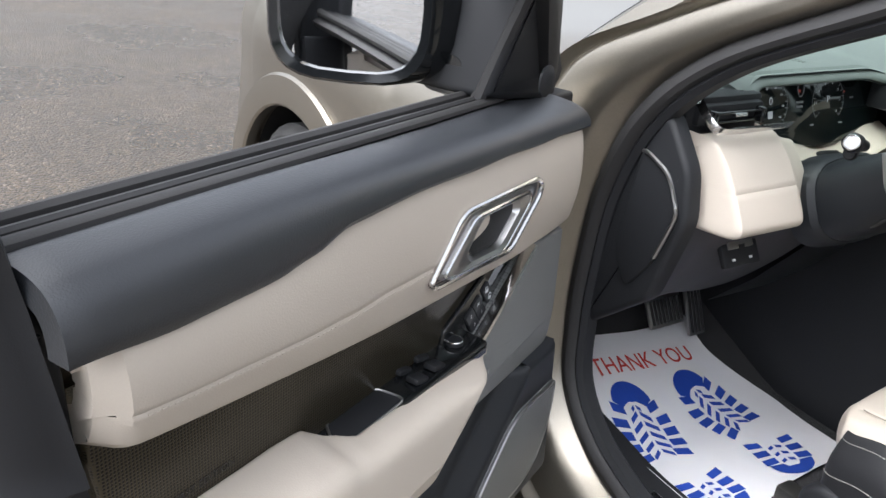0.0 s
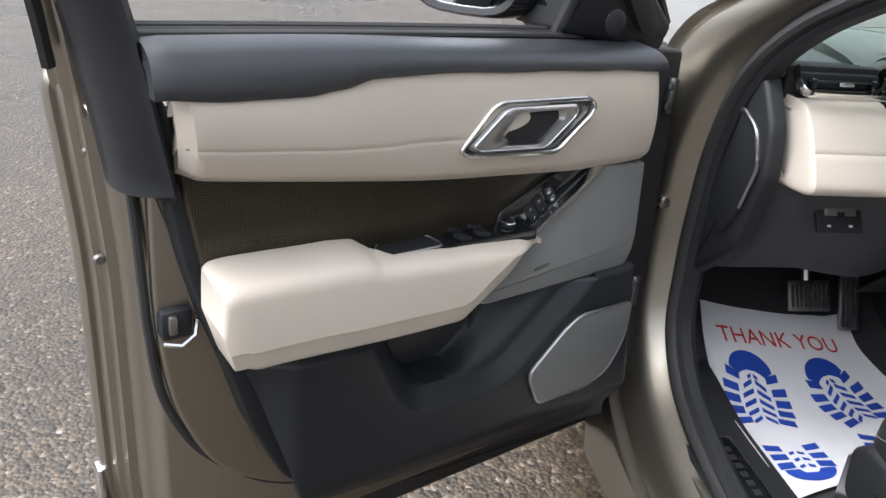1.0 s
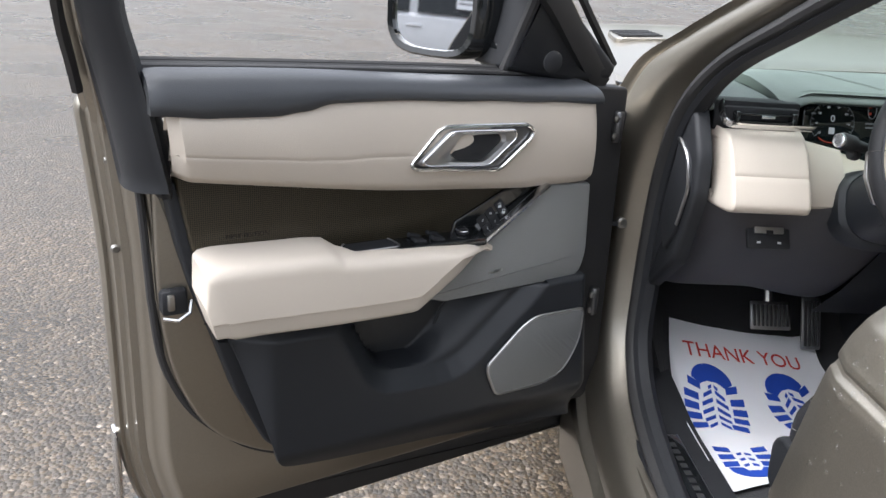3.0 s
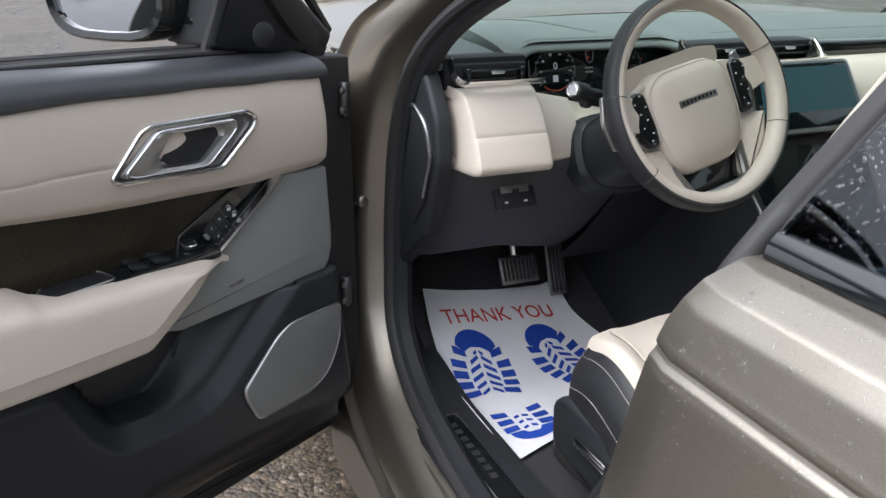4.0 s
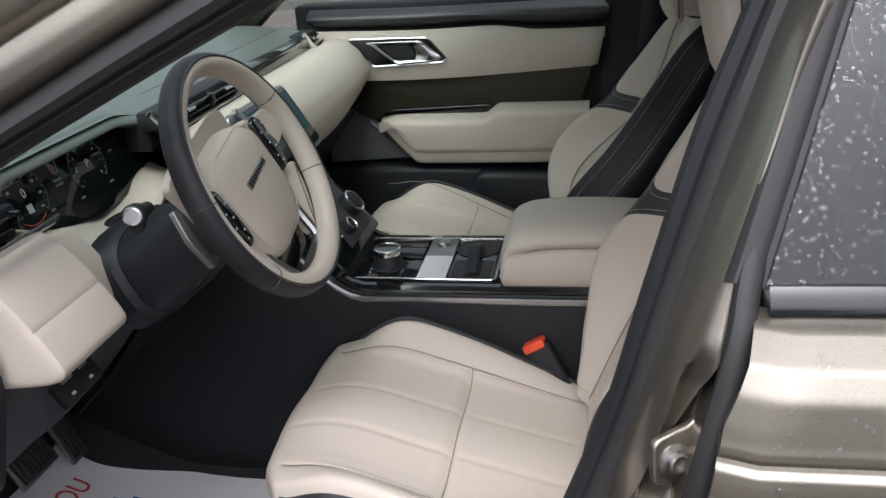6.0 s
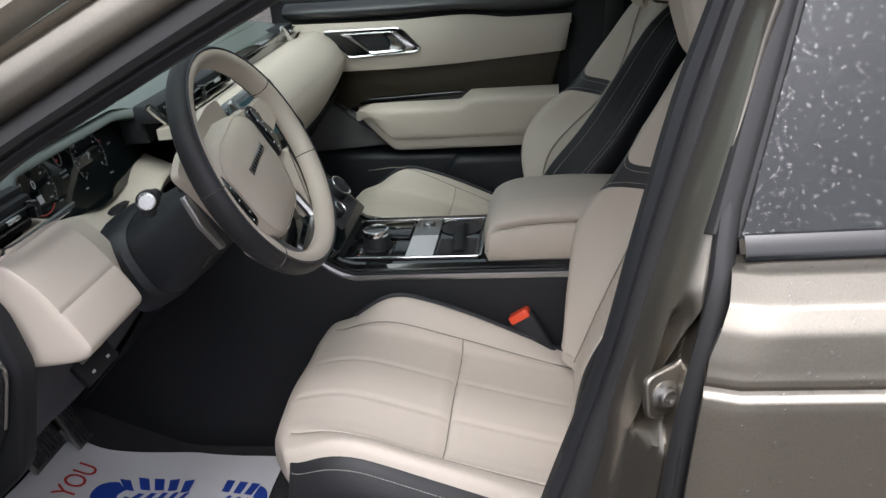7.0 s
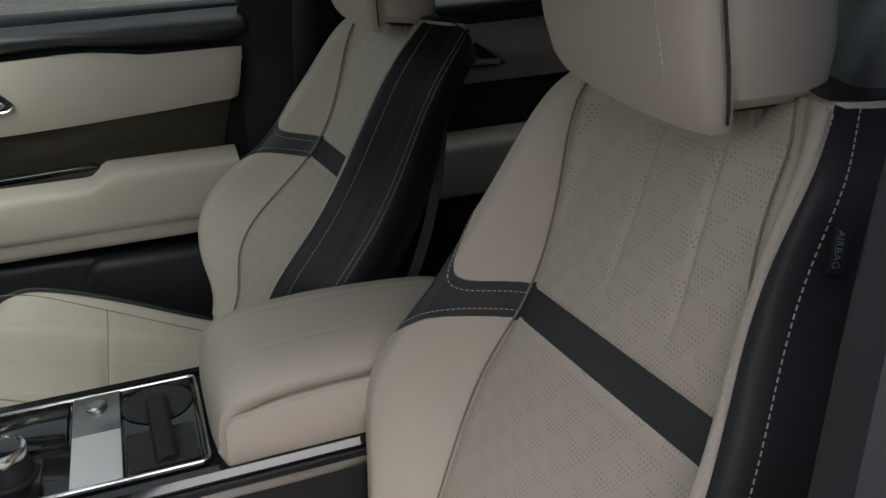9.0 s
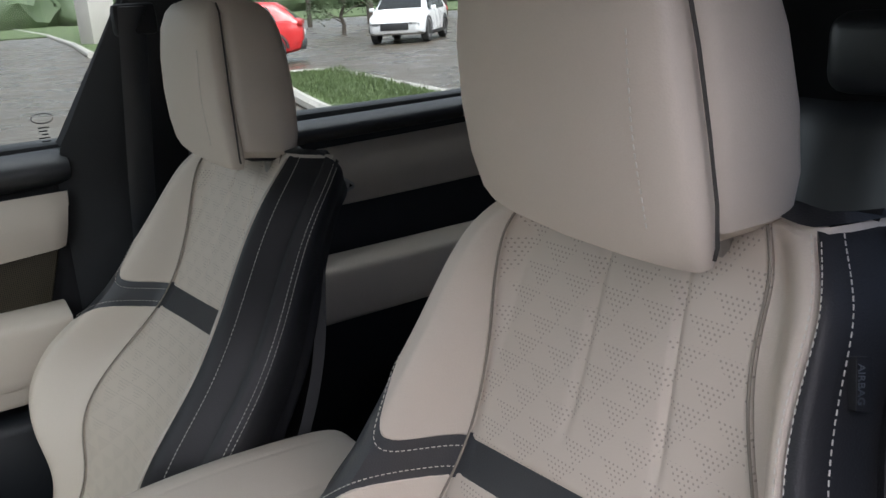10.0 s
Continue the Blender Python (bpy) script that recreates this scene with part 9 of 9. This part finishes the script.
def fore_sole():
    """The front half of a shoe print: a solid toe, fanned outer lugs, two rows of slanting inner lugs; y towards the toe."""
    cap = [(0.050 * math.cos(a), 0.046 + 0.042 * math.sin(a)) for a in [math.pi * i / 14 for i in range(15)]]
    cap += [(-0.030, 0.032), (-0.022, 0.038), (-0.010, 0.044), (0.010, 0.044), (0.022, 0.038), (0.030, 0.032)]
    out = [cap]
    for y, w, inner, tilt in ((0.026, 0.060, 0.031, 0.010), (-0.002, 0.072, 0.038, 0.006), (-0.027, 0.074, 0.040, 0.002), (-0.052, 0.071, 0.037, -0.003), (-0.077, 0.063, 0.028, -0.008)):
        for s in (-1, 1):
            out.append([(s * w, y + tilt + 0.0105), (s * inner, y + 0.0085), (s * inner, y - 0.0085), (s * w, y + tilt - 0.0085)])
    for k in range(5):
        y, w = 0.010 - k * 0.0215, (0.026, 0.031, 0.032, 0.030, 0.024)[k]
        for s in (-1, 1):
            out.append([(s * 0.004, y + 0.014), (s * w, y - 0.002), (s * w, y - 0.012), (s * 0.004, y + 0.004)])
    for s in (-1, 1):
        out.append([(s * 0.003, 0.037), (s * 0.012, 0.030), (s * 0.011, 0.022), (s * 0.003, 0.029)])
    return out


def heel():
    """The heel of a shoe print: lugs, small studs and a solid end."""
    cap = [(0.054 * math.cos(a), -0.020 - 0.034 * math.sin(a)) for a in [math.pi * i / 12 for i in range(13)]]
    out = [cap + [(-0.022, -0.020), (-0.014, -0.030), (0.014, -0.030), (0.022, -0.020)]]
    for y, tilt in ((0.042, 0.004), (0.017, 0.0), (-0.007, -0.003)):
        for s in (-1, 1):
            out.append([(s * 0.060, y + tilt + 0.009), (s * 0.026, y + 0.008), (s * 0.026, y - 0.008), (s * 0.060, y + tilt - 0.008)])
    for k in range(3):
        for s in (-1, 1):
            y = 0.034 - k * 0.020
            out.append([(s * 0.004, y), (s * 0.017, y - 0.005), (s * 0.016, y - 0.012), (s * 0.004, y - 0.008)])
    return out


ink(fore_sole(), mat_place(-0.575, 0.224, radians(-7)), "sole_print", "blue printed sole")
ink(fore_sole(), mat_place(-0.371, 0.227, radians(16)), "sole_print", "blue printed sole")
ink(heel(), mat_place(-0.571, 0.017, radians(3)), "heel_print", "blue printed heel")
ink(heel(), mat_place(-0.352, 0.038, radians(-8)), "heel_print", "blue printed heel")
